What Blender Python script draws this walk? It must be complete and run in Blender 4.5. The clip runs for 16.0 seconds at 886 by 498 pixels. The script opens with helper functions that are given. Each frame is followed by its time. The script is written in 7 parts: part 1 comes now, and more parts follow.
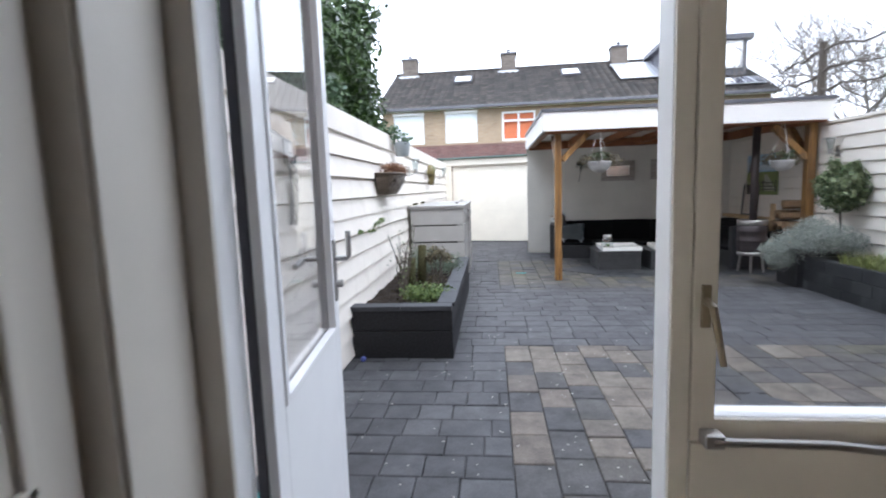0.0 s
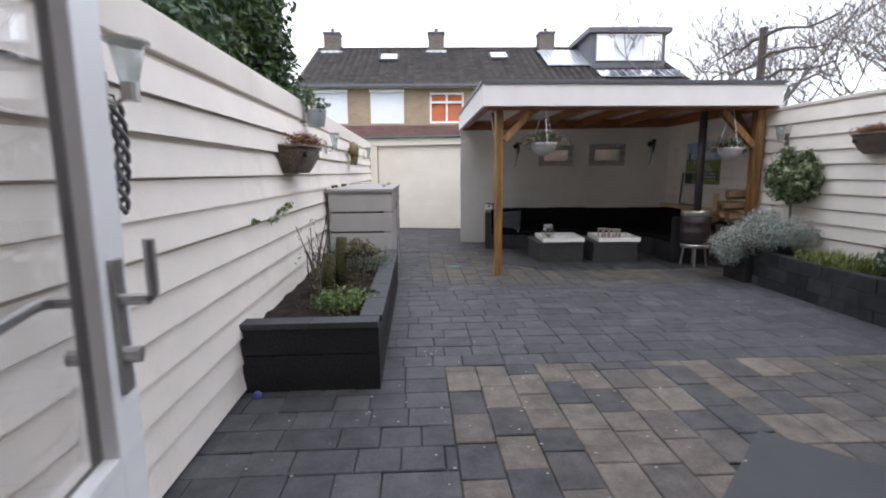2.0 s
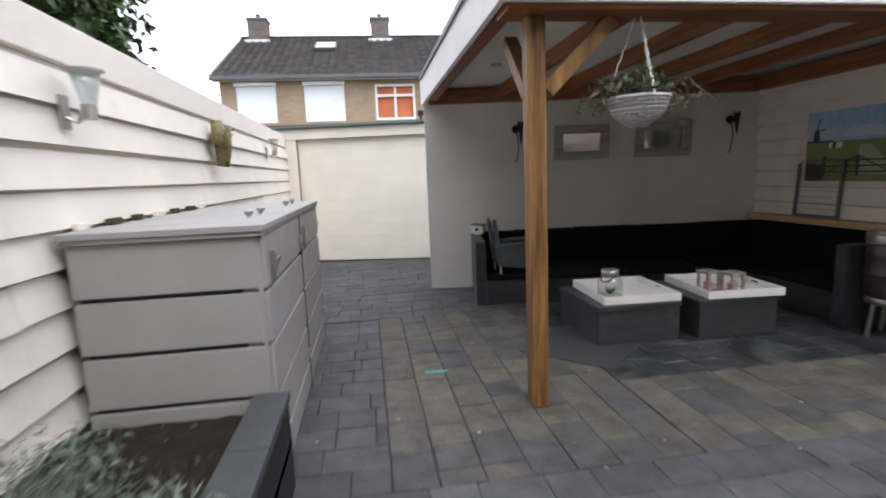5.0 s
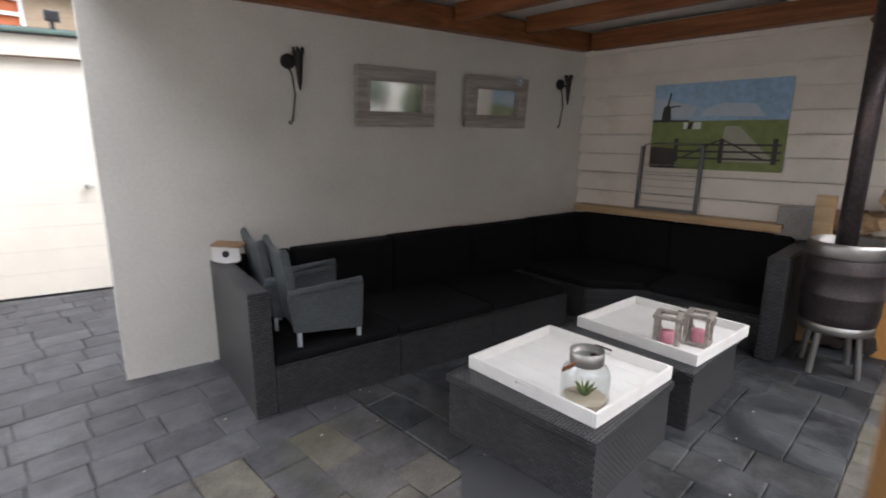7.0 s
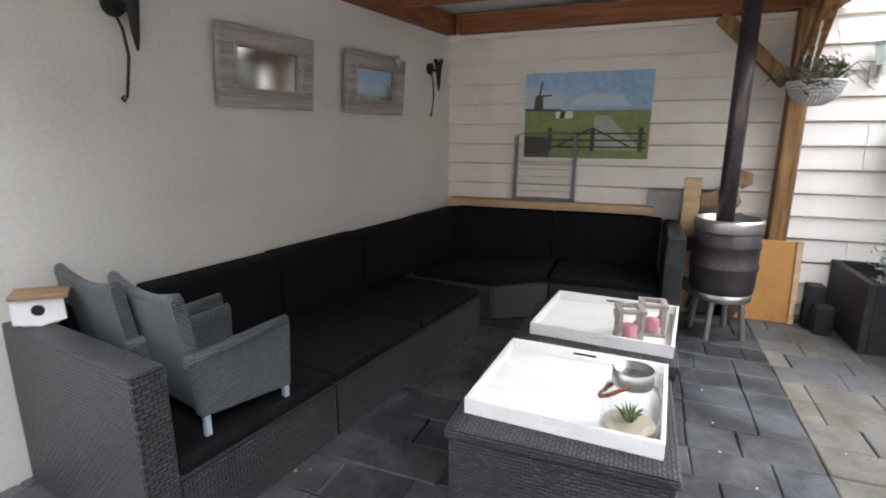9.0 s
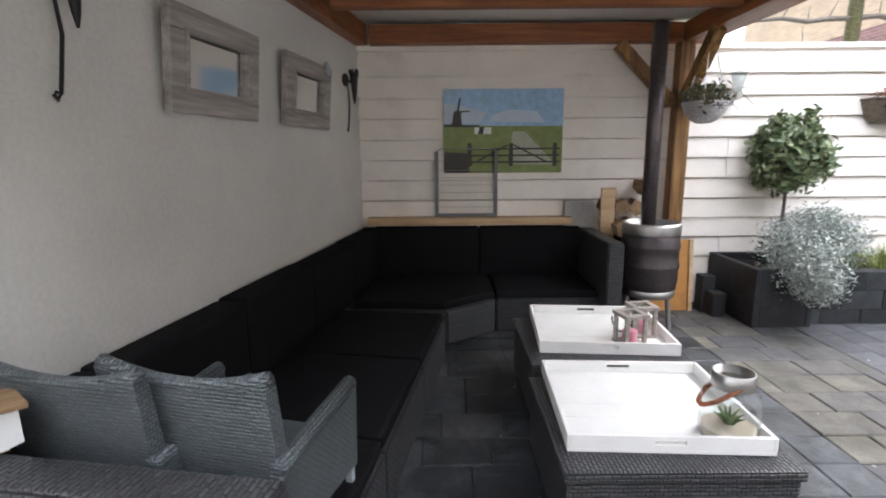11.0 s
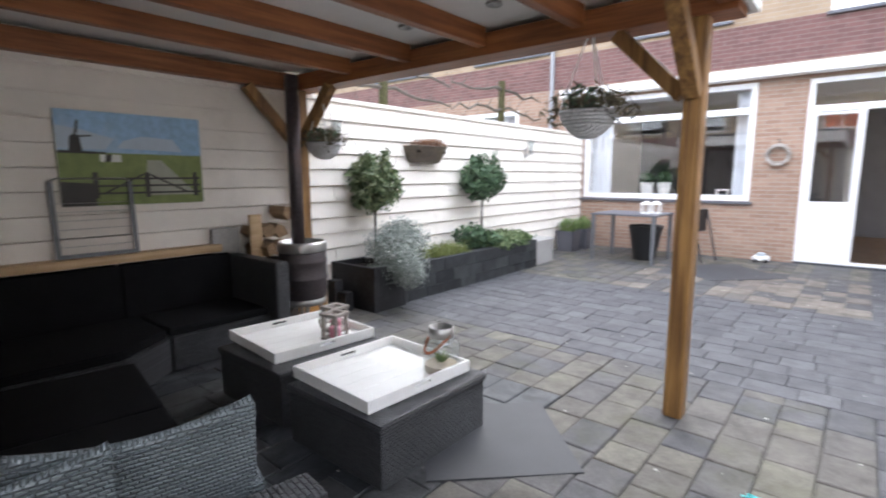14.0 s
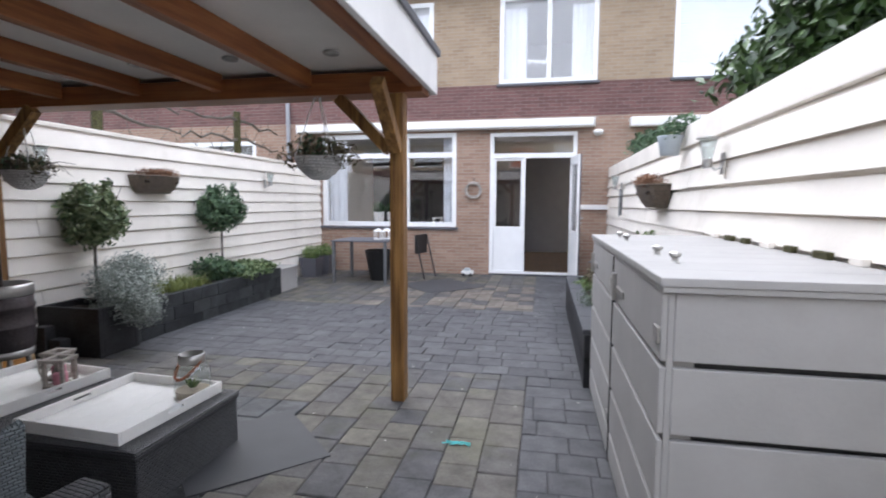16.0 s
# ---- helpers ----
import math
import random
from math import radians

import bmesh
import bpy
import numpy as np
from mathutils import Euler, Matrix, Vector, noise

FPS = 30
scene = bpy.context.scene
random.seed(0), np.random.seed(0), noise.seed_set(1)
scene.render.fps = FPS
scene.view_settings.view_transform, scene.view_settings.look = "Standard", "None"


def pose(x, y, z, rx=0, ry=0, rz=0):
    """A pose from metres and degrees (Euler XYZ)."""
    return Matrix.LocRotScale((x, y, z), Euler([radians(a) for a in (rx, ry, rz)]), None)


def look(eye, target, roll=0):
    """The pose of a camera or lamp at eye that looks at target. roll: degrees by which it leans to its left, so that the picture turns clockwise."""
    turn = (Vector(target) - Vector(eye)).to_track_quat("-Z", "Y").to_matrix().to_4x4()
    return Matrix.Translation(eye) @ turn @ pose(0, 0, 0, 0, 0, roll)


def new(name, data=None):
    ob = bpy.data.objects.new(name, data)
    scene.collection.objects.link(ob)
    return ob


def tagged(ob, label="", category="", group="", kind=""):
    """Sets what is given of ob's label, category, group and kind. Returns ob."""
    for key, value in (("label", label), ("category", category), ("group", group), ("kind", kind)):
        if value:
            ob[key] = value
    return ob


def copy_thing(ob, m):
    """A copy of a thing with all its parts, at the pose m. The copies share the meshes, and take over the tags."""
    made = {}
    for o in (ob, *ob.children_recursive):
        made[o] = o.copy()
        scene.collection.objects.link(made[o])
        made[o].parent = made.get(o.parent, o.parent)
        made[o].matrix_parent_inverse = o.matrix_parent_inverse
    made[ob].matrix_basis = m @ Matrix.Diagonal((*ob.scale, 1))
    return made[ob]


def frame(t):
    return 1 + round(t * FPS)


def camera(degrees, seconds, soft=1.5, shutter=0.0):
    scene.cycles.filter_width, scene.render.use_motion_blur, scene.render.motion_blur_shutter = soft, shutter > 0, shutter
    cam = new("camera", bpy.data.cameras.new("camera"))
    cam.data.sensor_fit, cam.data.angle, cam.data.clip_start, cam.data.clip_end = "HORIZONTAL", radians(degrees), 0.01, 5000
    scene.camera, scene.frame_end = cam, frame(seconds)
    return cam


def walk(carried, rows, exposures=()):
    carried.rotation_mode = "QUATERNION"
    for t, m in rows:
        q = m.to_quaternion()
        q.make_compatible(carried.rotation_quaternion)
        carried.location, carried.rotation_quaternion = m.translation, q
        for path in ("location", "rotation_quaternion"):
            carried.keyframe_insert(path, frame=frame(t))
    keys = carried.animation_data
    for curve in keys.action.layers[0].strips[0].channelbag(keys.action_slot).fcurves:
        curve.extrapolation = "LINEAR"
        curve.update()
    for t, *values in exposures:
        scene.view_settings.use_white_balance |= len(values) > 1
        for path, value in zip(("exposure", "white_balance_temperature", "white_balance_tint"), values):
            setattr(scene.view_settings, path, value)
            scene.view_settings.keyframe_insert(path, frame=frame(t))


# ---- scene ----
cam = camera(83.1, 16.0, 1.9, 0.5)
PATH = [
    (0, (0.21, -1.025, 1.346), (0.011, 0.951, 1.109), -1.9),
    (0.5, (0.171, -0.767, 1.35), (0.129, 1.218, 1.115), -2.2),
    (1, (0.158, -0.543, 1.36), (0.203, 1.441, 1.114), -2.0),
    (1.5, (0.147, -0.302, 1.373), (0.224, 1.676, 1.091), -0.5),
    (2, (0.119, -0.064, 1.309), (0.218, 1.911, 1.005), -0.5),
    (2.5, (0.133, 0.416, 1.213), (0.24, 2.382, 0.864), -0.8),
    (3, (0.174, 0.952, 1.237), (0.342, 2.921, 0.93), -1.2),
    (5.5, (0.322, 4.488, 1.31), (0.691, 6.431, 1.016), -3.4),
    (6, (0.412, 5.215, 1.328), (1.078, 7.071, 0.993), -3.8),
    (6.5, (0.475, 5.855, 1.328), (1.508, 7.522, 0.934), -2.9),
    (7, (0.408, 6.37, 1.321), (1.767, 7.772, 0.887), 0.2),
    (7.5, (0.441, 6.584, 1.301), (1.911, 7.866, 0.857), 0.2),
    (8, (0.424, 6.793, 1.314), (2.013, 7.919, 0.859), -0.1),
    (8.5, (0.429, 7.065, 1.291), (2.141, 7.991, 0.829), 0.4),
    (9, (0.431, 7.306, 1.272), (2.245, 8.019, 0.823), 0.1),
    (11.5, (0.569, 8.469, 1.246), (2.517, 8.238, 0.86), -0.5),
    (12, (0.63, 8.676, 1.269), (2.521, 8.167, 0.864), -0.4),
    (12.5, (0.628, 8.816, 1.266), (2.433, 8.046, 0.881), -0.0),
    (13, (0.548, 8.918, 1.276), (2.237, 7.909, 0.922), 0.1),
    (13.5, (0.485, 9.039, 1.299), (2.008, 7.785, 0.968), 0.2),
    (14, (0.451, 9.182, 1.293), (1.724, 7.666, 1.003), -0.1),
    (14.5, (0.392, 9.245, 1.288), (1.432, 7.558, 1.022), -0.3),
    (15, (0.27, 9.37, 1.308), (1.062, 7.551, 1.061), -0.4),
    (15.5, (0.206, 9.504, 1.327), (0.779, 7.601, 1.107), -0.2),
    (16, (0.194, 9.631, 1.346), (0.582, 7.678, 1.164), 0.2),
]
walk(cam, [(t, look(eye, target, roll)) for t, eye, target, roll in PATH], exposures=[(0.0, 0.6, 6050, 10), (0.5, 0.42, 6050, 11), (1.5, 0.0, 6200, 12), (2.5, -0.08, 6500, 15), (3.2, -0.1, 6500, 15), (5.5, 0.05, 6550, 13), (6.0, 0.05, 6550, 13), (6.5, 0.5, 6600, 14), (7.5, 1.05, 6600, 12), (8.0, 1.3, 6550, 12), (9.0, 1.6, 6400, 11), (11.5, 1.48, 6400, 12), (12.0, 1.5, 6400, 12), (13.5, 1.25, 6300, 12), (14.5, 1.1, 6250, 12), (16.0, 0.5, 6200, 13)])

# ---- world and light ----
world = bpy.data.worlds.new("overcast_sky")
scene.world = world
world.use_nodes = True
wn, wl = world.node_tree.nodes, world.node_tree.links
wn.clear()
sky = wn.new("ShaderNodeTexSky")
sky.sky_type = "NISHITA"
sky.sun_disc = False
sky.sun_elevation, sky.sun_rotation = radians(52), radians(158)
sky.dust_density, sky.air_density = 4.0, 1.2
grey = wn.new("ShaderNodeHueSaturation")
grey.inputs["Saturation"].default_value = 0.10
cloud = wn.new("ShaderNodeMixRGB")
cloud.inputs[0].default_value = 0.75
cloud.inputs[2].default_value = (8.6, 9.1, 10.2, 1)
bgd = wn.new("ShaderNodeBackground")
bgd.inputs["Strength"].default_value = 0.28
wout = wn.new("ShaderNodeOutputWorld")
wl.new(sky.outputs[0], grey.inputs["Color"])
wl.new(grey.outputs[0], cloud.inputs[1])
wl.new(cloud.outputs[0], bgd.inputs["Color"])
wl.new(bgd.outputs[0], wout.inputs["Surface"])
sun = new("sun", bpy.data.lights.new("sun", "SUN"))
sun.data.energy, sun.data.angle, sun.data.color = 0.7, radians(30), (1.0, 0.97, 0.93)
sun.matrix_world = look((2.4, -6, 8.3), (0, 0, 0))


# ---- materials ----
def shader(name, rough=0.6, metal=0.0, spec=0.5):
    m = bpy.data.materials.new(name)
    m.use_nodes = True
    b = m.node_tree.nodes["Principled BSDF"]
    b.inputs["Roughness"].default_value = rough
    b.inputs["Metallic"].default_value = metal
    b.inputs["Specular IOR Level"].default_value = spec
    return m, m.node_tree.nodes, m.node_tree.links, b


def texcoord(n, l, scale=(1, 1, 1), obj=True):
    tc = n.new("ShaderNodeTexCoord")
    mp = n.new("ShaderNodeMapping")
    mp.inputs["Scale"].default_value = scale
    l.new(tc.outputs["Object" if obj else "Generated"], mp.inputs["Vector"])
    return mp.outputs["Vector"]


def noise_node(n, l, vec, scale, detail=4, rough=0.55):
    t = n.new("ShaderNodeTexNoise")
    t.inputs["Scale"].default_value, t.inputs["Detail"].default_value, t.inputs["Roughness"].default_value = scale, detail, rough
    l.new(vec, t.inputs["Vector"])
    return t


def ramp(n, l, fac, stops):
    r = n.new("ShaderNodeValToRGB")
    e = r.color_ramp.elements
    while len(e) < len(stops):
        e.new(0.5)
    for el, (p, c) in zip(e, stops):
        el.position, el.color = p, (*c, 1)
    l.new(fac, r.inputs["Fac"])
    return r.outputs["Color"]


def mixc(n, l, fac, a, b, mode="MIX"):
    m = n.new("ShaderNodeMixRGB")
    m.blend_type = mode
    for k, v in ((0, fac), (1, a), (2, b)):
        if isinstance(v, (int, float)):
            m.inputs[k].default_value = v
        elif isinstance(v, tuple):
            m.inputs[k].default_value = (*v, 1)
        else:
            l.new(v, m.inputs[k])
    return m.outputs[0]


def bump(n, l, b, height, strength=0.3, dist=0.01):
    bp = n.new("ShaderNodeBump")
    bp.inputs["Strength"].default_value, bp.inputs["Distance"].default_value = strength, dist
    l.new(height, bp.inputs["Height"])
    l.new(bp.outputs["Normal"], b.inputs["Normal"])


def plain(name, col, rough=0.6, metal=0.0, var=0.12, scale=6.0, bumps=0.15, fine=80.0, spec=0.5, dirt=None, dirt_amt=0.5):
    """Paint-like surface: colour with broad and fine variation."""
    m, n, l, b = shader(name, rough, metal, spec)
    v = texcoord(n, l)
    big = noise_node(n, l, v, scale, 5)
    small = noise_node(n, l, v, fine, 3)
    lo = tuple(c * (1 - var) for c in col)
    hi = tuple(min(1, c * (1 + var)) for c in col)
    c1 = ramp(n, l, big.outputs["Fac"], [(0.3, lo), (0.7, hi)])
    c2 = mixc(n, l, 0.25 * var / 0.12, c1, ramp(n, l, small.outputs["Fac"], [(0.35, lo), (0.65, hi)]))
    if dirt:
        d = noise_node(n, l, v, scale * 0.6, 8, 0.7)
        f = ramp(n, l, d.outputs["Fac"], [(0.55, (0, 0, 0)), (0.72, (dirt_amt,) * 3)])
        c2 = mixc(n, l, f, c2, dirt)
    l.new(c2, b.inputs["Base Color"])
    bump(n, l, b, small.outputs["Fac"], bumps, 0.004)
    return m


def by_piece(name, stops, rough=0.75, island=False, mottled=0.35, scale=9.0, bumps=0.4, spec=0.35, moss=0.0, clouds=0.0):
    """Pieces that differ one from another, each mottled."""
    m, n, l, b = shader(name, rough, 0, spec)
    if island:
        g = n.new("ShaderNodeNewGeometry")
        rnd = g.outputs["Random Per Island"]
    else:
        g = n.new("ShaderNodeObjectInfo")
        rnd = g.outputs["Random"]
    tc = n.new("ShaderNodeNewGeometry")
    v = tc.outputs["Position"]
    c = ramp(n, l, rnd, stops)
    big = noise_node(n, l, v, scale, 6, 0.65)
    fine = noise_node(n, l, v, scale * 14, 3, 0.6)
    shade = ramp(n, l, big.outputs["Fac"], [(0.3, (1 - mottled,) * 3), (0.7, (1 + mottled * 0.4,) * 3)])
    c = mixc(n, l, 1.0, c, shade, "MULTIPLY")
    spots = ramp(n, l, fine.outputs["Fac"], [(0.35, (0.8, 0.8, 0.8)), (0.65, (1.15, 1.15, 1.15))])
    c = mixc(n, l, 0.7, c, spots, "MULTIPLY")
    if moss:
        grown = noise_node(n, l, v, 1.7, 7, 0.7)
        c = mixc(n, l, ramp(n, l, grown.outputs["Fac"], [(0.50, (0, 0, 0)), (0.68, (moss,) * 3)]), c, (0.070, 0.072, 0.036))
    if clouds:
        # paler colour mixed in, in ragged patches
        pale_noise = noise_node(n, l, v, 3.1, 9, 0.68)
        pale_noise.inputs["Distortion"].default_value = 0.9
        c = mixc(n, l, ramp(n, l, pale_noise.outputs["Fac"], [(0.47, (0, 0, 0)), (0.56, (clouds * 0.45,) * 3), (0.70, (clouds,) * 3)]), c, (0.155, 0.165, 0.175))
    l.new(c, b.inputs["Base Color"])
    bump(n, l, b, fine.outputs["Fac"], bumps, 0.006)
    return m


def wood(name, lo, hi, axis=2, rough=0.5, scale=1.0, spec=0.4):
    m, n, l, b = shader(name, rough, 0, spec)
    sc = [26 * scale] * 3
    sc[axis] = 1.6 * scale
    v = texcoord(n, l, tuple(sc))
    g = noise_node(n, l, v, 1.0, 8, 0.65)
    v2 = texcoord(n, l)
    big = noise_node(n, l, v2, 2.2, 4)
    c = ramp(n, l, g.outputs["Fac"], [(0.36, lo), (0.52, tuple((a + c2) / 2 for a, c2 in zip(lo, hi))), (0.66, hi)])
    c = mixc(n, l, 0.5, c, ramp(n, l, big.outputs["Fac"], [(0.3, (0.7, 0.68, 0.66)), (0.7, (1.1, 1.1, 1.1))]), "MULTIPLY")
    l.new(c, b.inputs["Base Color"])
    bump(n, l, b, g.outputs["Fac"], 0.35, 0.004)
    return m


def wicker(name, lo, hi, pitch=0.016):
    """Woven strands: alternating over and under."""
    m, n, l, b = shader(name, 0.42, 0, 0.5)
    g = n.new("ShaderNodeTexCoord")
    mp = n.new("ShaderNodeMapping")
    mp.inputs["Rotation"].default_value = (0, 0, radians(45))
    l.new(g.outputs["Object"], mp.inputs["Vector"])
    br = n.new("ShaderNodeTexBrick")
    sep = n.new("ShaderNodeSeparateXYZ")
    l.new(g.outputs["Object"], sep.inputs[0])
    add = n.new("ShaderNodeMath")
    l.new(sep.outputs[0], add.inputs[0])
    l.new(sep.outputs[1], add.inputs[1])
    cmb = n.new("ShaderNodeCombineXYZ")
    l.new(add.outputs[0], cmb.inputs[0])
    l.new(sep.outputs[2], cmb.inputs[1])
    # level faces take the weave flat, upright ones by height
    nz = n.new("ShaderNodeSeparateXYZ")
    l.new(g.outputs["Normal"], nz.inputs[0])
    ab, gt = n.new("ShaderNodeMath"), n.new("ShaderNodeMath")
    ab.operation, gt.operation, gt.inputs[1].default_value = "ABSOLUTE", "GREATER_THAN", 0.6
    l.new(nz.outputs[2], ab.inputs[0])
    l.new(ab.outputs[0], gt.inputs[0])
    l.new(mixc(n, l, gt.outputs[0], cmb.outputs[0], g.outputs["Object"]), br.inputs["Vector"])
    br.inputs["Scale"].default_value = 1.0
    br.inputs["Brick Width"].default_value, br.inputs["Row Height"].default_value = pitch * 1.5, pitch * 0.74
    br.inputs["Mortar Size"].default_value, br.inputs["Mortar Smooth"].default_value = pitch * 0.20, 1.0
    br.inputs["Color1"].default_value, br.inputs["Color2"].default_value = (*hi, 1), (*tuple(0.6 * a + 0.4 * c for a, c in zip(hi, lo)), 1)
    br.inputs["Mortar"].default_value = (*lo, 1)
    ns = noise_node(n, l, g.outputs["Object"], 5, 4)
    c = mixc(n, l, 0.6, br.outputs["Color"], ramp(n, l, ns.outputs["Fac"], [(0.3, (0.65,) * 3), (0.7, (1.2,) * 3)]), "MULTIPLY")
    l.new(c, b.inputs["Base Color"])
    inv = n.new("ShaderNodeMath")
    inv.operation = "SUBTRACT"
    inv.inputs[0].default_value = 1.0
    l.new(br.outputs["Fac"], inv.inputs[1])
    bump(n, l, b, inv.outputs[0], 0.9, pitch * 0.4)
    return m


def brick_mat(name, c1, c2, mortar, width=0.215, height=0.0625):
    m, n, l, b = shader(name, 0.85, 0, 0.25)
    g = n.new("ShaderNodeTexCoord")
    sep = n.new("ShaderNodeSeparateXYZ")
    l.new(g.outputs["Object"], sep.inputs[0])
    add = n.new("ShaderNodeMath")
    l.new(sep.outputs[0], add.inputs[0])
    l.new(sep.outputs[1], add.inputs[1])
    cmb = n.new("ShaderNodeCombineXYZ")
    l.new(add.outputs[0], cmb.inputs[0])
    l.new(sep.outputs[2], cmb.inputs[1])
    br = n.new("ShaderNodeTexBrick")
    l.new(cmb.outputs[0], br.inputs["Vector"])
    br.inputs["Scale"].default_value = 1.0
    br.inputs["Brick Width"].default_value, br.inputs["Row Height"].default_value = width, height
    br.inputs["Mortar Size"].default_value, br.inputs["Mortar Smooth"].default_value = 0.005, 0.3
    br.inputs["Color1"].default_value, br.inputs["Color2"].default_value, br.inputs["Mortar"].default_value = (*c1, 1), (*c2, 1), (*mortar, 1)
    ns = noise_node(n, l, g.outputs["Object"], 1.6, 6, 0.6)
    fine = noise_node(n, l, g.outputs["Object"], 45, 4)
    c = mixc(n, l, 0.5, br.outputs["Color"], ramp(n, l, ns.outputs["Fac"], [(0.3, (0.72,) * 3), (0.7, (1.18,) * 3)]), "MULTIPLY")
    c = mixc(n, l, 0.35, c, ramp(n, l, fine.outputs["Fac"], [(0.3, (0.7,) * 3), (0.7, (1.2,) * 3)]), "MULTIPLY")
    l.new(c, b.inputs["Base Color"])
    inv = n.new("ShaderNodeMath")
    inv.operation = "SUBTRACT"
    inv.inputs[0].default_value = 1.0
    l.new(br.outputs["Fac"], inv.inputs[1])
    bump(n, l, b, inv.outputs[0], 0.6, 0.006)
    return m


def glass_mat(name, tint=(1, 1, 1), rough=0.0):
    m = bpy.data.materials.new(name)
    m.use_nodes = True
    n, l = m.node_tree.nodes, m.node_tree.links
    n.clear()
    o = n.new("ShaderNodeOutputMaterial")
    tr, gl, mx, fr = n.new("ShaderNodeBsdfTransparent"), n.new("ShaderNodeBsdfGlossy"), n.new("ShaderNodeMixShader"), n.new("ShaderNodeLayerWeight")
    tr.inputs["Color"].default_value = (*tint, 1)
    gl.inputs["Roughness"].default_value = rough
    pw, sc = n.new("ShaderNodeMath"), n.new("ShaderNodeMath")
    pw.operation, sc.operation = "POWER", "MULTIPLY_ADD"
    pw.inputs[1].default_value, sc.inputs[1].default_value, sc.inputs[2].default_value = 3.5, 0.7, 0.11
    fr.inputs["Blend"].default_value = 0.5
    l.new(fr.outputs["Facing"], pw.inputs[0])
    l.new(pw.outputs[0], sc.inputs[0])
    l.new(sc.outputs[0], mx.inputs[0])
    l.new(tr.outputs[0], mx.inputs[1])
    l.new(gl.outputs[0], mx.inputs[2])
    l.new(mx.outputs[0], o.inputs["Surface"])
    return m


def leaf_mat(name, lo, hi, rough=0.5):
    m, n, l, b = shader(name, rough, 0, 0.4)
    g = n.new("ShaderNodeNewGeometry")
    c = ramp(n, l, g.outputs["Random Per Island"], [(0.0, lo), (0.6, tuple((a + c) / 2 for a, c in zip(lo, hi))), (1.0, hi)])
    l.new(c, b.inputs["Base Color"])
    return m


M_plank = plain("white_painted_planks", (0.81, 0.755, 0.68), 0.55, 0, 0.07, 2.2, 0.25, 60, 0.4, (0.52, 0.47, 0.38), 0.42)
M_fascia = plain("white_fascia_paint", (0.80, 0.78, 0.76), 0.5, 0, 0.05, 3, 0.1, 60)
M_upvc = plain("white_window_frame", (0.84, 0.84, 0.84), 0.35, 0, 0.03, 4, 0.03, 60)
M_beige = plain("beige_indoor_paint", (0.68, 0.64, 0.57), 0.45, 0, 0.05, 3, 0.05, 70)
M_stucco = plain("grey_stucco", (0.67, 0.65, 0.60), 0.9, 0, 0.14, 1.1, 0.03, 60, 0.2, (0.56, 0.54, 0.46), 0.45)
M_garage = plain("cream_garage_door", (0.78, 0.74, 0.65), 0.5, 0, 0.06, 2, 0.15, 50, 0.4, (0.6, 0.55, 0.45), 0.25)
M_timber = wood("stained_timber_upright", (0.115, 0.052, 0.016), (0.38, 0.205, 0.066), 2, 0.5)
M_timber_x = wood("stained_timber_along", (0.17, 0.055, 0.018), (0.34, 0.13, 0.045), 0, 0.5)
M_timber_y = wood("stained_timber_across", (0.17, 0.055, 0.018), (0.34, 0.13, 0.045), 1, 0.5)
M_deck = plain("white_roof_panel", (0.76, 0.74, 0.70), 0.6, 0, 0.08, 2, 0.1, 40)
M_sleeper = plain("black_stained_sleeper", (0.018, 0.018, 0.02), 0.6, 0, 0.5, 5, 0.5, 70, 0.4, (0.05, 0.05, 0.052), 0.6)
M_cap = plain("dark_grey_cap_stone", (0.060, 0.062, 0.068), 0.7, 0, 0.25, 5, 0.4, 90, 0.3)
M_soil = plain("garden_soil", (0.022, 0.016, 0.012), 0.95, 0, 0.5, 14, 0.9, 90, 0.2, (0.05, 0.036, 0.025), 0.5)
M_greybox = plain("grey_painted_wood", (0.335, 0.325, 0.312), 0.6, 0, 0.07, 4, 0.25, 60, 0.35, (0.28, 0.26, 0.24), 0.3)
M_wicker = wicker("black_wicker", (0.007, 0.007, 0.008), (0.088, 0.089, 0.094), 0.019)
M_wicker_grey = wicker("grey_wicker", (0.055, 0.064, 0.068), (0.155, 0.178, 0.184), 0.0135)
M_cushion = plain("black_cushion_fabric", (0.011, 0.011, 0.012), 0.95, 0, 0.3, 8, 0.3, 200, 0.1)
M_tray = plain("white_tray_paint", (0.83, 0.82, 0.79), 0.45, 0, 0.04, 8, 0.1, 60, 0.4, (0.6, 0.55, 0.45), 0.25)
M_bronze = plain("dull_bronze", (0.30, 0.25, 0.18), 0.4, 0.6, 0.2, 8, 0.1, 90)
M_chimney = brick_mat("grey_brown_brick", (0.17, 0.145, 0.125), (0.12, 0.10, 0.085), (0.17, 0.155, 0.14))
M_galv = plain("weathered_grey_metal", (0.16, 0.165, 0.175), 0.55, 0.4, 0.25, 12, 0.2, 90)
M_logend = wood("split_log_wood", (0.20, 0.12, 0.06), (0.42, 0.28, 0.16), 0, 0.7)
# for the added lower logs, dark so that they recede
M_logdark = plain("dark_filler_log", (0.045, 0.035, 0.028), 0.9, 0, 0.4, 9, 0.8, 60)
M_steel = plain("brushed_steel", (0.46, 0.45, 0.43), 0.42, 1.0, 0.15, 6, 0.1, 90)
M_keg = plain("heat_blued_steel", (0.085, 0.072, 0.074), 0.46, 0.7, 0.28, 4, 0.02, 60, 0.5, (0.20, 0.10, 0.05), 0.6)
M_pipe = plain("burnt_steel_pipe", (0.11, 0.092, 0.095), 0.38, 0.75, 0.3, 4, 0.03, 50, 0.5, (0.17, 0.08, 0.05), 0.5)
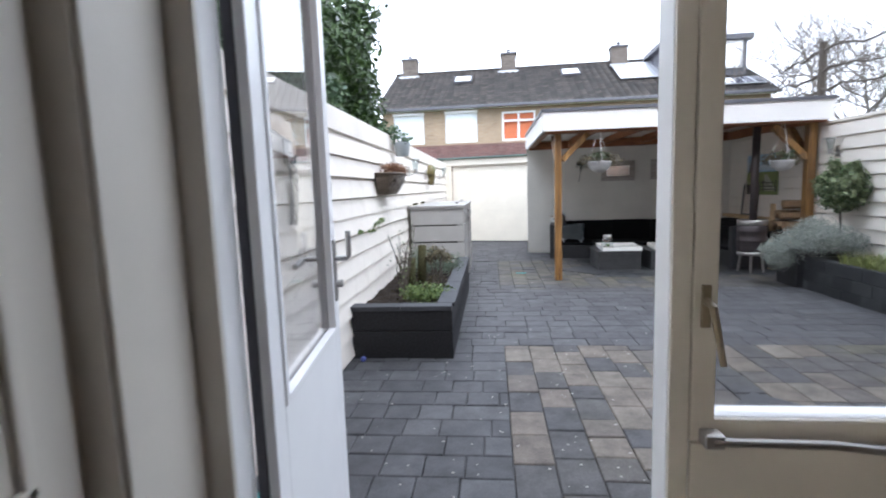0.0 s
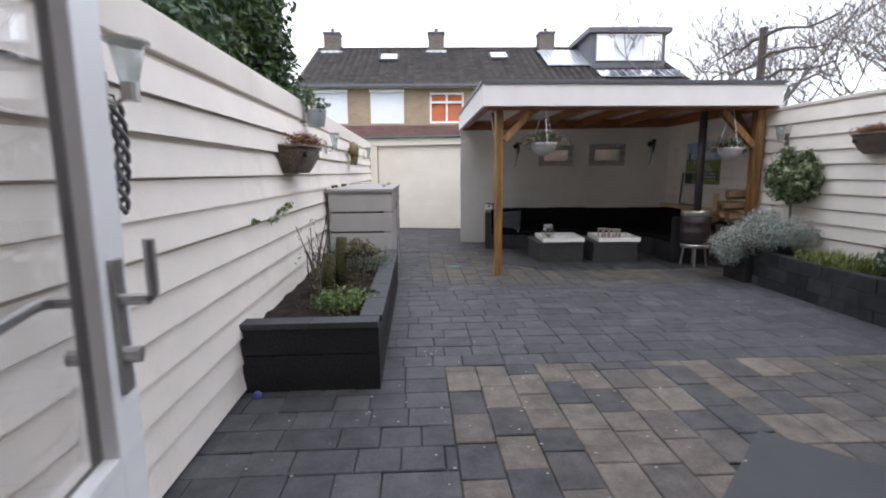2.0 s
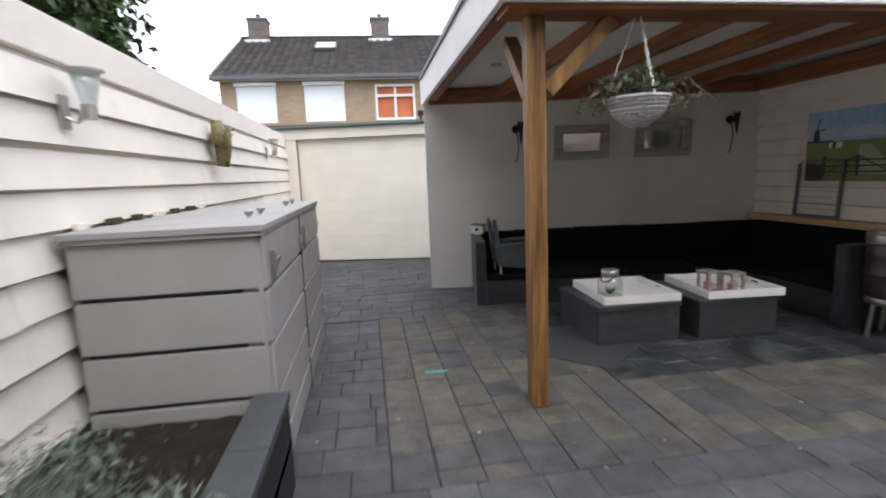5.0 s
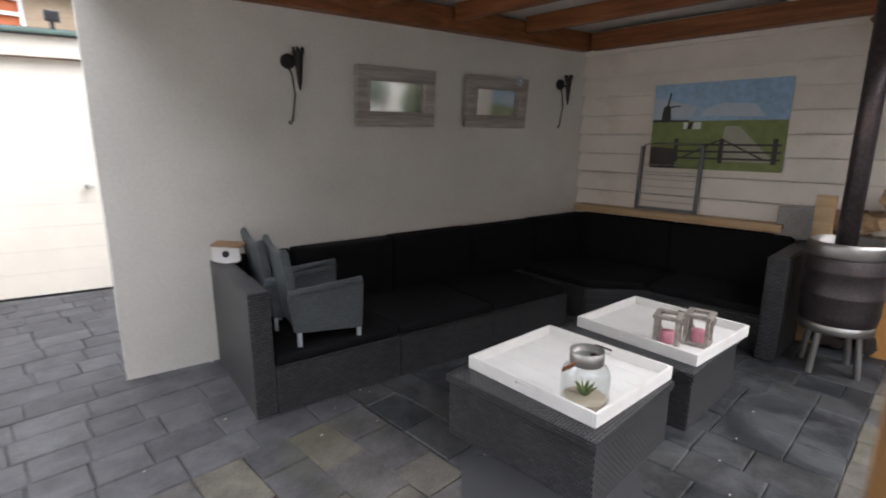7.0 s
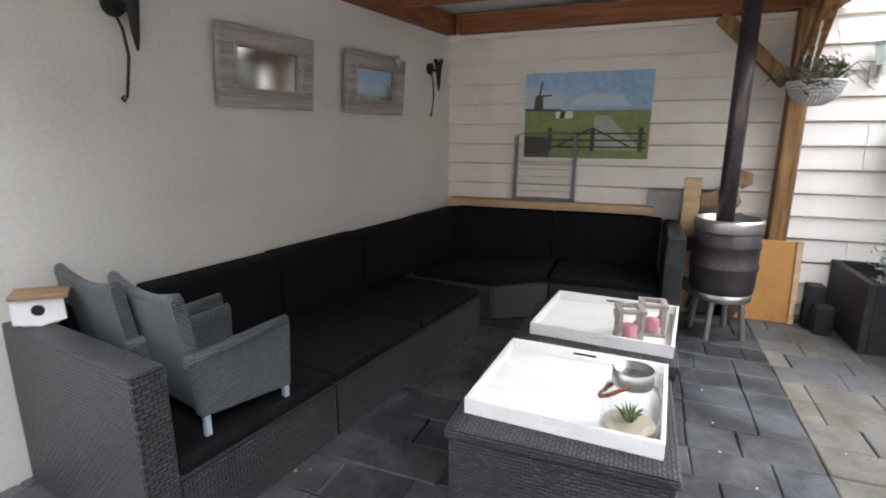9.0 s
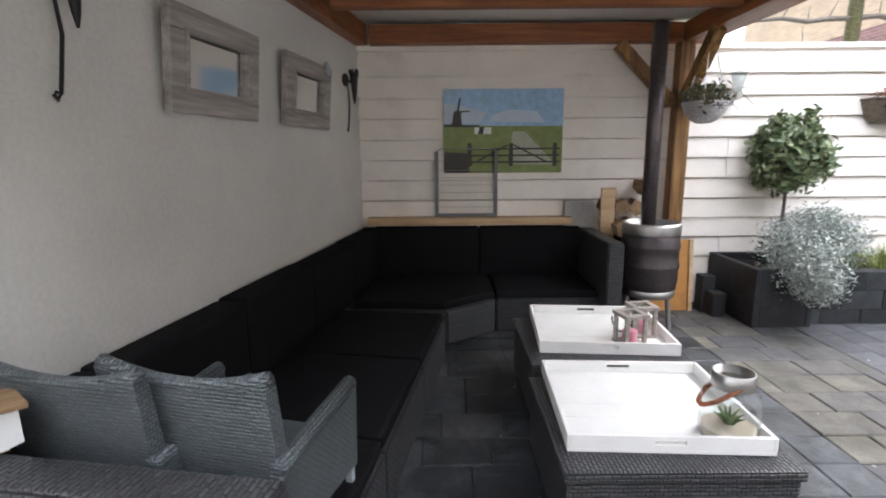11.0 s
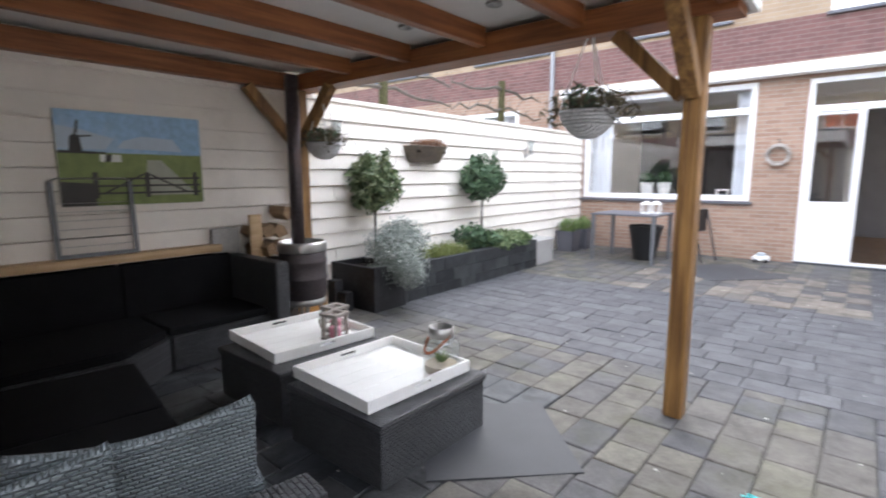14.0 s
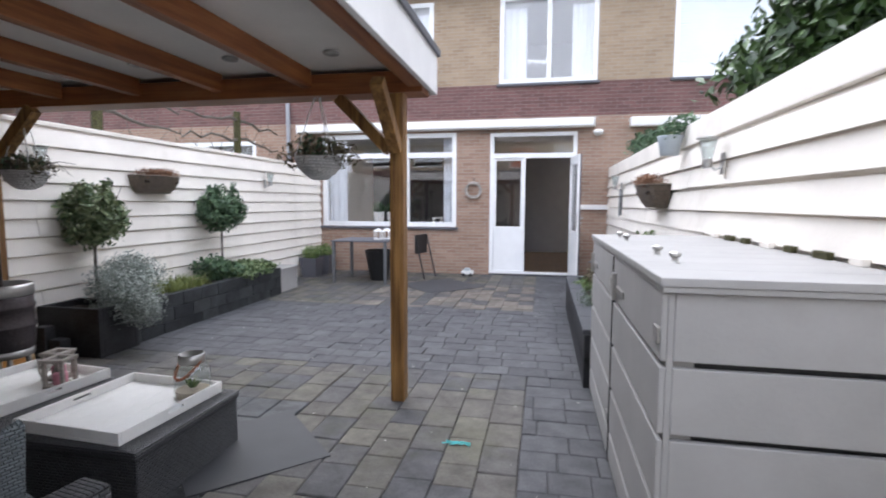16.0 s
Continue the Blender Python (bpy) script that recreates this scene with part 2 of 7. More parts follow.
M_iron = plain("black_iron", (0.015, 0.014, 0.014), 0.6, 0.3, 0.2, 20, 0.4, 90)
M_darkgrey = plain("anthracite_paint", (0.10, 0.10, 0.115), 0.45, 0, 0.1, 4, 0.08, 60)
M_washed = wood("whitewashed_frame", (0.24, 0.215, 0.19), (0.50, 0.46, 0.42), 0, 0.7, 0.8)
M_mirror, _n, _l, _b = shader("mirror", 0.02, 1.0)
_b.inputs["Base Color"].default_value = (0.85, 0.86, 0.85, 1)
_b.inputs["Roughness"].default_value = 0.10
M_glass = glass_mat("clear_pane")
M_jar = glass_mat("jar_glass", (0.90, 0.93, 0.93))
M_black = plain("black_plastic", (0.012, 0.012, 0.013), 0.4, 0, 0.1)
M_tile = by_piece("roof_tiles", [(0.0, (0.030, 0.027, 0.025)), (0.5, (0.052, 0.046, 0.042)), (1.0, (0.085, 0.072, 0.062))], 0.8, True, 0.4, 1.5)
M_brick = brick_mat("orange_brown_brick", (0.37, 0.25, 0.185), (0.30, 0.19, 0.14), (0.36, 0.33, 0.29))
M_brick_red = brick_mat("purple_red_brick", (0.19, 0.10, 0.09), (0.14, 0.075, 0.07), (0.22, 0.18, 0.165))
M_brick_tan = brick_mat("yellow_brown_brick", (0.38, 0.285, 0.195), (0.32, 0.23, 0.155), (0.37, 0.33, 0.28))
M_paver_grey = by_piece("grey_pavers", [(0.0, (0.068, 0.068, 0.073)), (0.6, (0.086, 0.086, 0.092)), (1.0, (0.104, 0.104, 0.109))], 0.7, False, 0.4, 7)
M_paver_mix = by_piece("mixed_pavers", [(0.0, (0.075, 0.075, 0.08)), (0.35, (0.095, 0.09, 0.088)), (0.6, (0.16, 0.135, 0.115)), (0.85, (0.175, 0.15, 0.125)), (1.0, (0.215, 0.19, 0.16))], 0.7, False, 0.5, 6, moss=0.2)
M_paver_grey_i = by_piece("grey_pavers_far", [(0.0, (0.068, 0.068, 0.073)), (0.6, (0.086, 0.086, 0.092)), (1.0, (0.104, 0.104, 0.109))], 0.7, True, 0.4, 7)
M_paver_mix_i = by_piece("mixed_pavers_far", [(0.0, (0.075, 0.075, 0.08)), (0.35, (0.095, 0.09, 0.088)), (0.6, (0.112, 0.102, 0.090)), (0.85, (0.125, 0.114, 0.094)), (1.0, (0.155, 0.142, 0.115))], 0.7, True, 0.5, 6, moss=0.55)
M_slate = plain("smooth_dark_slab", (0.048, 0.049, 0.053), 0.6, 0, 0.15, 3, 0.15, 120, 0.4)
M_slate_i = by_piece("marbled_slate_pavers", [(0.0, (0.028, 0.031, 0.036)), (0.6, (0.036, 0.039, 0.044)), (1.0, (0.058, 0.058, 0.057))], 0.5, True, 0.85, 5.0, clouds=0.45)
M_joint = plain("joint_sand", (0.045, 0.044, 0.042), 0.95, 0, 0.3, 12, 0.5, 120)
M_grass = plain("rough_ground", (0.06, 0.075, 0.035), 0.95, 0, 0.4, 1.5, 0.5, 40)
M_pine = wood("raw_pine_board", (0.50, 0.33, 0.17), (0.72, 0.53, 0.32), 1, 0.6)
M_orange = plain("orange_board", (0.50, 0.24, 0.07), 0.6, 0, 0.15, 5, 0.2, 60, 0.4, (0.20, 0.08, 0.03), 0.7)
# paleness of distance put into the colour, lowering far-tree contrast
M_far_bark = plain("pale_distant_bark", (0.20, 0.18, 0.165), 0.9, 0, 0.3, 4, 0.5, 40)
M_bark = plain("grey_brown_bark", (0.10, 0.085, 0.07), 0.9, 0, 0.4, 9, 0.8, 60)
M_white_sheet = plain("white_shutter", (0.80, 0.84, 0.88), 0.5, 0, 0.04, 1, 0.05, 20)
M_salmon = plain("orange_curtain", (0.55, 0.16, 0.07), 0.8, 0, 0.12, 2, 0.1, 30)
M_curtain = plain("white_net_curtain", (0.70, 0.73, 0.77), 0.9, 0, 0.12, 4, 0.1, 40)
M_wallin = plain("indoor_wall_paint", (0.76, 0.74, 0.70), 0.8, 0, 0.04, 3, 0.05, 60)
# browns lowered so the indoors stays dim through the doorway
M_floorin = wood("indoor_laminate", (0.07, 0.045, 0.03), (0.14, 0.09, 0.055), 1, 0.4)
M_solar = plain("solar_panel", (0.02, 0.025, 0.05), 0.15, 0.2, 0.1)
M_light_metal = plain("pale_metal_sheet", (0.62, 0.64, 0.68), 0.3, 0.6, 0.06)
L_laurel = leaf_mat("laurel_leaves", (0.018, 0.04, 0.012), (0.075, 0.13, 0.035), 0.35)
L_green = leaf_mat("fresh_green_leaves", (0.05, 0.095, 0.022), (0.20, 0.27, 0.085))
L_dark = leaf_mat("dark_green_leaves", (0.025, 0.06, 0.03), (0.11, 0.18, 0.085))
L_bay = leaf_mat("bay_leaves", (0.045, 0.085, 0.03), (0.26, 0.30, 0.16), 0.4)
L_ivy = leaf_mat("ivy_leaves", (0.05, 0.09, 0.03), (0.22, 0.28, 0.13))
L_silver = leaf_mat("silver_leaves", (0.19, 0.22, 0.195), (0.50, 0.53, 0.48), 0.75)
L_grassy = leaf_mat("yellow_green_blades", (0.10, 0.13, 0.03), (0.26, 0.28, 0.09))
L_heather = leaf_mat("brown_heather", (0.12, 0.055, 0.03), (0.30, 0.16, 0.09), 0.8)
L_dry = leaf_mat("dry_trailing_stems", (0.06, 0.05, 0.03), (0.20, 0.17, 0.10), 0.8)
M_basket = wicker("brown_willow", (0.018, 0.012, 0.008), (0.17, 0.125, 0.085), 0.021)
M_whitebasket = wicker("white_plastic_weave", (0.47, 0.46, 0.45), (0.74, 0.73, 0.72), 0.027)
M_pink = plain("pink_candle_wax", (0.62, 0.25, 0.32), 0.5)
M_leather = plain("tan_leather_strap", (0.30, 0.10, 0.045), 0.55)
M_sand = plain("fine_sand", (0.45, 0.37, 0.28), 0.95, 0, 0.1, 20, 0.4, 200)
M_art_sky = plain("print_sky", (0.33, 0.50, 0.68), 0.6, 0, 0.22, 3.0, 0.02, 20, 0.3, (0.62, 0.68, 0.74), 0.5)
M_art_grass = plain("print_meadow", (0.21, 0.26, 0.085), 0.6, 0, 0.22, 5, 0.02, 16)
M_art_cloud = plain("print_cloud", (0.50, 0.58, 0.66), 0.6, 0, 0.08, 4, 0.02, 16)
M_art_path = plain("print_path", (0.38, 0.38, 0.30), 0.6, 0, 0.15)
M_art_dark = plain("print_dark", (0.05, 0.045, 0.04), 0.6, 0, 0.2)
M_art_white = plain("print_white", (0.75, 0.75, 0.72), 0.6, 0, 0.1)
M_white_ceramic = plain("white_ceramic", (0.80, 0.80, 0.78), 0.3, 0, 0.04)
M_bluegrey = plain("pale_blue_grey_pot", (0.45, 0.50, 0.53), 0.5, 0, 0.08)
M_stone = plain("pale_stone_block", (0.40, 0.39, 0.37), 0.9, 0, 0.25, 9, 0.6, 60)
M_moss = plain("mossy_log", (0.060, 0.056, 0.026), 0.95, 0, 0.45, 9, 0.7, 60, 0.3, (0.12, 0.12, 0.03), 0.6)
M_turq = plain("turquoise_cord", (0.10, 0.55, 0.55), 0.6)
M_red = plain("red_plastic", (0.5, 0.04, 0.03), 0.4)
M_terracotta = plain("brown_green_ceramic", (0.16, 0.13, 0.05), 0.4, 0, 0.5, 14)


# ---- building blocks ----
def box(bm, x0, x1, y0, y1, z0, z1, bev=0.0, m=None):
    vs = [bm.verts.new((x, y, z)) for x in (x0, x1) for y in (y0, y1) for z in (z0, z1)]
    fs = [bm.faces.new([vs[i] for i in f]) for f in ((0, 1, 3, 2), (4, 6, 7, 5), (0, 4, 5, 1), (2, 3, 7, 6), (0, 2, 6, 4), (1, 5, 7, 3))]
    if bev:
        es = list({e for f in fs for e in f.edges})
        r = bmesh.ops.bevel(bm, geom=es, offset=bev, segments=2, affect="EDGES", profile=0.6)
        vs = list({v for f in r["faces"] for v in f.verts} | {v for v in vs if v.is_valid})
    if m is not None:
        bmesh.ops.transform(bm, matrix=m, verts=vs)
    return vs


def tube(bm, pts, r, sides=8, r1=None, cap=True):
    """A round bar through points, tapering from r to r1."""
    pts = [Vector(p) for p in pts]
    r1 = r if r1 is None else r1
    rings = []
    up = Vector((0, 0, 1))
    for i, p in enumerate(pts):
        d = (pts[min(i + 1, len(pts) - 1)] - pts[max(i - 1, 0)]).normalized()
        a = d.cross(up) if abs(d.z) < 0.95 else d.cross(Vector((1, 0, 0)))
        a.normalize()
        b = d.cross(a)
        rr = r + (r1 - r) * i / max(1, len(pts) - 1)
        rings.append([bm.verts.new(p + rr * (math.cos(2 * math.pi * k / sides) * a + math.sin(2 * math.pi * k / sides) * b)) for k in range(sides)])
    for s, e in zip(rings, rings[1:]):
        for k in range(sides):
            bm.faces.new((s[k], s[(k + 1) % sides], e[(k + 1) % sides], e[k]))
    if cap:
        bm.faces.new(rings[0][::-1])
        bm.faces.new(rings[-1])
    return bm


def lathe(bm, profile, sides=24, centre=(0, 0, 0)):
    """A turned shape: profile is rows of (radius, height)."""
    rings = []
    for r, z in profile:
        rings.append([bm.verts.new((centre[0] + r * math.cos(2 * math.pi * k / sides), centre[1] + r * math.sin(2 * math.pi * k / sides), centre[2] + z)) for k in range(sides)])
    for s, e in zip(rings, rings[1:]):
        for k in range(sides):
            bm.faces.new((s[k], s[(k + 1) % sides], e[(k + 1) % sides], e[k]))
    for ring, r in ((rings[0][::-1], profile[0][0]), (rings[-1], profile[-1][0])):
        if r > 1e-4:
            bm.faces.new(ring)
    return bm


def finish(bm, name, mat, smooth=False):
    bmesh.ops.recalc_face_normals(bm, faces=bm.faces[:])
    me = bpy.data.meshes.new(name)
    bm.to_mesh(me)
    bm.free()
    me.materials.append(mat)
    if smooth:
        for p in me.polygons:
            p.use_smooth = True
    return me


def part(name, bm, mat, parent, label="", smooth=False):
    ob = new(name, finish(bm, name, mat, smooth))
    ob.parent = parent
    return tagged(ob, label)


def thing(name, loc, label, category, group="", kind="", rz=0.0):
    e = new(name)
    e.empty_display_size = 0.1
    e.location = loc
    e.rotation_euler = (0, 0, radians(rz))
    return tagged(e, label, category, group, kind)


def single(name, bm, mat, label, category, kind="", loc=(0, 0, 0), smooth=False, group=""):
    ob = new(name, finish(bm, name, mat, smooth))
    ob.location = loc
    return tagged(ob, label, category, group, kind)


def B(*args, **kw):
    bm = bmesh.new()
    box(bm, *args, **kw)
    return bm


def cloud_mesh(name, mat, blobs, count, size, seed=1, aspect=0.5, shell=0.5, droop=0.0):
    """Many small leaves filling ellipsoid clumps: blobs are (centre, radii)."""
    rg = np.random.default_rng(seed)
    w = np.array([r[0] * r[1] + r[1] * r[2] + r[0] * r[2] for _, r in blobs])
    pick = rg.choice(len(blobs), count, p=w / w.sum())
    c = np.array([b[0] for b in blobs])[pick]
    rad = np.array([b[1] for b in blobs])[pick]
    d = rg.normal(size=(count, 3))
    d /= np.linalg.norm(d, axis=1)[:, None]
    rr = shell + (1 - shell) * rg.random(count) ** 0.6
    rr *= 1 + 0.12 * rg.normal(size=count)
    p = c + d * rad * rr[:, None]
    n = d + 0.7 * rg.normal(size=(count, 3))
    n[:, 2] -= droop
    n /= np.linalg.norm(n, axis=1)[:, None]
    u = np.cross(n, rg.normal(size=(count, 3)))
    u /= np.linalg.norm(u, axis=1)[:, None] + 1e-9
    v = np.cross(n, u)
    s = (size * (0.6 + 0.8 * rg.random(count)))[:, None]
    q = np.stack([p - u * s * 0.5, p + v * s * aspect * 0.5 + n * s * 0.06, p + u * s * 0.5, p - v * s * aspect * 0.5 + n * s * 0.06], 1).reshape(-1, 3)
    me = bpy.data.meshes.new(name)
    me.from_pydata(q.tolist(), [], np.arange(count * 4).reshape(-1, 4).tolist())
    me.materials.append(mat)
    return me


def leaves(name, mat, blobs, count, size, parent, seed=1, aspect=0.5, shell=0.5, label="", droop=0.0):
    ob = new(name, cloud_mesh(name, mat, blobs, count, size, seed, aspect, shell, droop))
    ob.parent = parent
    return tagged(ob, label)


def blades(name, mat, spots, count, height, width, parent, seed=1, lean=0.5):
    """Grass-like blades rising from rectangles (x0, x1, y0, y1, z)."""
    rg = np.random.default_rng(seed)
    vs, fs = [], []
    for k in range(count):
        x0, x1, y0, y1, z = spots[k % len(spots)]
        px, py = rg.uniform(x0, x1), rg.uniform(y0, y1)
        a = rg.uniform(0, 2 * math.pi)
        h = height * rg.uniform(0.5, 1.2)
        dx, dy = math.cos(a), math.sin(a)
        le = lean * h * rg.uniform(0.2, 1.0)
        w = width * 0.5
        i = len(vs)
        vs += [(px - dy * w, py + dx * w, z), (px + dy * w, py - dx * w, z), (px + dx * le * 0.4 + dy * w, py + dy * le * 0.4 - dx * w, z + h * 0.6), (px + dx * le * 0.4 - dy * w, py + dy * le * 0.4 + dx * w, z + h * 0.6), (px + dx * le, py + dy * le, z + h)]
        fs += [(i, i + 1, i + 2, i + 3), (i + 3, i + 2, i + 4)]
    me = bpy.data.meshes.new(name)
    me.from_pydata(vs, [], fs)
    me.materials.append(mat)
    ob = new(name, me)
    ob.parent = parent
    return ob


G = -0.03  # level of the paving, a small step under the door sill


# ---- ground ----
bm = bmesh.new()
for v in ((-400, -400), (400, -400), (400, 400), (-400, 400)):
    bm.verts.new((*v, -0.14))
bm.faces.new(bm.verts[:])
single("ground", bm, M_grass, "flat rough ground reaching the horizon", "ground", "structure")
bm = bmesh.new()
vs = [bm.verts.new((x, y, G - 0.012)) for x, y in ((-1.05, -0.02), (4.80, -0.02), (4.80, 12.3), (-1.05, 12.3))]
bm.faces.new(vs)
pavement = single("pavement", bm, M_joint, "garden paving of grey and beige concrete pavers with sandy joints", "paving", "structure")

# ---- house facade (garden side at y = 0) ----
XL, XR, TOP = -9.0, 15.0, 5.45
bm = bmesh.new()
T0, T1 = -0.30, 0.0


def holes_wall(bm, xs, zs, holes, y0, y1):
    """Wall boxes on the grid of xs and zs, leaving out the holes (x0, x1, z0, z1)."""
    for xa, xb in zip(xs, xs[1:]):
        run = None
        for za, zb in zip(zs, zs[1:]):
            cx, cz = (xa + xb) / 2, (za + zb) / 2
            if any(h[0] < cx < h[1] and h[2] < cz < h[3] for h in holes):
                continue
            box(bm, xa, xb, y0, y1, za, zb)


DOOR = (-0.407, 1.198, 0.0, 2.675)
WIN = (1.85, 4.62, 0.886, 2.70)
UW = (-0.725, 1.045, 3.57, 5.14)
UW2 = (2.30, 4.07, 3.67, 5.14)
UW3 = (-3.95, -2.0, 3.56, 5.14)
UWN = (5.45, 7.2, 3.68, 5.14)
UWN2 = (8.6, 10.4, 3.68, 5.14)
WINN = (6.1, 8.6, 0.886, 2.62)
low = [DOOR, WIN, WINN]
xs = sorted({XL, XR, *[v for h in low for v in h[:2]]})
zs = sorted({-0.1, 2.95, *[v for h in low for v in h[2:]]})
holes_wall(bm, xs, zs, low, T0, T1)
single("wall_house_lower", bm, M_brick, "orange-brown brick ground floor wall of the terraced house", "wall", "structure")
bm = bmesh.new()
box(bm, XL, XR, T0, T1 + 0.004, 2.95, 3.56)
single("wall_house_band", bm, M_brick_red, "purple-red brick band between the two storeys", "wall", "structure")
bm = bmesh.new()
up = [UW, UW2, UW3, UWN, UWN2]
xs = sorted({XL, XR, *[v for h in up for v in h[:2]]})
zs = sorted({3.56, TOP, *[v for h in up for v in h[2:]]})
holes_wall(bm, xs, zs, up, T0, T1)
single("wall_house_upper", bm, M_brick_tan, "yellow-brown brick upper storey wall", "wall", "structure")
bm = bmesh.new()
for s in (0, 1):
    ys = (0.35, -4.4) if s == 0 else (-4.4, -9.2)
    zz = (5.35, 9.0) if s == 0 else (9.0, 5.35)
    a = [bm.verts.new(p) for p in ((XL, ys[0], zz[0]), (XR, ys[0], zz[0]), (XR, ys[1], zz[1]), (XL, ys[1], zz[1]))]
    bm.faces.new(a)
bmesh.ops.solidify(bm, geom=bm.faces[:], thickness=0.12)
single("roof_house", bm, M_tile, "dark pitched tiled roof of the terraced house", "roof", "structure")
# side and back walls of the house, to close it
bm = bmesh.new()
box(bm, XL, XL + 0.25, -9.0, T0, -0.1, TOP)
box(bm, XR - 0.25, XR, -9.0, T0, -0.1, TOP)
# rear opening is invented, to go with the added indoor lamp
holes_wall(bm, [XL, -3.0, -1.4, XR], [-0.1, 0.7, 2.5, TOP], [(-3.0, -1.4, 0.7, 2.5)], -9.2, -9.0)
single("wall_house_rear", bm, M_brick, "plain brick walls closing the house", "wall", "structure")
bm = bmesh.new()
box(bm, XL + 0.25, XR - 0.25, -9.0, T0, 2.72, 2.95)
single("ceiling", bm, M_wallin, "plain white indoor ceiling", "ceiling", "structure")
bm = bmesh.new()
box(bm, XL + 0.25, XR - 0.25, -9.0, T0, -0.1, 0.03)
single("floor", bm, M_floorin, "brown laminate indoor floor", "floor", "structure")
bm = bmesh.new()
box(bm, -3.2, -3.1, -8.98, T0, 0.03, 2.72)
box(bm, 5.0, 5.1, -8.98, T0, 0.03, 2.72)
# unseen wall added here; its dark colour stands in for indoor dimness
single("wall_indoor_dim_backing", B(-1.3, 4.998, -4.30, -4.2, 0.031, 2.719), M_darkgrey, "unseen added wall, dark grey to keep the doorway dim", "wall", "structure")
box(bm, XL + 0.25, XR - 0.25, -3.6, -3.5, 2.95, TOP)
# added area lamp, brightens the cupboard and frames beside the door
indoor_fill = new("indoor_fill_light", bpy.data.lights.new("indoor_fill_light", "AREA"))
indoor_fill.data.shape, indoor_fill.data.size, indoor_fill.data.size_y, indoor_fill.data.energy = "RECTANGLE", 1.5, 1.7, 1000
indoor_fill.data.color = (1.0, 0.95, 0.88)
indoor_fill.matrix_world = look((-2.2, -8.95, 1.6), (-2.0, 0, 1.5))
single("wall_indoor", bm, M_wallin, "pale painted indoor walls", "wall", "structure")
bm = bmesh.new()
box(bm, XL + 0.3, XR - 0.3, -3.5, T0, 5.3, 5.4)
single("ceiling_upper", bm, M_wallin, "white ceiling of the upper rooms", "ceiling", "structure")
bm = bmesh.new()
hs = [(DOOR[0] + 0.001, DOOR[1] - 0.001, -1, DOOR[3]), (WIN[0], WIN[1], WIN[2], WIN[3])]
holes_wall(bm, [-3.09, DOOR[0], DOOR[1], WIN[0], WIN[1], 4.99], [0.031, WIN[2], DOOR[3], WIN[3], 2.719], hs, -0.309, -0.302)
single("wall_indoor_garden_side", bm, M_beige, "beige painted inside of the garden wall", "wall", "structure")
# beige panelled cupboard wall beside the door, inside
cup = thing("built_in_cupboard", (-0.45, -0.31, 0.03), "beige panelled built-in cupboard beside the garden door", "cupboard")
part("body", B(-0.35, -0.02, -1.48, 0.0, 0, 2.65), M_beige, cup)
for k in range(2):
    y1 = -0.03 - 0.72 * k
    d = part("cupboard_door", B(-0.02, 0.0, y1 - 0.70, y1, 0.08, 2.6, bev=0.002), M_beige, cup)
    for z0, z1 in ((0.16, 0.78), (0.90, 2.5)):
        bm = bmesh.new()
        for a in ((y1 - 0.62, y1 - 0.60, z0, z1), (y1 - 0.10, y1 - 0.08, z0, z1), (y1 - 0.62, y1 - 0.08, z0, z0 + 0.02), (y1 - 0.62, y1 - 0.08, z1 - 0.02, z1)):
            box(bm, 0.0, 0.012, a[0], a[1], a[2], a[3], bev=0.004)
        part("moulding", bm, M_beige, d)


def frame_bars(bm, x0, x1, z0, z1, w, y0, y1, bev=0.004):
    """A rectangular frame of four butted bars."""
    box(bm, x0, x0 + w, y0, y1, z0, z1, bev)
    box(bm, x1 - w, x1, y0, y1, z0, z1, bev)
    box(bm, x0 + w, x1 - w, y0, y1, z0, z0 + w, bev)
    box(bm, x0 + w, x1 - w, y0, y1, z1 - w, z1, bev)


def pane(parent, x0, x1, z0, z1, y):
    p = part("pane", B(x0, x1, y - 0.003, y + 0.003, z0, z1), M_glass, parent)
    p.visible_shadow = False
    return p


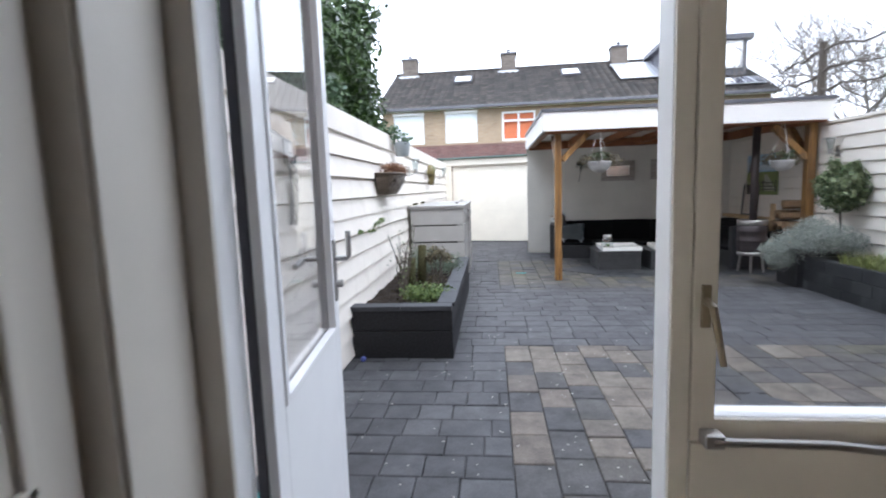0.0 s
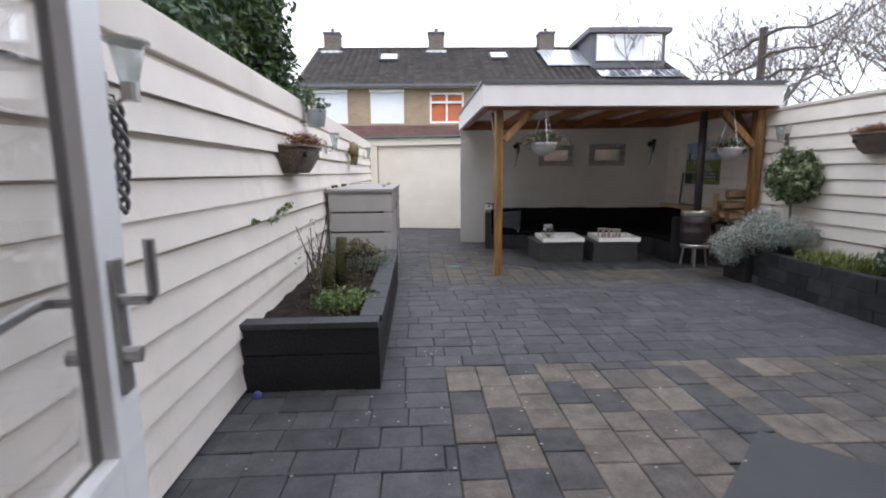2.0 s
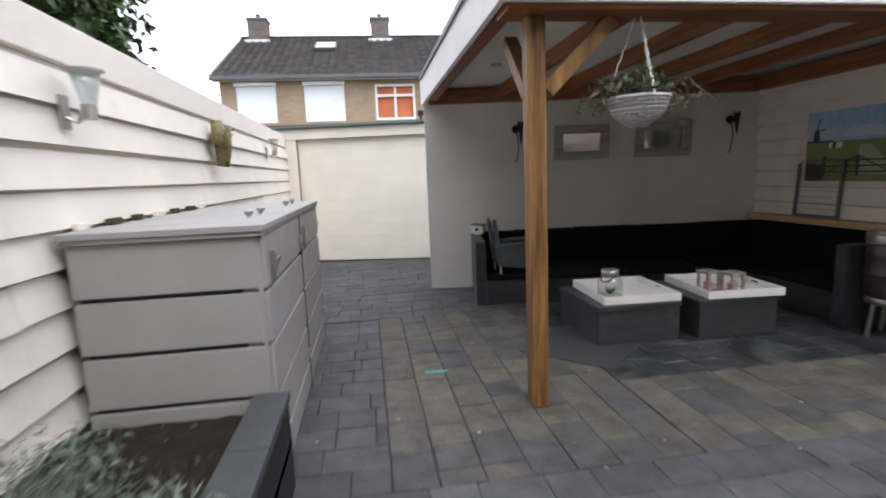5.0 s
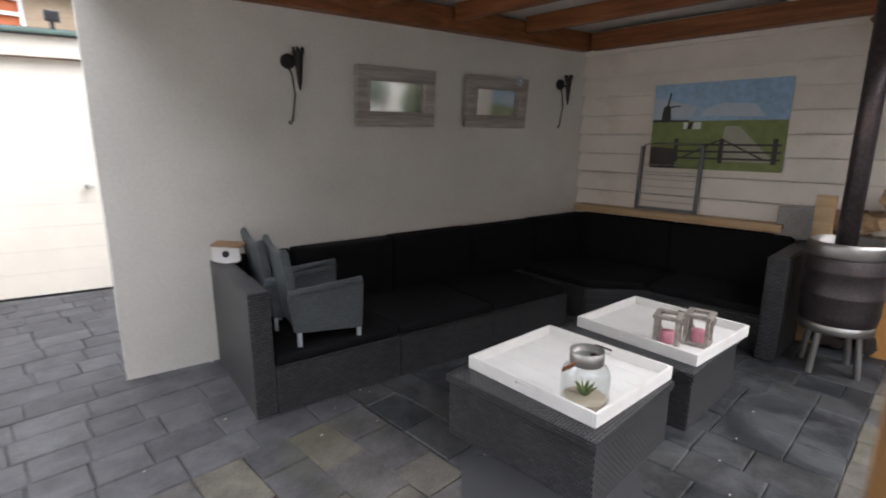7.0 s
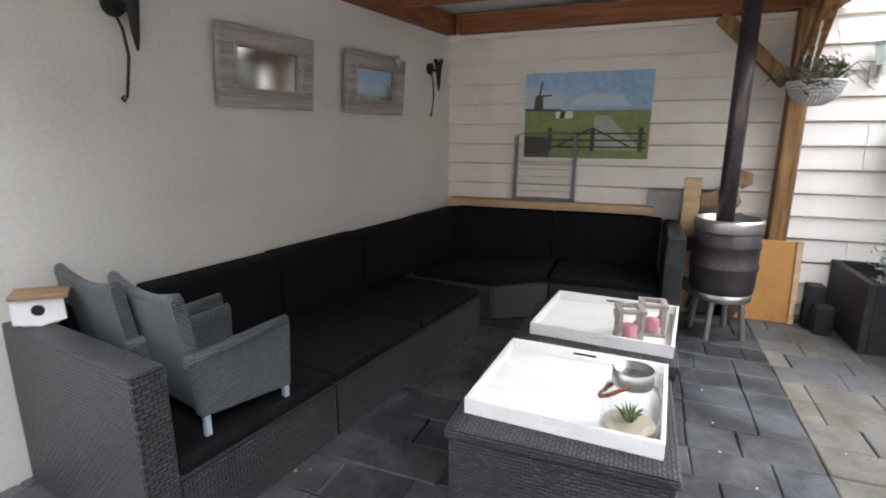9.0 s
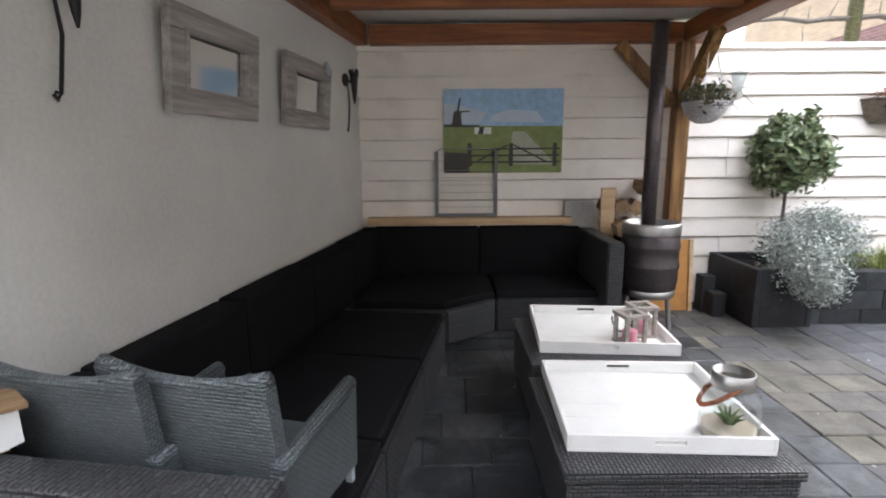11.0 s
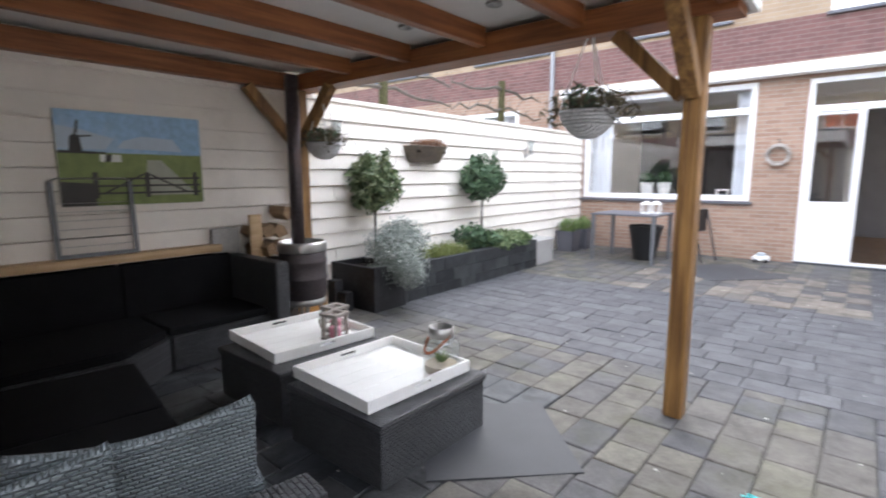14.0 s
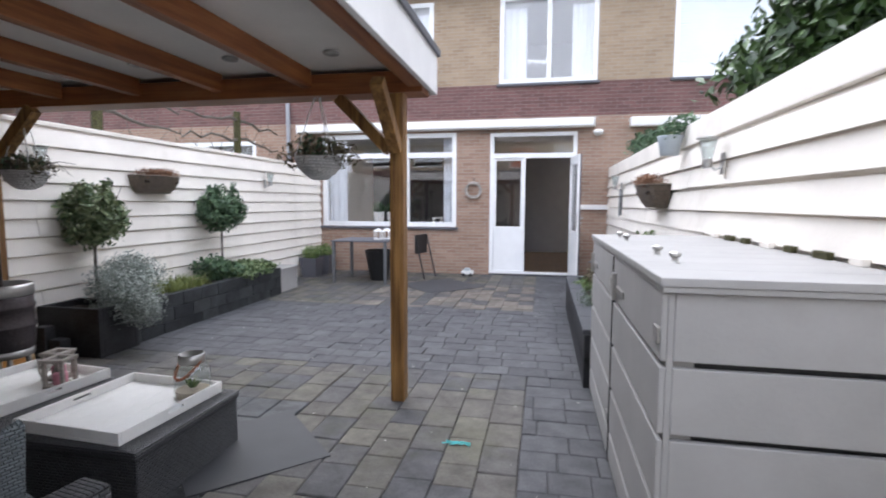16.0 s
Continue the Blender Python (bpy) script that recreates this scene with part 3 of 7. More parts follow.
def window(name, h, splits, transom=None, curtain=True, shutter=False):
    """White framed window in the opening h; splits are the x of mullions."""
    w = thing(name, ((h[0] + h[1]) / 2, -0.12, h[2]), "white framed window in the brick facade", "window", kind="structure")
    cx, cz = (h[0] + h[1]) / 2, h[2]
    bm = bmesh.new()
    frame_bars(bm, h[0] - cx, h[1] - cx, 0, h[3] - cz, 0.085, -0.02, 0.115)
    edges = [h[0], *splits, h[1]]
    for s in splits:
        box(bm, s - cx - 0.045, s - cx + 0.045, -0.02, 0.113, 0.085, h[3] - cz - 0.085, 0.004)
    if transom:
        for a, b in zip(edges, edges[1:]):
            box(bm, a - cx + 0.045, b - cx - 0.045, -0.02, 0.111, transom - cz - 0.05, transom - cz + 0.05, 0.004)
    part("window_frame", bm, M_upvc, w)
    part("window_sill", B(h[0] - cx - 0.04, h[1] - cx + 0.04, 0.10, 0.17, -0.05, -0.004, bev=0.006), M_darkgrey, w)
    for a, b in zip(edges, edges[1:]):
        za, zb = 0.085, h[3] - cz - 0.085
        if shutter:
            bm = bmesh.new()
            n = int((zb - za) / 0.05)
            for k in range(n):
                box(bm, a - cx + 0.05, b - cx - 0.05, 0.02, 0.05, za + k * 0.05, za + k * 0.05 + 0.047, 0.004)
            tagged(part("roller_shutter", bm, M_white_sheet, w), kind="stuff")
            continue
        if transom:
            pane(w, a - cx + 0.05, b - cx - 0.05, za, transom - cz - 0.05, 0.05)
            pane(w, a - cx + 0.05, b - cx - 0.05, transom - cz + 0.05, zb, 0.05)
        else:
            pane(w, a - cx + 0.05, b - cx - 0.05, za, zb, 0.05)
    return w


def curtain(x0, x1, y, z0, z1, mat, label):
    bm = bmesh.new()
    n = max(6, int((x1 - x0) / 0.035))
    prev = None
    for k in range(n + 1):
        x = x0 + (x1 - x0) * k / n
        yy = y + 0.022 * math.sin(k * 1.9) + 0.008 * math.sin(k * 0.7)
        cur = (bm.verts.new((x, yy, z0)), bm.verts.new((x, yy, z1)))
        if prev:
            bm.faces.new((prev[0], cur[0], cur[1], prev[1]))
        prev = cur
    ob = single("curtain", bm, mat, label, "curtain", smooth=True)
    return ob


window("window_1", WIN, [2.853], 2.28)
window("window_2", UW, [0.14])
window("window_3", UW2, [3.2])
window("window_4", UW3, [], None, False, True)
window("window_5", UWN, [6.3])
window("window_6", UWN2, [9.5])
window("window_7", WINN, [7.3], 2.2)
for x0, x1 in ((0.55, 0.95), (-0.67, -0.28)):
    curtain(x0, x1, -0.22, 3.68, 5.0, M_curtain, "white net curtain hanging inside the bedroom window")
for x0, x1 in ((2.38, 2.8), (3.5, 3.98), (5.55, 6.0), (6.6, 7.1)):
    curtain(x0, x1, -0.22, 3.76, 5.0, M_curtain, "white net curtain hanging inside an upper window")
for x0, x1 in ((4.18, 4.56), (1.95, 2.15)):
    curtain(x0, x1, -0.24, 0.95, 2.6, M_curtain, "white curtain drawn aside in the living room window")
bt = thing("bunting", (0.30, -0.19, 4.02), "string of small white pennants in the bedroom window", "bunting")
bm = bmesh.new()
tube(bm, [(-0.26 + 0.065 * k, 0, 0.05 * (k / 4 - 1) ** 2) for k in range(9)], 0.004, 5)
part("string", bm, M_white_ceramic, bt)
for k in range(4):
    x = -0.195 + 0.13 * k
    z = 0.05 * ((x + 0.26) / 0.26 - 1) ** 2
    bm = bmesh.new()
    lo = [bm.verts.new((x + a, -0.002, z + c)) for a, c in ((-0.05, 0.0), (0.05, 0.0), (0.0, -0.13))]
    hi = [bm.verts.new((v.co.x, 0.002, v.co.z)) for v in lo]
    bm.faces.new(lo)
    bm.faces.new(hi[::-1])
    for q in range(3):
        bm.faces.new((lo[q], hi[q], hi[(q + 1) % 3], lo[(q + 1) % 3]))
    part("pennant", bm, M_white_ceramic, bt)
bm = bmesh.new()
box(bm, 1.9, 4.6, -0.46, -0.30, 0.86, 0.885, 0.004)
single("indoor_window_sill", bm, M_white_ceramic, "white stone sill inside the living room window", "sill")
for k, x in enumerate((3.55, 3.25)):
    p = thing("planter", (x, -0.38, 0.886), "square white planter with green plant on the window sill", "planter", "planters on the sill")
    bm = bmesh.new()
    lathe(bm, [(0.09, 0), (0.12, 0.28), (0.105, 0.28), (0.10, 0.24)], 4)
    part("pot", bm, M_white_ceramic, p)
    leaves("foliage", L_dark, [((0, 0, 0.36), (0.13, 0.11, 0.12))], 160, 0.08, p, 40 + k)
st = thing("step_stool", (2.3, -0.38, 0.886), "small white stool on the window sill", "stool")
part("seat", B(-0.1, 0.1, -0.07, 0.07, 0.15, 0.175, bev=0.004), M_white_ceramic, st)
for sx in (-0.08, 0.08):
    part("leg", B(sx - 0.012, sx + 0.012, -0.06, 0.06, 0, 0.149), M_white_ceramic, st)

# ---- garden door set: side light, transom and an open leaf ----
ds = thing("door_1", (0, 0, 0), "white garden door frame with side light and transom window", "door", kind="structure")
bm = bmesh.new()
y0, y1 = -0.085, -0.004
box(bm, DOOR[0], DOOR[0] + 0.07, y0, y1, 0, 2.675, 0.004)
box(bm, DOOR[1] - 0.07, DOOR[1], y0, y1, 0, 2.675, 0.004)
box(bm, DOOR[0] + 0.07, DOOR[1] - 0.07, y0, y1, 2.605, 2.675, 0.004)
box(bm, DOOR[0] + 0.07, DOOR[1] - 0.07, y0, y1, 2.20, 2.29, 0.004)
box(bm, 0.53, 0.568, y0, y1, 0.0, 2.20, 0.004)
box(bm, DOOR[0] + 0.07, 0.53, y0, y1, 0, 0.04, 0.004)
box(bm, 0.568, DOOR[1] - 0.07, y0, y1, 0, 0.06, 0.004)
part("door_frame", bm, M_upvc, ds)
bm = bmesh.new()
for a in ((DOOR[0], DOOR[0] + 0.07, 0, 2.675), (DOOR[1] - 0.07, DOOR[1], 0, 2.675), (0.531, 0.567, 0, 2.2), (DOOR[0] + 0.07, DOOR[1] - 0.07, 2.605, 2.675), (DOOR[0] + 0.07, DOOR[1] - 0.07, 2.2, 2.29)):
    box(bm, a[0], a[1], y0 - 0.012, y0 - 0.001, a[2], a[3], 0.003)
part("indoor_frame_face", bm, M_beige, ds, "beige painted inner face of the frame")
bm = bmesh.new()
box(bm, DOOR[0], DOOR[0] + 0.012, -0.302, -0.098, 0.03, 2.66, 0.003)
box(bm, DOOR[1] - 0.012, DOOR[1], -0.302, -0.098, 0.03, 2.66, 0.003)
box(bm, DOOR[0] + 0.012, DOOR[1] - 0.012, -0.302, -0.098, 2.65, 2.674, 0.003)
part("reveal_lining", bm, M_beige, ds, "beige painted reveal lining")
pane(ds, DOOR[0] + 0.07, DOOR[1] - 0.07, 2.29, 2.605, -0.05)
sash = bmesh.new()
frame_bars(sash, 0.570, DOOR[1] - 0.072, 0.86, 2.198, 0.044, -0.080, -0.03)
sash = part("sash", sash, M_upvc, ds)
sf = bmesh.new()
frame_bars(sf, 0.570, DOOR[1] - 0.072, 0.86, 2.198, 0.044, -0.095, -0.082)
part("indoor_sash_face", sf, M_beige, sash)
pane(ds, 0.612, DOOR[1] - 0.114, 0.902, 2.156, -0.06)
part("panel", B(0.570, DOOR[1] - 0.072, -0.085, -0.035, 0.06, 0.858, bev=0.004), M_upvc, ds)
part("indoor_panel", B(0.570, DOOR[1] - 0.072, -0.10, -0.087, 0.06, 0.858, bev=0.004), M_beige, ds)
bm = bmesh.new()
tube(bm, [(0.60, -0.125, 0.875), (0.80, -0.13, 0.875), (1.05, -0.135, 0.85)], 0.008, 8)
box(bm, 0.585, 0.62, -0.13, -0.096, 0.862, 0.888, 0.004)
part("window_stay", bm, M_steel, ds, "pale metal window stay")
bm = bmesh.new()
box(bm, 0.582, 0.600, -0.102, -0.096, 1.08, 1.16, 0.003)
tube(bm, [(0.591, -0.100, 1.13), (0.593, -0.125, 1.125), (0.61, -0.132, 1.02)], 0.008, 8, 0.006)
part("window_handle", bm, M_bronze, ds, "bronze window handle")
single("door_sill", B(DOOR[0], DOOR[1], -0.30, 0.045, -0.06, -0.002, bev=0.004), M_cap, "dark stone sill under the garden door", "sill", "structure")
# the leaf stands open, hinged on the fence side
lf = thing("garden_door_leaf", (-0.337, 0.0, 0.045), "open garden door leaf, white inside, anthracite outside", "door", rz=97.0)
LW, LH = 0.815, 2.14


def leaf_part(y0, y1, mat, name):
    bm = bmesh.new()
    box(bm, 0, 0.085, y0, y1, 0, LH, 0.004)
    box(bm, LW - 0.085, LW, y0, y1, 0, LH, 0.004)
    box(bm, 0.085, LW - 0.085, y0, y1, LH - 0.12, LH, 0.004)
    box(bm, 0.085, LW - 0.085, y0, y1, 0, 0.79, 0.004)
    return part(name, bm, mat, lf)


leaf_part(-0.050, -0.025, M_upvc, "inner_face")
leaf_part(-0.024, 0.0, M_darkgrey, "outer_face")
bm = bmesh.new()
frame_bars(bm, 0.085, LW - 0.085, 0.79, LH - 0.12, 0.022, -0.056, -0.03, 0.003)
part("glazing_bead", bm, M_upvc, lf)
pane(lf, 0.09, LW - 0.09, 0.80, LH - 0.13, -0.025)
for s, y in ((1, 0.001), (-1, -0.051)):
    bm = bmesh.new()
    box(bm, LW - 0.068, LW - 0.032, min(y, y + s * 0.008), max(y, y + s * 0.008), 0.90, 1.13, 0.003)
    part("lock_plate", bm, M_steel, lf)
    bm = bmesh.new()
    if s > 0:
        tube(bm, [(LW - 0.05, y, 1.06), (LW - 0.05, y + 0.05, 1.06), (LW - 0.08, y + 0.055, 1.06), (LW - 0.18, y + 0.055, 1.05)], 0.010, 8)
    else:
        tube(bm, [(LW - 0.05, y, 1.06), (LW - 0.05, y - 0.05, 1.06), (LW - 0.05, y - 0.057, 1.07), (LW - 0.05, y - 0.057, 1.16)], 0.010, 8)
    part("handle", bm, M_steel, lf, "satin steel lever handle")
    bm = bmesh.new()
    tube(bm, [(LW - 0.05, y, 0.965), (LW - 0.05, y + s * 0.03, 0.965)], 0.014, 10)
    part("lock_cylinder", bm, M_steel, lf)

# awning cassette and facade fittings
aw = thing("awning_cassette", (2.20, 0.0, 2.735), "closed white awning cassette fixed above the window and door", "awning")
part("cassette", B(-2.885, 2.885, 0.006, 0.16, 0.0, 0.165, bev=0.02), M_fascia, aw)
part("front_bar", B(-2.87, 2.87, 0.161, 0.185, 0.015, 0.09, bev=0.008), M_fascia, aw)
for sx in (-2.889, 2.889):
    part("end_cap", B(min(sx, sx * 1.004), max(sx, sx * 1.004), 0.006, 0.17, 0.0, 0.167), M_fascia, aw)
aw2 = thing("awning_cassette", (-3.3, 0.0, 2.72), "closed white awning cassette on the neighbouring house", "awning")
part("cassette", B(-2.0, 2.0, 0.006, 0.16, 0.0, 0.165, bev=0.02), M_fascia, aw2)
wr = thing("wreath", (1.51, 0.05, 1.60), "pale twisted twig wreath hanging on the brick wall", "wreath")
bm = bmesh.new()
rg = np.random.default_rng(3)
for k in range(9):
    ph = rg.uniform(0, 6.28)
    pts = [((0.14 + 0.022 * math.sin(3 * a + ph)) * math.cos(a), 0.02 * math.cos(4 * a + ph), (0.14 + 0.022 * math.sin(3 * a + ph)) * math.sin(a)) for a in np.linspace(0, 6.28, 25)]
    tube(bm, pts, 0.009, 5)
part("ring", bm, M_washed, wr)
part("hook", B(-0.006, 0.006, -0.05, -0.02, 0.12, 0.24), M_iron, wr)
wlp = thing("wall_lamp", (-0.76, 0.0, 2.60), "small white security lamp on the brick wall", "lamp")
bm = bmesh.new()
lathe(bm, [(0.0, -0.03), (0.05, -0.02), (0.085, 0.02), (0.09, 0.05), (0.06, 0.08), (0.0, 0.085)], 16, (0, 0.11, 0))
part("shade", bm, M_fascia, wlp, smooth=True)
part("bracket", B(-0.03, 0.03, 0.002, 0.06, 0.0, 0.06, bev=0.006), M_fascia, wlp)
dp = thing("downpipe", (5.32, 0.07, 0.0), "grey plastic downpipe on the brick facade", "downpipe")
bm = bmesh.new()
tube(bm, [(0, 0, 0.0), (0, 0, 5.4)], 0.04, 12)
part("pipe", bm, plain("grey_plastic", (0.30, 0.31, 0.33), 0.4), dp)
for z in (0.6, 2.4, 4.2):
    part("clip", B(-0.05, 0.05, -0.068, 0.045, z, z + 0.03), M_steel, dp)
single("wall_ledge", B(-1.0, -0.42, 0.003, 0.05, 1.24, 1.33, bev=0.004), M_fascia, "white painted timber ledge across the brick wall", "ledge")


# ---- lapped plank fences ----
def plank_mesh(length, height, name):
    bm = bmesh.new()
    vs = [bm.verts.new(p) for p in ((0, 0.002, 0.008), (0, 0.036, -0.005), (0, 0.010, height - 0.019), (0, -0.012, height - 0.014), (0, -0.014, height + 0.010), (0, -0.020, 0.008))]
    ve = [bm.verts.new((length, v.co.y, v.co.z)) for v in vs]
    bm.faces.new(vs)
    bm.faces.new(ve[::-1])
    for k in range(6):
        bm.faces.new((vs[k], vs[(k + 1) % 6], ve[(k + 1) % 6], ve[k]))
    return finish(bm, name, M_plank)


def plank_fence(name, label, x, ya, yb, zfun, pitch, rows, side, lengths, top, seed):
    """Planks along y on the plane x, facing side (+1 to +x, -1 to -x)."""
    f = thing(name, (x, ya, 0), label, "fence")
    me = {}
    rgf = random.Random(seed)
    for r in range(rows):
        y, k = ya, rgf.randrange(len(lengths))
        while y < yb - 0.05:
            ln = min(lengths[k % len(lengths)], yb - y)
            k += 1
            key = round(ln, 2)
            if key not in me:
                me[key] = plank_mesh(key - 0.003, pitch, "plank")
            ob = new("plank", me[key])
            ob.parent = f
            jit = rgf.uniform(-0.003, 0.003)
            z = r * pitch + zfun + jit
            if side > 0:
                ob.matrix_local = Matrix.Translation((jit, y - ya + ln - 0.001, z)) @ Matrix.Rotation(radians(-90), 4, "Z") @ Matrix.Rotation(rgf.uniform(-0.0012, 0.0012), 4, "Y")
            else:
                ob.matrix_local = Matrix.Translation((jit, y - ya, z)) @ Matrix.Rotation(radians(90), 4, "Z") @ Matrix.Rotation(rgf.uniform(-0.0012, 0.0012), 4, "Y")
            y += ln
    s = side
    zt = zfun + rows * pitch
    part("backing", B(min(-s * 0.05, -s * 0.02), max(-s * 0.05, -s * 0.02), 0, yb - ya, zfun, zt), M_plank, f)
    part("top_board", B(min(-s * 0.06, s * 0.022), max(-s * 0.06, s * 0.022), 0, yb - ya, zt + 0.013, zt + top, bev=0.006), M_plank, f)
    return f


plank_fence("fence_west", "white painted fence of lapped horizontal planks with green stains", -0.99, 0.02, 12.08, -0.16, 0.164, 12, 1, (5.6, 5.2, 12.06), 0.19, 5)
plank_fence("fence_east", "white painted fence of narrow lapped horizontal planks", 4.68, 0.02, 9.10, -0.107, 0.164, 13, -1, (9.1, 5.9, 9.1), 0.055, 6)

# ---- stucco wall behind the seating, and the garage beyond ----
wr_ob = single("wall_rear", B(0.0, 3.95, 0.0, 0.15, -0.1, 2.238, bev=0.006), M_stucco, "smooth grey stucco wall behind the covered seating", "wall", "structure", loc=(0.938, 9.485, 0))
wr_ob.rotation_euler = (0, 0, radians(-8.7))
ga = thing("garage", (0.18, 11.82, G), "garage with cream sectional door and flat roof", "garage", rz=-13.5)
bm = bmesh.new()
box(bm, -4.0, -1.02, 0.0, 5.0, -0.05, 2.13)
box(bm, 1.40, 6.0, 0.0, 5.0, -0.05, 2.13)
box(bm, -1.02, 1.40, 0.0, 0.2, 1.96, 2.13)
part("wall", bm, M_brick, ga)
bm = bmesh.new()
box(bm, -1.35, 1.7, -0.03, -0.002, 1.965, 2.125, 0.006)
box(bm, -1.30, -1.022, -0.02, -0.002, 0.0, 1.96, 0.004)
part("trim", bm, M_garage, ga, "cream painted trim round the garage door")
gd = part("garage_door", B(-1.02, 1.40, 0.06, 0.10, 0.0, 1.96), M_garage, ga)
for k in range(10):
    part("panel", B(-1.015, 1.395, 0.046, 0.06, 0.02 + 0.194 * k, 0.02 + 0.194 * k + 0.1925, bev=0.0015), M_garage, gd)
part("rubber_strip", B(-1.02, 1.40, 0.04, 0.058, 0.0, 0.018), M_black, gd)
bm = bmesh.new()
box(bm, 1.04, 1.07, -0.005, 0.05, 0.92, 0.95)
tube(bm, [(1.055, 0.03, 0.935), (1.055, -0.03, 0.935), (1.11, -0.035, 0.935)], 0.008, 6)
part("handle", bm, M_steel, gd)
part("flat_roof", B(-4.1, 6.1, -0.05, 5.1, 2.13, 2.18), M_darkgrey, ga)
part("gutter", B(-1.35, 1.8, -0.09, -0.052, 2.132, 2.168, bev=0.01), plain("green_grey_gutter", (0.10, 0.16, 0.14), 0.5), ga)

# ---- covered seating: posts, beams, rafters, roof ----
vr = thing("veranda", (0, 0, G), "timber veranda with white fascia and stained beams", "veranda")
RZ = 2.17 - G
PX, PY = 1.108, 6.285
PW, PD = (0.098, 0.112), (0.105, 0.115)
for k, (px, py, mat) in enumerate(((PX, PY, M_timber), (4.50, 6.32, M_timber))):
    bm = bmesh.new()
    box(bm, px, px + PW[k], py, py + PD[k], 0.0, RZ - 0.10, 0.012)
    p = part("post", bm, mat, vr, "stained timber post")
    bm = bmesh.new()
    for gx in (0.27 * PW[k], 0.70 * PW[k]):
        box(bm, px + gx - 0.004, px + gx + 0.004, py - 0.002, py + PD[k] + 0.002, 0.02, RZ - 0.12)
    part("groove", bm, M_timber, p)


def brace(p0, p1, w, name="brace"):
    p0, p1 = Vector(p0), Vector(p1)
    d = p1 - p0
    bm = bmesh.new()
    box(bm, -w / 2, w / 2, -w / 2, w / 2, 0, d.length, 0.006)
    bmesh.ops.transform(bm, matrix=Matrix.Translation(p0) @ d.to_track_quat("Z", "Y").to_matrix().to_4x4(), verts=bm.verts[:])
    return part(name, bm, M_timber, vr)


pc = (PX + 0.049, PY + 0.052)
brace((pc[0] + 0.06, pc[1], RZ - 0.47), (pc[0] + 0.42, pc[1], RZ - 0.11), 0.08)
brace((pc[0], pc[1] + 0.06, RZ - 0.47), (pc[0], pc[1] + 0.44, RZ - 0.11), 0.08)
brace((4.565 - 0.06, 6.385, RZ - 0.56), (4.565 - 0.50, 6.385, RZ - 0.11), 0.085)
brace((4.565, 6.385 + 0.06, RZ - 0.56), (4.565, 6.385 + 0.50, RZ - 0.11), 0.085)
part("front_beam", B(0.98, 4.64, 6.188, 6.40, RZ - 0.10, RZ + 0.04, bev=0.006), M_timber_x, vr)
rb_m = Matrix.Translation((0.938, 9.485, 0)) @ Matrix.Rotation(radians(-8.7), 4, "Z")
part("rear_beam", B(0.06, 3.72, -0.10, -0.004, RZ - 0.10, RZ + 0.05, bev=0.006, m=rb_m), M_timber_x, vr)
part("side_beam", B(0.98, 1.07, 6.402, 9.34, RZ - 0.07, RZ + 0.04, bev=0.006), M_timber_y, vr)
part("side_beam", B(4.54, 4.64, 6.402, 8.80, RZ - 0.10, RZ + 0.04, bev=0.006), M_timber_y, vr)
for x in (1.78, 2.45, 3.12, 3.80):
    part("rafter", B(x - 0.035, x + 0.035, 6.402, 9.35 - (x - 0.94) * 0.1459 - 0.012, RZ - 0.05, RZ + 0.07, bev=0.005), M_timber_y, vr)
deck = part("roof_deck", B(0.966, 4.72, 6.19, 9.62, RZ + 0.071, RZ + 0.12), M_deck, vr)
part("roof_felt", B(0.92, 4.76, 6.14, 9.66, RZ + 0.205, RZ + 0.222), M_darkgrey, vr)
part("fascia_board", B(0.93, 4.70, 6.15, 6.185, RZ - 0.075, RZ + 0.203, bev=0.004), M_fascia, vr)
part("fascia_board", B(0.93, 0.965, 6.187, 9.66, RZ - 0.075, RZ + 0.203, bev=0.004), M_fascia, vr)
part("edge_trim", B(0.915, 4.705, 6.13, 6.149, RZ + 0.185, RZ + 0.23, bev=0.003), M_darkgrey, vr)
part("edge_trim", B(0.91, 0.929, 6.13, 9.57, RZ + 0.185, RZ + 0.23, bev=0.003), M_darkgrey, vr)
part("side_board", B(4.645, 4.70, 6.43, 9.02, 2.085 - G, RZ + 0.069), M_plank, vr, "white painted board closing the roof edge")
for x, y in ((1.45, 6.75), (2.12, 6.75), (2.8, 6.75), (1.45, 8.2), (2.8, 8.2), (3.46, 7.4)):
    bm = bmesh.new()
    lathe(bm, [(0.028, 0.012), (0.028, 0.004), (0.045, 0.0), (0.048, 0.006), (0.048, 0.014)], 16, (x, y, RZ + 0.056))
    part("downlight", bm, M_steel, vr, "round chrome downlight", smooth=True)


fl = thing("flood_lamp", (1.13, 11.52, 2.152), "small black flood lamp on the garage roof edge", "lamp")
part("bracket", B(-0.012, 0.012, -0.012, 0.05, -0.006, 0.05), M_black, fl)
bm = bmesh.new()
box(bm, -0.05, 0.05, -0.045, 0.015, 0.045, 0.125, 0.01)
part("housing", bm, M_black, fl)

# ---- houses beyond the garage ----
FY, RY = 21.0, 25.5
EZ, RDZ = 4.75, 7.55


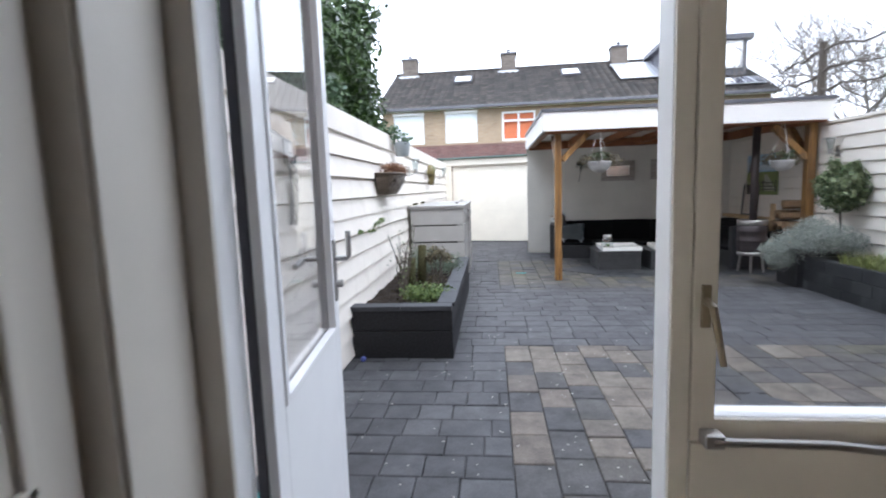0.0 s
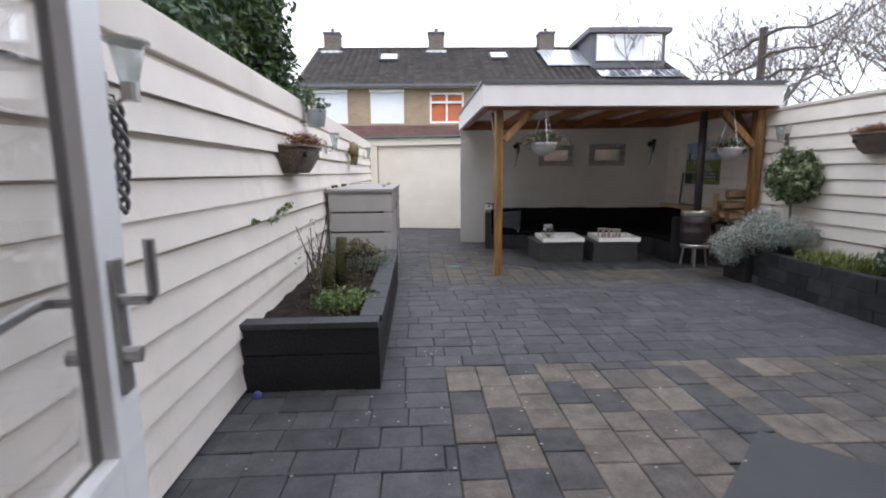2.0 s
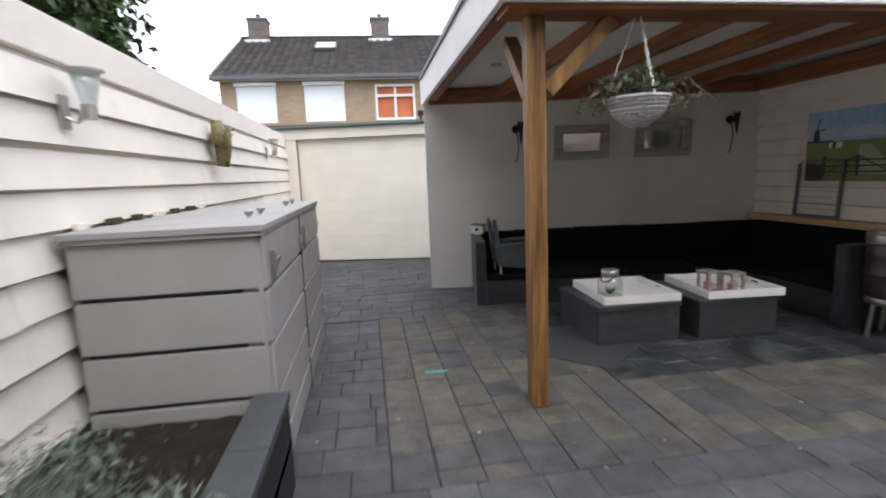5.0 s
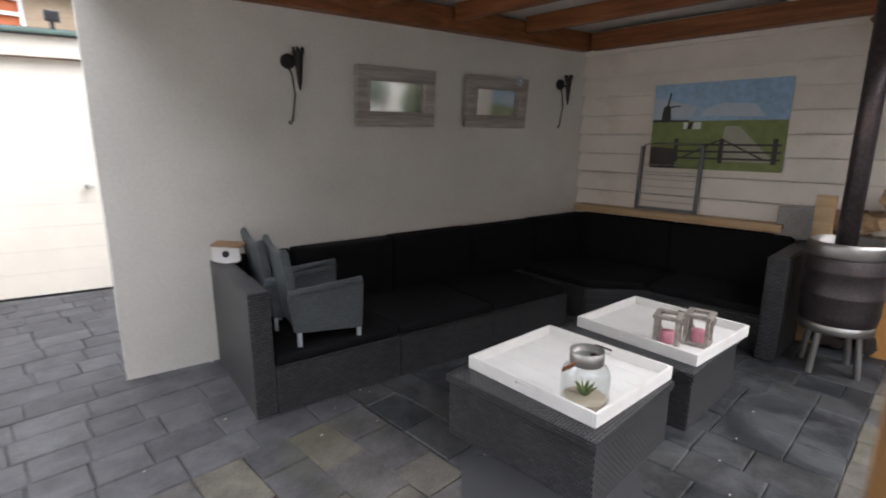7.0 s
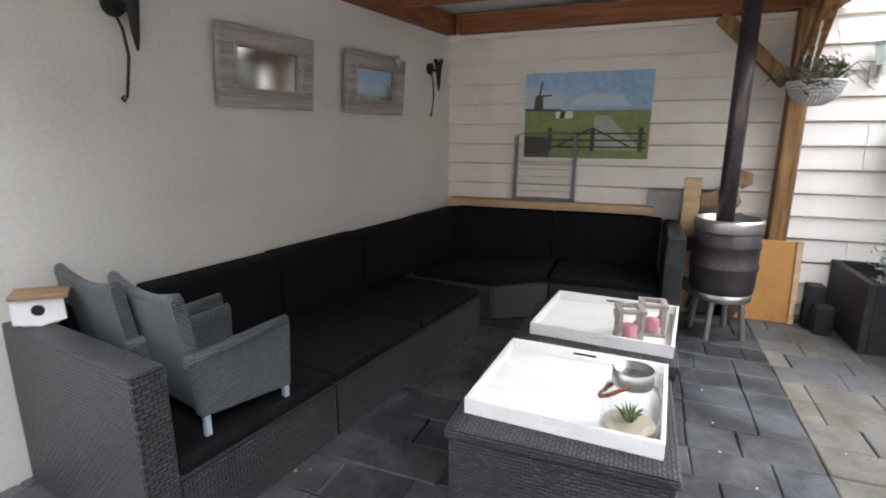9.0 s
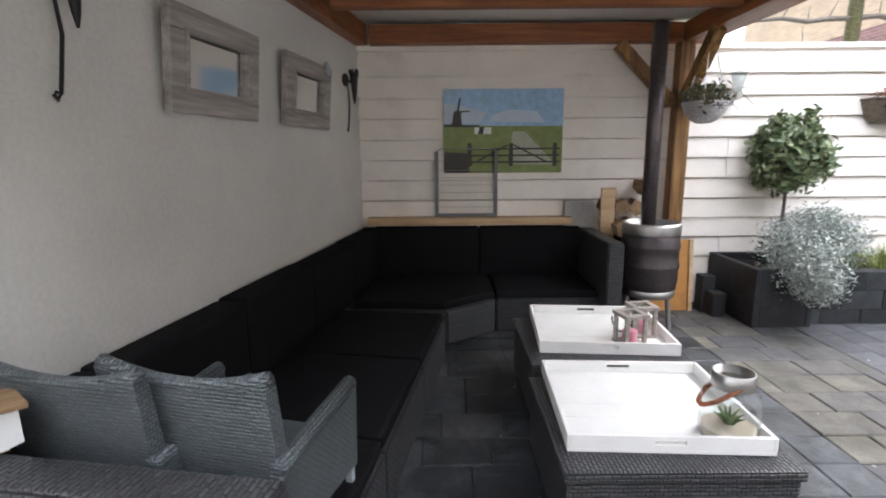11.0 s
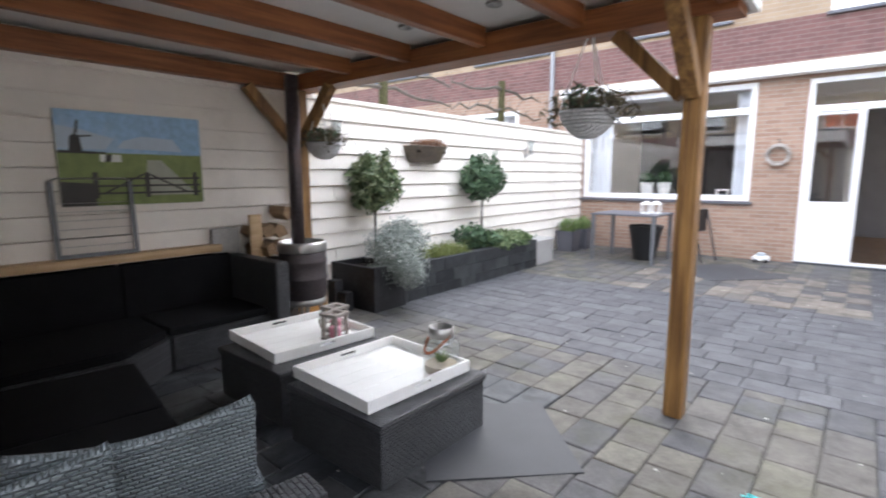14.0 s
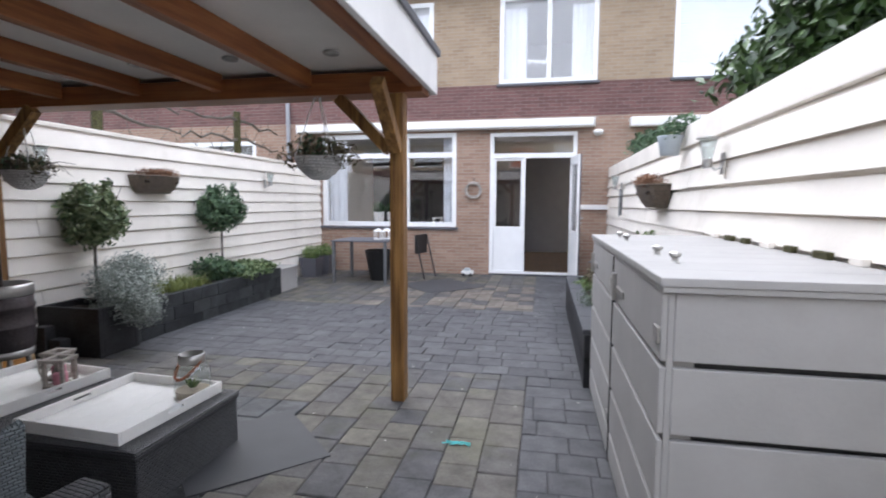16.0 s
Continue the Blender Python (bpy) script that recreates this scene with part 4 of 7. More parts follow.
def far_row():
    t = thing("terraced_houses", (0.24, 27.4, -0.52), "row of terraced houses with dark tiled roof beyond the garage", "house")
    t.scale = (1.3, 1.3, 1.3)
    t.rotation_euler = (0, 0, radians(-1.5))
    bm = bmesh.new()
    wins = [(-4.2, -2.88, 3.4, 4.62), (-1.95, -0.58, 3.4, 4.62), (0.47, 1.87, 3.4, 4.62), (5.7, 7.36, 3.5, 4.62), (8.5, 10.4, 3.5, 4.62)]
    xs = sorted({-4.7, 11.1, *[v for w in wins for v in w[:2]]})
    zs = sorted({0.0, 5.0, *[v for w in wins for v in w[2:]]})
    holes_wall(bm, xs, zs, wins, 0.0, 0.25)
    part("wall", bm, M_brick_tan, t)
    part("brick_band", B(-4.7, 11.1, -0.012, -0.002, 2.6, 3.32), M_brick_red, t)
    bm = bmesh.new()
    box(bm, -4.7, -4.45, 0.25, 9.0, 0, 5.0)
    box(bm, 10.85, 11.1, 0.25, 9.0, 0, 5.0)
    box(bm, -4.7, 11.1, 9.0, 9.2, 0, 5.0)
    v = [bm.verts.new(p) for p in ((-4.7, 0.0, 5.0), (-4.7, 9.2, 5.0), (-4.7, 4.6, 7.35))]
    bm.faces.new(v)
    v = [bm.verts.new(p) for p in ((11.1, 0.0, 5.0), (11.1, 9.2, 5.0), (11.1, 4.6, 7.35))]
    bm.faces.new(v)
    part("side_wall", bm, M_brick_tan, t)
    for k, (a, b, z0, z1) in enumerate(wins):
        bm = bmesh.new()
        frame_bars(bm, a, b, z0, z1, 0.08, 0.03, 0.13)
        if k == 2:
            box(bm, (a + b) / 2 - 0.04, (a + b) / 2 + 0.04, 0.03, 0.125, z0 + 0.08, z1 - 0.08)
            box(bm, a + 0.08, b - 0.08, 0.032, 0.122, z1 - 0.42, z1 - 0.34)
        w = part("window", bm, M_upvc, t)
        if k in (0, 1):
            bm = bmesh.new()
            for q in range(int((z1 - z0 - 0.02) / 0.06)):
                box(bm, a + 0.02, b - 0.02, 0.0, 0.025, z0 + 0.01 + q * 0.06, z0 + 0.065 + q * 0.06)
            tagged(part("roller_shutter", bm, M_white_sheet, w), kind="stuff")
            part("shutter_box", B(a - 0.03, b + 0.03, -0.10, -0.001, z1, z1 + 0.12, bev=0.01), M_upvc, w)
        elif k == 2:
            part("curtain", B(a + 0.08, b - 0.08, 0.16, 0.18, z0 + 0.08, z1 - 0.08), M_salmon, w)
        else:
            part("blind", B(a + 0.08, b - 0.08, 0.16, 0.18, z0 + 0.3, z1 - 0.08), M_white_sheet, w)
    part("gutter", B(-4.9, 11.3, -0.42, -0.28, 4.78, 4.90, bev=0.02), M_darkgrey, t)
    part("eaves_board", B(-4.85, 11.25, -0.28, 0.0, 4.78, 4.84), M_upvc, t)
    # interlocking tiles, row on row
    vs, fs = [], []
    pitch_vec = Vector((0, 4.9, 2.48))
    rows, cols = 17, 54
    rl = 1.0 / rows
    tw = 16.2 / cols
    for r in range(rows):
        for c in range(cols):
            x0 = -4.95 + c * tw
            base = Vector((0, -0.32, 4.86)) + pitch_vec * (r * rl)
            end = base + pitch_vec * rl * 1.12
            i = len(vs)
            nrm = Vector((0, -pitch_vec.z, pitch_vec.y)).normalized()
            for fx, h in ((0.0, 0.055), (0.28, 0.02), (0.6, 0.02), (0.85, 0.06), (1.0, 0.05)):
                a = base + nrm * (h + 0.035)
                b = end + nrm * h
                vs += [(x0 + fx * tw, a.y, a.z), (x0 + fx * tw, b.y, b.z)]
            for q in range(4):
                fs.append((i + 2 * q, i + 2 * q + 2, i + 2 * q + 3, i + 2 * q + 1))
    me = bpy.data.meshes.new("roof_tiles")
    me.from_pydata(vs, [], fs)
    me.materials.append(M_tile)
    ob = new("roof_tiles", me)
    ob.parent = t
    tagged(ob, kind="stuff")
    bm = bmesh.new()
    for a, b in (((0, -0.35, 4.82), (0, 4.6, 7.35)), ((0, 4.6, 7.35), (0, 9.5, 4.82))):
        v = [bm.verts.new((x, p[1], p[2])) for x, p in ((-4.95, a), (11.3, a), (11.3, b), (-4.95, b))]
        bm.faces.new(v)
    bmesh.ops.solidify(bm, geom=bm.faces[:], thickness=0.08)
    roof = part("roof", bm, M_tile, t)
    for k in range(46):
        part("ridge_tile", B(-4.95 + k * 0.353, -4.95 + k * 0.353 + 0.36, 4.5, 4.72, 7.35, 7.45, bev=0.03), M_tile, roof)
    # chimneys
    for x in (-4.2, 0.83, 6.2):
        ch = part("chimney", B(x - 0.38, x + 0.38, 4.25, 4.95, 6.95, 8.02, bev=0.01), M_chimney, t)
        part("chimney_cap", B(x - 0.42, x + 0.42, 4.2, 5.0, 8.02, 8.10), M_darkgrey, ch)
        bm = bmesh.new()
        lathe(bm, [(0.08, 0), (0.08, 0.16), (0.12, 0.18), (0.05, 0.24)], 10, (x, 4.6, 8.10))
        part("chimney_pot", bm, M_darkgrey, ch)
        part("flashing", B(x - 0.5, x + 0.5, 4.0, 4.3, 7.06, 7.18), M_light_metal, ch)

    def on_roof(f):
        p = Vector((0, -0.32, 4.86)) + pitch_vec * f
        return p

    ang = math.atan2(pitch_vec.z, pitch_vec.y)
    for x, f in ((-1.35, 0.66), (3.7, 0.70)):
        p = on_roof(f)
        mm = Matrix.Translation((x, p.y, p.z + 0.13)) @ Matrix.Rotation(ang, 4, "X")
        sk = part("skylight", B(-0.42, 0.42, -0.45, 0.45, -0.04, 0.05, m=mm), M_darkgrey, t)
        part("pane", B(-0.35, 0.35, -0.38, 0.38, 0.051, 0.058, m=mm), M_mirror, sk)
    # solar collectors and panels
    for k in range(10):
        p = on_roof(0.62)
        mm = Matrix.Translation((5.75 + k * 0.19, p.y, p.z + 0.14)) @ Matrix.Rotation(ang, 4, "X")
        part("collector", B(-0.085, 0.085, -1.25, 1.25, 0.0, 0.05, bev=0.02, m=mm), M_light_metal, t)
    for k in range(9):
        p = on_roof(0.17)
        mm = Matrix.Translation((7.75 + k * 0.38, p.y, p.z + 0.14)) @ Matrix.Rotation(ang, 4, "X")
        sp = part("solar_panel", B(-0.185, 0.185, -0.42, 0.42, 0.0, 0.04, m=mm), M_light_metal, t)
        for q in (-0.08, 0.08):
            part("cell", B(q - 0.075, q + 0.075, -0.39, 0.39, 0.041, 0.045, m=mm), M_solar, sp)
    # dormer
    dm = part("dormer", B(7.55, 10.8, 1.55, 4.4, 5.75, 7.30), M_darkgrey, t, "dark clad dormer with white window")
    part("dormer_roof", B(7.35, 11.0, 1.35, 4.5, 7.30, 7.52, bev=0.01), M_darkgrey, dm)
    bm = bmesh.new()
    frame_bars(bm, 7.75, 10.6, 6.15, 7.25, 0.10, 1.46, 1.548)
    for x in (8.55, 9.85):
        box(bm, x - 0.05, x + 0.05, 1.462, 1.546, 6.25, 7.15)
    part("dormer_window", bm, M_upvc, dm)
    for a, b, mat in ((7.85, 8.5, M_mirror), (8.6, 9.8, M_white_sheet), (9.9, 10.5, M_mirror)):
        part("pane", B(a, b, 1.50, 1.53, 6.25, 7.15), mat, dm)
    return t


far_row()


# ---- trees ----
def bare_tree(loc, height, seed, spread=0.5, label="leafless winter tree with many fine branches"):
    rgt = random.Random(seed)
    t = thing("tree", loc, label, "tree", "bare trees")
    trunk, twigs = bmesh.new(), bmesh.new()

    def grow(p, d, ln, r, depth):
        n = 3
        pts = [p]
        for _ in range(n):
            d = (d + Vector((rgt.uniform(-1, 1), rgt.uniform(-1, 1), rgt.uniform(-0.3, 0.8))) * 0.16).normalized()
            pts.append(pts[-1] + d * ln / n)
        tube(trunk if depth < 2 else twigs, pts, r, 6 if depth < 2 else 4, r * 0.62, cap=False)
        if depth >= 7:
            return
        for k in range(3 if depth < 5 else 2):
            a = pts[-1] if k == 0 else pts[rgt.randrange(1, n + 1)]
            nd = (d * 0.55 + Vector((rgt.uniform(-1, 1), rgt.uniform(-1, 1), rgt.uniform(-0.25, 0.75))) * spread * 1.5).normalized()
            grow(a, nd, ln * rgt.uniform(0.62, 0.82), r * 0.66, depth + 1)

    grow(Vector((0, 0, 0)), Vector((0, 0, 1)), height * 0.34, height * 0.0095, 0)
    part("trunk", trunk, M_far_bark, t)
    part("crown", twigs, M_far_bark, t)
    return t


tr = bare_tree((13.5, 19.5, -0.14), 9.5, 4, 0.55)
for k, (x, y, h, s) in enumerate(((17.5, 24.0, 11.0, 7), (21.0, 20.0, 10.5, 8), (25.0, 27.0, 12.0, 9), (14.5, 29.0, 10.0, 10), (19.5, 31.0, 12.0, 12), (16.0, 17.0, 8.5, 13), (23.0, 15.5, 10.0, 14), (18.5, 13.5, 9.0, 15), (28.0, 21.0, 12.0, 16))):
    bare_tree((x, y, -0.14), h, s, 0.5)


def shrub(loc, blobs, count, size, mat, seed, label, trunk_h, trunk_r, name="shrub", stems=5, cat="shrub", shell=0.55, aspect=0.45):
    t = thing(name, loc, label, cat)
    rgt = random.Random(seed)
    bm = bmesh.new()
    for k in range(stems):
        b = blobs[k % len(blobs)]
        c = Vector(b[0])
        mid = Vector((c.x * 0.4 + rgt.uniform(-0.1, 0.1), c.y * 0.4 + rgt.uniform(-0.1, 0.1), c.z * 0.5))
        tube(bm, [(rgt.uniform(-1, 1) * trunk_r * 2, rgt.uniform(-1, 1) * trunk_r * 2, 0), mid, c], trunk_r, 6, trunk_r * 0.4)
    part("trunk", bm, M_bark, t)
    leaves("crown", mat, blobs, count, size, t, seed, aspect, shell)
    return t


rgs = random.Random(11)
blobs = []
for k in range(42):
    y = rgs.uniform(-3.4, 4.2)
    z = rgs.uniform(1.8, 5.0)
    w = 0.95 * (1 - max(0, z - 3.2) / 4.0)
    blobs.append(((rgs.uniform(-1.2, 0.35) * w, y * (1 - max(0, z - 3.6) / 4.5), z), (rgs.uniform(0.45, 0.8), rgs.uniform(0.45, 0.8), rgs.uniform(0.4, 0.7))))
for k in range(14):
    blobs.append(((rgs.uniform(-0.7, 0.35), rgs.uniform(2.6, 3.9), rgs.uniform(2.0, 4.3)), (rgs.uniform(0.35, 0.6), rgs.uniform(0.35, 0.6), rgs.uniform(0.35, 0.55))))
shrub((-2.55, 6.2, -0.14), blobs, 44000, 0.15, L_laurel, 21, "tall dense evergreen shrub growing behind the fence", 2.0, 0.06, "evergreen_tree", 12, "tree", 0.35, 0.42)

# pleached trees in the neighbouring garden
for k, (y, up) in enumerate(((4.3, 0.0), (1.4, 0.0), (7.95, 0.55))):
    t = thing("pleached_tree", (5.6, y, -0.14), "leafless pleached tree with horizontal trained branches", "tree", "pleached trees")
    bm = bmesh.new()
    tube(bm, [(0, 0, 0), (0.02, 0.01, 1.6), (0, 0, 3.1 + up)], 0.075, 8, 0.06)
    part("trunk", bm, M_bark if up else M_moss, t)
    rgp = random.Random(30 + k)
    for z in (2.35 + up, 2.62 + up, 2.95 + up):
        for s in (-1, 1):
            bm = bmesh.new()
            pts = [(0, 0, z)]
            for q in range(1, 7):
                pts.append((rgp.uniform(-0.04, 0.04), s * q * 0.24, z + rgp.uniform(-0.06, 0.06) - 0.015 * q))
            tube(bm, pts, 0.028, 6, 0.012)
            for q in range(1, 7):
                a = Vector(pts[q])
                tube(bm, [a, a + Vector((rgp.uniform(-0.1, 0.1), rgp.uniform(-0.1, 0.1), rgp.uniform(0.08, 0.22)))], 0.008, 4, 0.003)
            part("branch", bm, M_bark, t)

# ---- planters of sleepers ----
bl = thing("raised_bed", (-0.13, 2.915, 0), "raised bed of black sleepers with dark capping stones and soil", "raised bed")
BL = 2.93
for r in range(2):
    z0, z1 = 0.205 * r, 0.205 * r + 0.20 - (0.035 if r else 0.0)
    part("sleeper", B(-0.84, 0.0, 0.0, 0.07, z0 - (0.05 if r == 0 else 0.0), z1, bev=0.008), M_sleeper, bl)
    part("sleeper", B(-0.07, 0.0, 0.072, 1.5, z0 - 0.05, z1, bev=0.008), M_sleeper, bl)
    part("sleeper", B(-0.07, 0.0, 1.503, BL, z0 - 0.05, z1, bev=0.008), M_sleeper, bl)
for k in range(2):
    part("cap_stone", B(-0.84 + 0.42 * k, -0.42 + 0.42 * k - 0.004, -0.012, 0.125, 0.371, 0.41, bev=0.006), M_cap, bl)
for k in range(6):
    a = 0.13 + k * 0.465
    part("cap_stone", B(-0.135, 0.012, a, a + 0.461, 0.371, 0.41, bev=0.006), M_cap, bl)
bm = bmesh.new()
bmesh.ops.create_grid(bm, x_segments=24, y_segments=60, size=0.5)
for v in bm.verts:
    v.co = Vector((-0.46 + v.co.x * 0.79, 1.45 + v.co.y * 2.9, 0.33 + 0.03 * noise.noise(Vector((v.co.x * 8, v.co.y * 20, 0)))))
part("soil", bm, M_soil, bl)

rb = thing("raised_bed", (4.06, 2.75, 0), "raised bed built of dark grey stacked stones along the white fence", "raised bed")
RBL = 2.80
rgb2 = random.Random(8)
stone_me = {}


def stone_obj(parent, L, W, H, m, mat, nm="stone"):
    key = (round(L, 3), round(W, 3), round(H, 3), mat.name)
    if key not in stone_me:
        stone_me[key] = finish(B(0, L, 0, W, 0, H, bev=0.006), nm, mat)
    ob = new(nm, stone_me[key])
    ob.parent = parent
    ob.matrix_local = m
    return ob


M_stone_dark = by_piece("dark_grey_stones", [(0.0, (0.020, 0.022, 0.024)), (0.6, (0.034, 0.037, 0.039)), (1.0, (0.055, 0.059, 0.059))], 0.75, False, 0.5, 6)
for r in range(3):
    y = 0.0
    off = 0.15 * (r % 2)
    k = 0
    while y < RBL - 0.01:
        ln = min((0.30 - off) if k == 0 and off else 0.30, RBL - y)
        stone_obj(rb, round(ln - 0.004, 3), 0.12, 0.141, Matrix.Translation((0.12 + rgb2.uniform(-0.004, 0.004), y, -0.06 + r * 0.144)) @ Matrix.Rotation(radians(90), 4, "Z"), M_stone_dark)
        y += ln
        k += 1
for r in range(3):
    for q in range(2):
        stone_obj(rb, 0.24, 0.12, 0.141, Matrix.Translation((0.125 + q * 0.244, RBL - 0.12, -0.06 + r * 0.144)), M_stone_dark)
bm = bmesh.new()
bmesh.ops.create_grid(bm, x_segments=20, y_segments=60, size=0.5)
for v in bm.verts:
    v.co = Vector((0.36 + v.co.x * 0.50, 1.40 + v.co.y * 2.70, 0.32 + 0.035 * noise.noise(Vector((v.co.x * 8, v.co.y * 20, 3)))))
part("soil", bm, M_soil, rb)
# black square end planter at the stove side
ep = thing("raised_bed", (3.99, 5.56, G), "black square timber planter with silver and green shrubs", "raised bed")
for a in ((0.0, 0.66, 0.0, 0.045), (0.0, 0.66, 0.39, 0.435), (0.0, 0.045, 0.046, 0.389), (0.615, 0.66, 0.046, 0.389)):
    part("side", B(*a, 0, 0.44, bev=0.006), M_sleeper, ep)
part("soil", B(0.046, 0.614, 0.046, 0.389, 0.0, 0.38), M_soil, ep)
bx = thing("storage_bench", (4.11, 2.14, G), "grey timber storage bench box against the raised bed", "bench")
part("body", B(0.0, 0.59, 0.0, 0.58, 0.0, 0.33, bev=0.005), M_greybox, bx)
part("lid", B(-0.02, 0.60, -0.02, 0.585, 0.331, 0.365, bev=0.006), M_greybox, bx, "weathered grey lid")

# ---- grey bin stores against the fence ----
bs = thing("bin_store", (-0.182, 5.86, G), "grey painted wooden double bin store with slatted lid and doors", "bin store")
bs.scale = (1, 1, 1.045)
SLATS = ((0.020, 0.155), (0.175, 0.380), (0.400, 0.605), (0.625, 0.830), (0.850, 1.058))
for k, (z0, z1) in enumerate(SLATS):
    part("front_slat", B(-0.74, -0.03, 0.0, 0.025, z0, z1, bev=0.004), M_greybox, bs)
    part("rear_slat", B(-0.74, -0.03, 2.125, 2.15, z0, z1, bev=0.004), M_greybox, bs)
# black filler box stands in for the shade behind the slat gaps
part("gap_shade_box", B(-0.73, -0.10, 0.03, 2.12, 0.02, 1.04), M_black, bs)
for y in (0.0265, 2.0635):
    part("corner_post", B(-0.098, -0.034, y, y + 0.06, 0.0, 1.055), M_greybox, bs)
for k in range(7):
    part("spacer", B(-0.765, -0.735, 0.12 + 0.26 * k, 0.20 + 0.26 * k + 0.03 * (k % 2), 1.1055, 1.135, bev=0.004), M_moss if k % 3 else M_plank, bs, "mossy wooden spacer block")
for d in range(2):
    y0 = 0.0 + d * 1.08
    dr = part("door", B(-0.03, -0.012, y0 + 0.004, y0 + 1.065, 0.03, 1.055), M_greybox, bs)
    for k, (z0, z1) in enumerate(SLATS):
        part("door_slat", B(-0.011, 0.008, y0 + 0.004, y0 + 1.065, z0, z1, bev=0.004), M_greybox, dr)
    bm = bmesh.new()
    box(bm, 0.0085, 0.016, y0 + 0.13, y0 + 0.34, 0.905, 0.935, 0.002)
    box(bm, 0.0085, 0.03, y0 + 0.09, y0 + 0.12, 0.86, 0.99, 0.004)
    part("latch", bm, M_steel, dr)
    for z in (0.2, 0.9):
        part("hinge", B(0.0085, 0.018, y0 + 1.0, y0 + 1.06, z, z + 0.05, bev=0.003), M_steel, dr)
part("corner_post", B(-0.03, 0.012, 1.0665, 1.0785, 0.0, 1.06), M_iron, bs)
for k in range(10):
    ya = -0.03 + k * 0.221
    part("lid_slat", B(-0.765, 0.02, ya, ya + 0.217, 1.0785, 1.105, bev=0.004), M_greybox, bs)
part("lid_frame", B(-0.75, 0.012, -0.02, 2.17, 1.060, 1.078, bev=0.003), M_greybox, bs)
for y in (0.35, 0.62, 1.45, 1.75):
    bm = bmesh.new()
    lathe(bm, [(0.018, 1.1055), (0.012, 1.112), (0.012, 1.122), (0.022, 1.130), (0.022, 1.140), (0.012, 1.146), (0.0, 1.147)], 14, (-0.12, y, 0))
    part("lid_handle", bm, M_steel, bs)

# ---- lounge sofa along the stucco wall and the fence ----
ANG = -8.7
SO = (0.938, 9.485, G)
sofa = thing("lounge_sofa", SO, "black wicker corner lounge sofa with black cushions", "sofa", rz=ANG)
SB = -0.85
part("armrest", B(0.485, 0.59, SB, -0.02, 0, 0.642, bev=0.012), M_wicker, sofa)
for k in range(3):
    u0 = 0.591 + k * 0.706
    part("base", B(u0, u0 + 0.702, SB, -0.02, 0.0, 0.245, bev=0.012), M_wicker, sofa)
    part("seat_cushion", B(u0 + 0.004, u0 + 0.698, SB + 0.012, -0.16, 0.246, 0.300, bev=0.02), M_cushion, sofa)
for k in range(4):
    u0 = 0.96 + k * 0.70
    part("backrest", B(u0, u0 + 0.697, -0.15, -0.012, 0.246, 0.665 + 0.006 * (k % 2), bev=0.02), M_cushion, sofa)
part("backrest", B(0.592, 0.957, -0.10, -0.012, 0.246, 0.66, bev=0.02), M_cushion, sofa)
# corner unit with a slanted front
bm = bmesh.new()
inv = (Matrix.Translation(SO) @ Matrix.Rotation(radians(ANG), 4, "Z")).inverted()


def loc2(x, y, z=0.0):
    p = inv @ Vector((x, y, z + G))
    return (p.x, p.y, z)


def prism(bm, pts, z0, z1):
    lo = [bm.verts.new(loc2(x, y, z0)) for x, y in pts]
    hi = [bm.verts.new(loc2(x, y, z1)) for x, y in pts]
    bm.faces.new(lo[::-1])
    bm.faces.new(hi)
    for k in range(len(pts)):
        bm.faces.new((lo[k], lo[(k + 1) % len(pts)], hi[(k + 1) % len(pts)], hi[k]))
    bmesh.ops.bevel(bm, geom=bm.edges[:], offset=0.010, segments=2, affect="EDGES")


cpts = [(3.70, 8.22), (3.96, 7.87), (4.64, 7.87), (4.64, 8.86), (3.70, 8.98)]
prism(bm, cpts, 0.0, 0.245)
part("base", bm, M_wicker, sofa)
bm = bmesh.new()
prism(bm, [(3.71, 8.23), (3.97, 7.885), (4.50, 7.89), (4.50, 8.74), (3.76, 8.86)], 0.246, 0.300)
part("seat_cushion", bm, M_cushion, sofa)
bm = bmesh.new()
prism(bm, [(3.95, 7.12), (4.64, 7.12), (4.64, 7.866), (3.95, 7.866)], 0.0, 0.245)
part("base", bm, M_wicker, sofa)
bm = bmesh.new()
prism(bm, [(3.96, 7.13), (4.50, 7.13), (4.50, 7.87), (3.96, 7.87)], 0.246, 0.300)
part("seat_cushion", bm, M_cushion, sofa)
for a, b in ((7.13, 7.95), (7.955, 8.81)):
    bm = bmesh.new()
    prism(bm, [(4.52, a), (4.64, a), (4.64, b), (4.52, b)], 0.246, 0.68)
    part("backrest", bm, M_cushion, sofa)
bm = bmesh.new()
prism(bm, [(3.86, 7.00), (4.64, 7.00), (4.64, 7.115), (3.86, 7.115)], 0.0, 0.66)
part("armrest", bm, M_wicker, sofa)


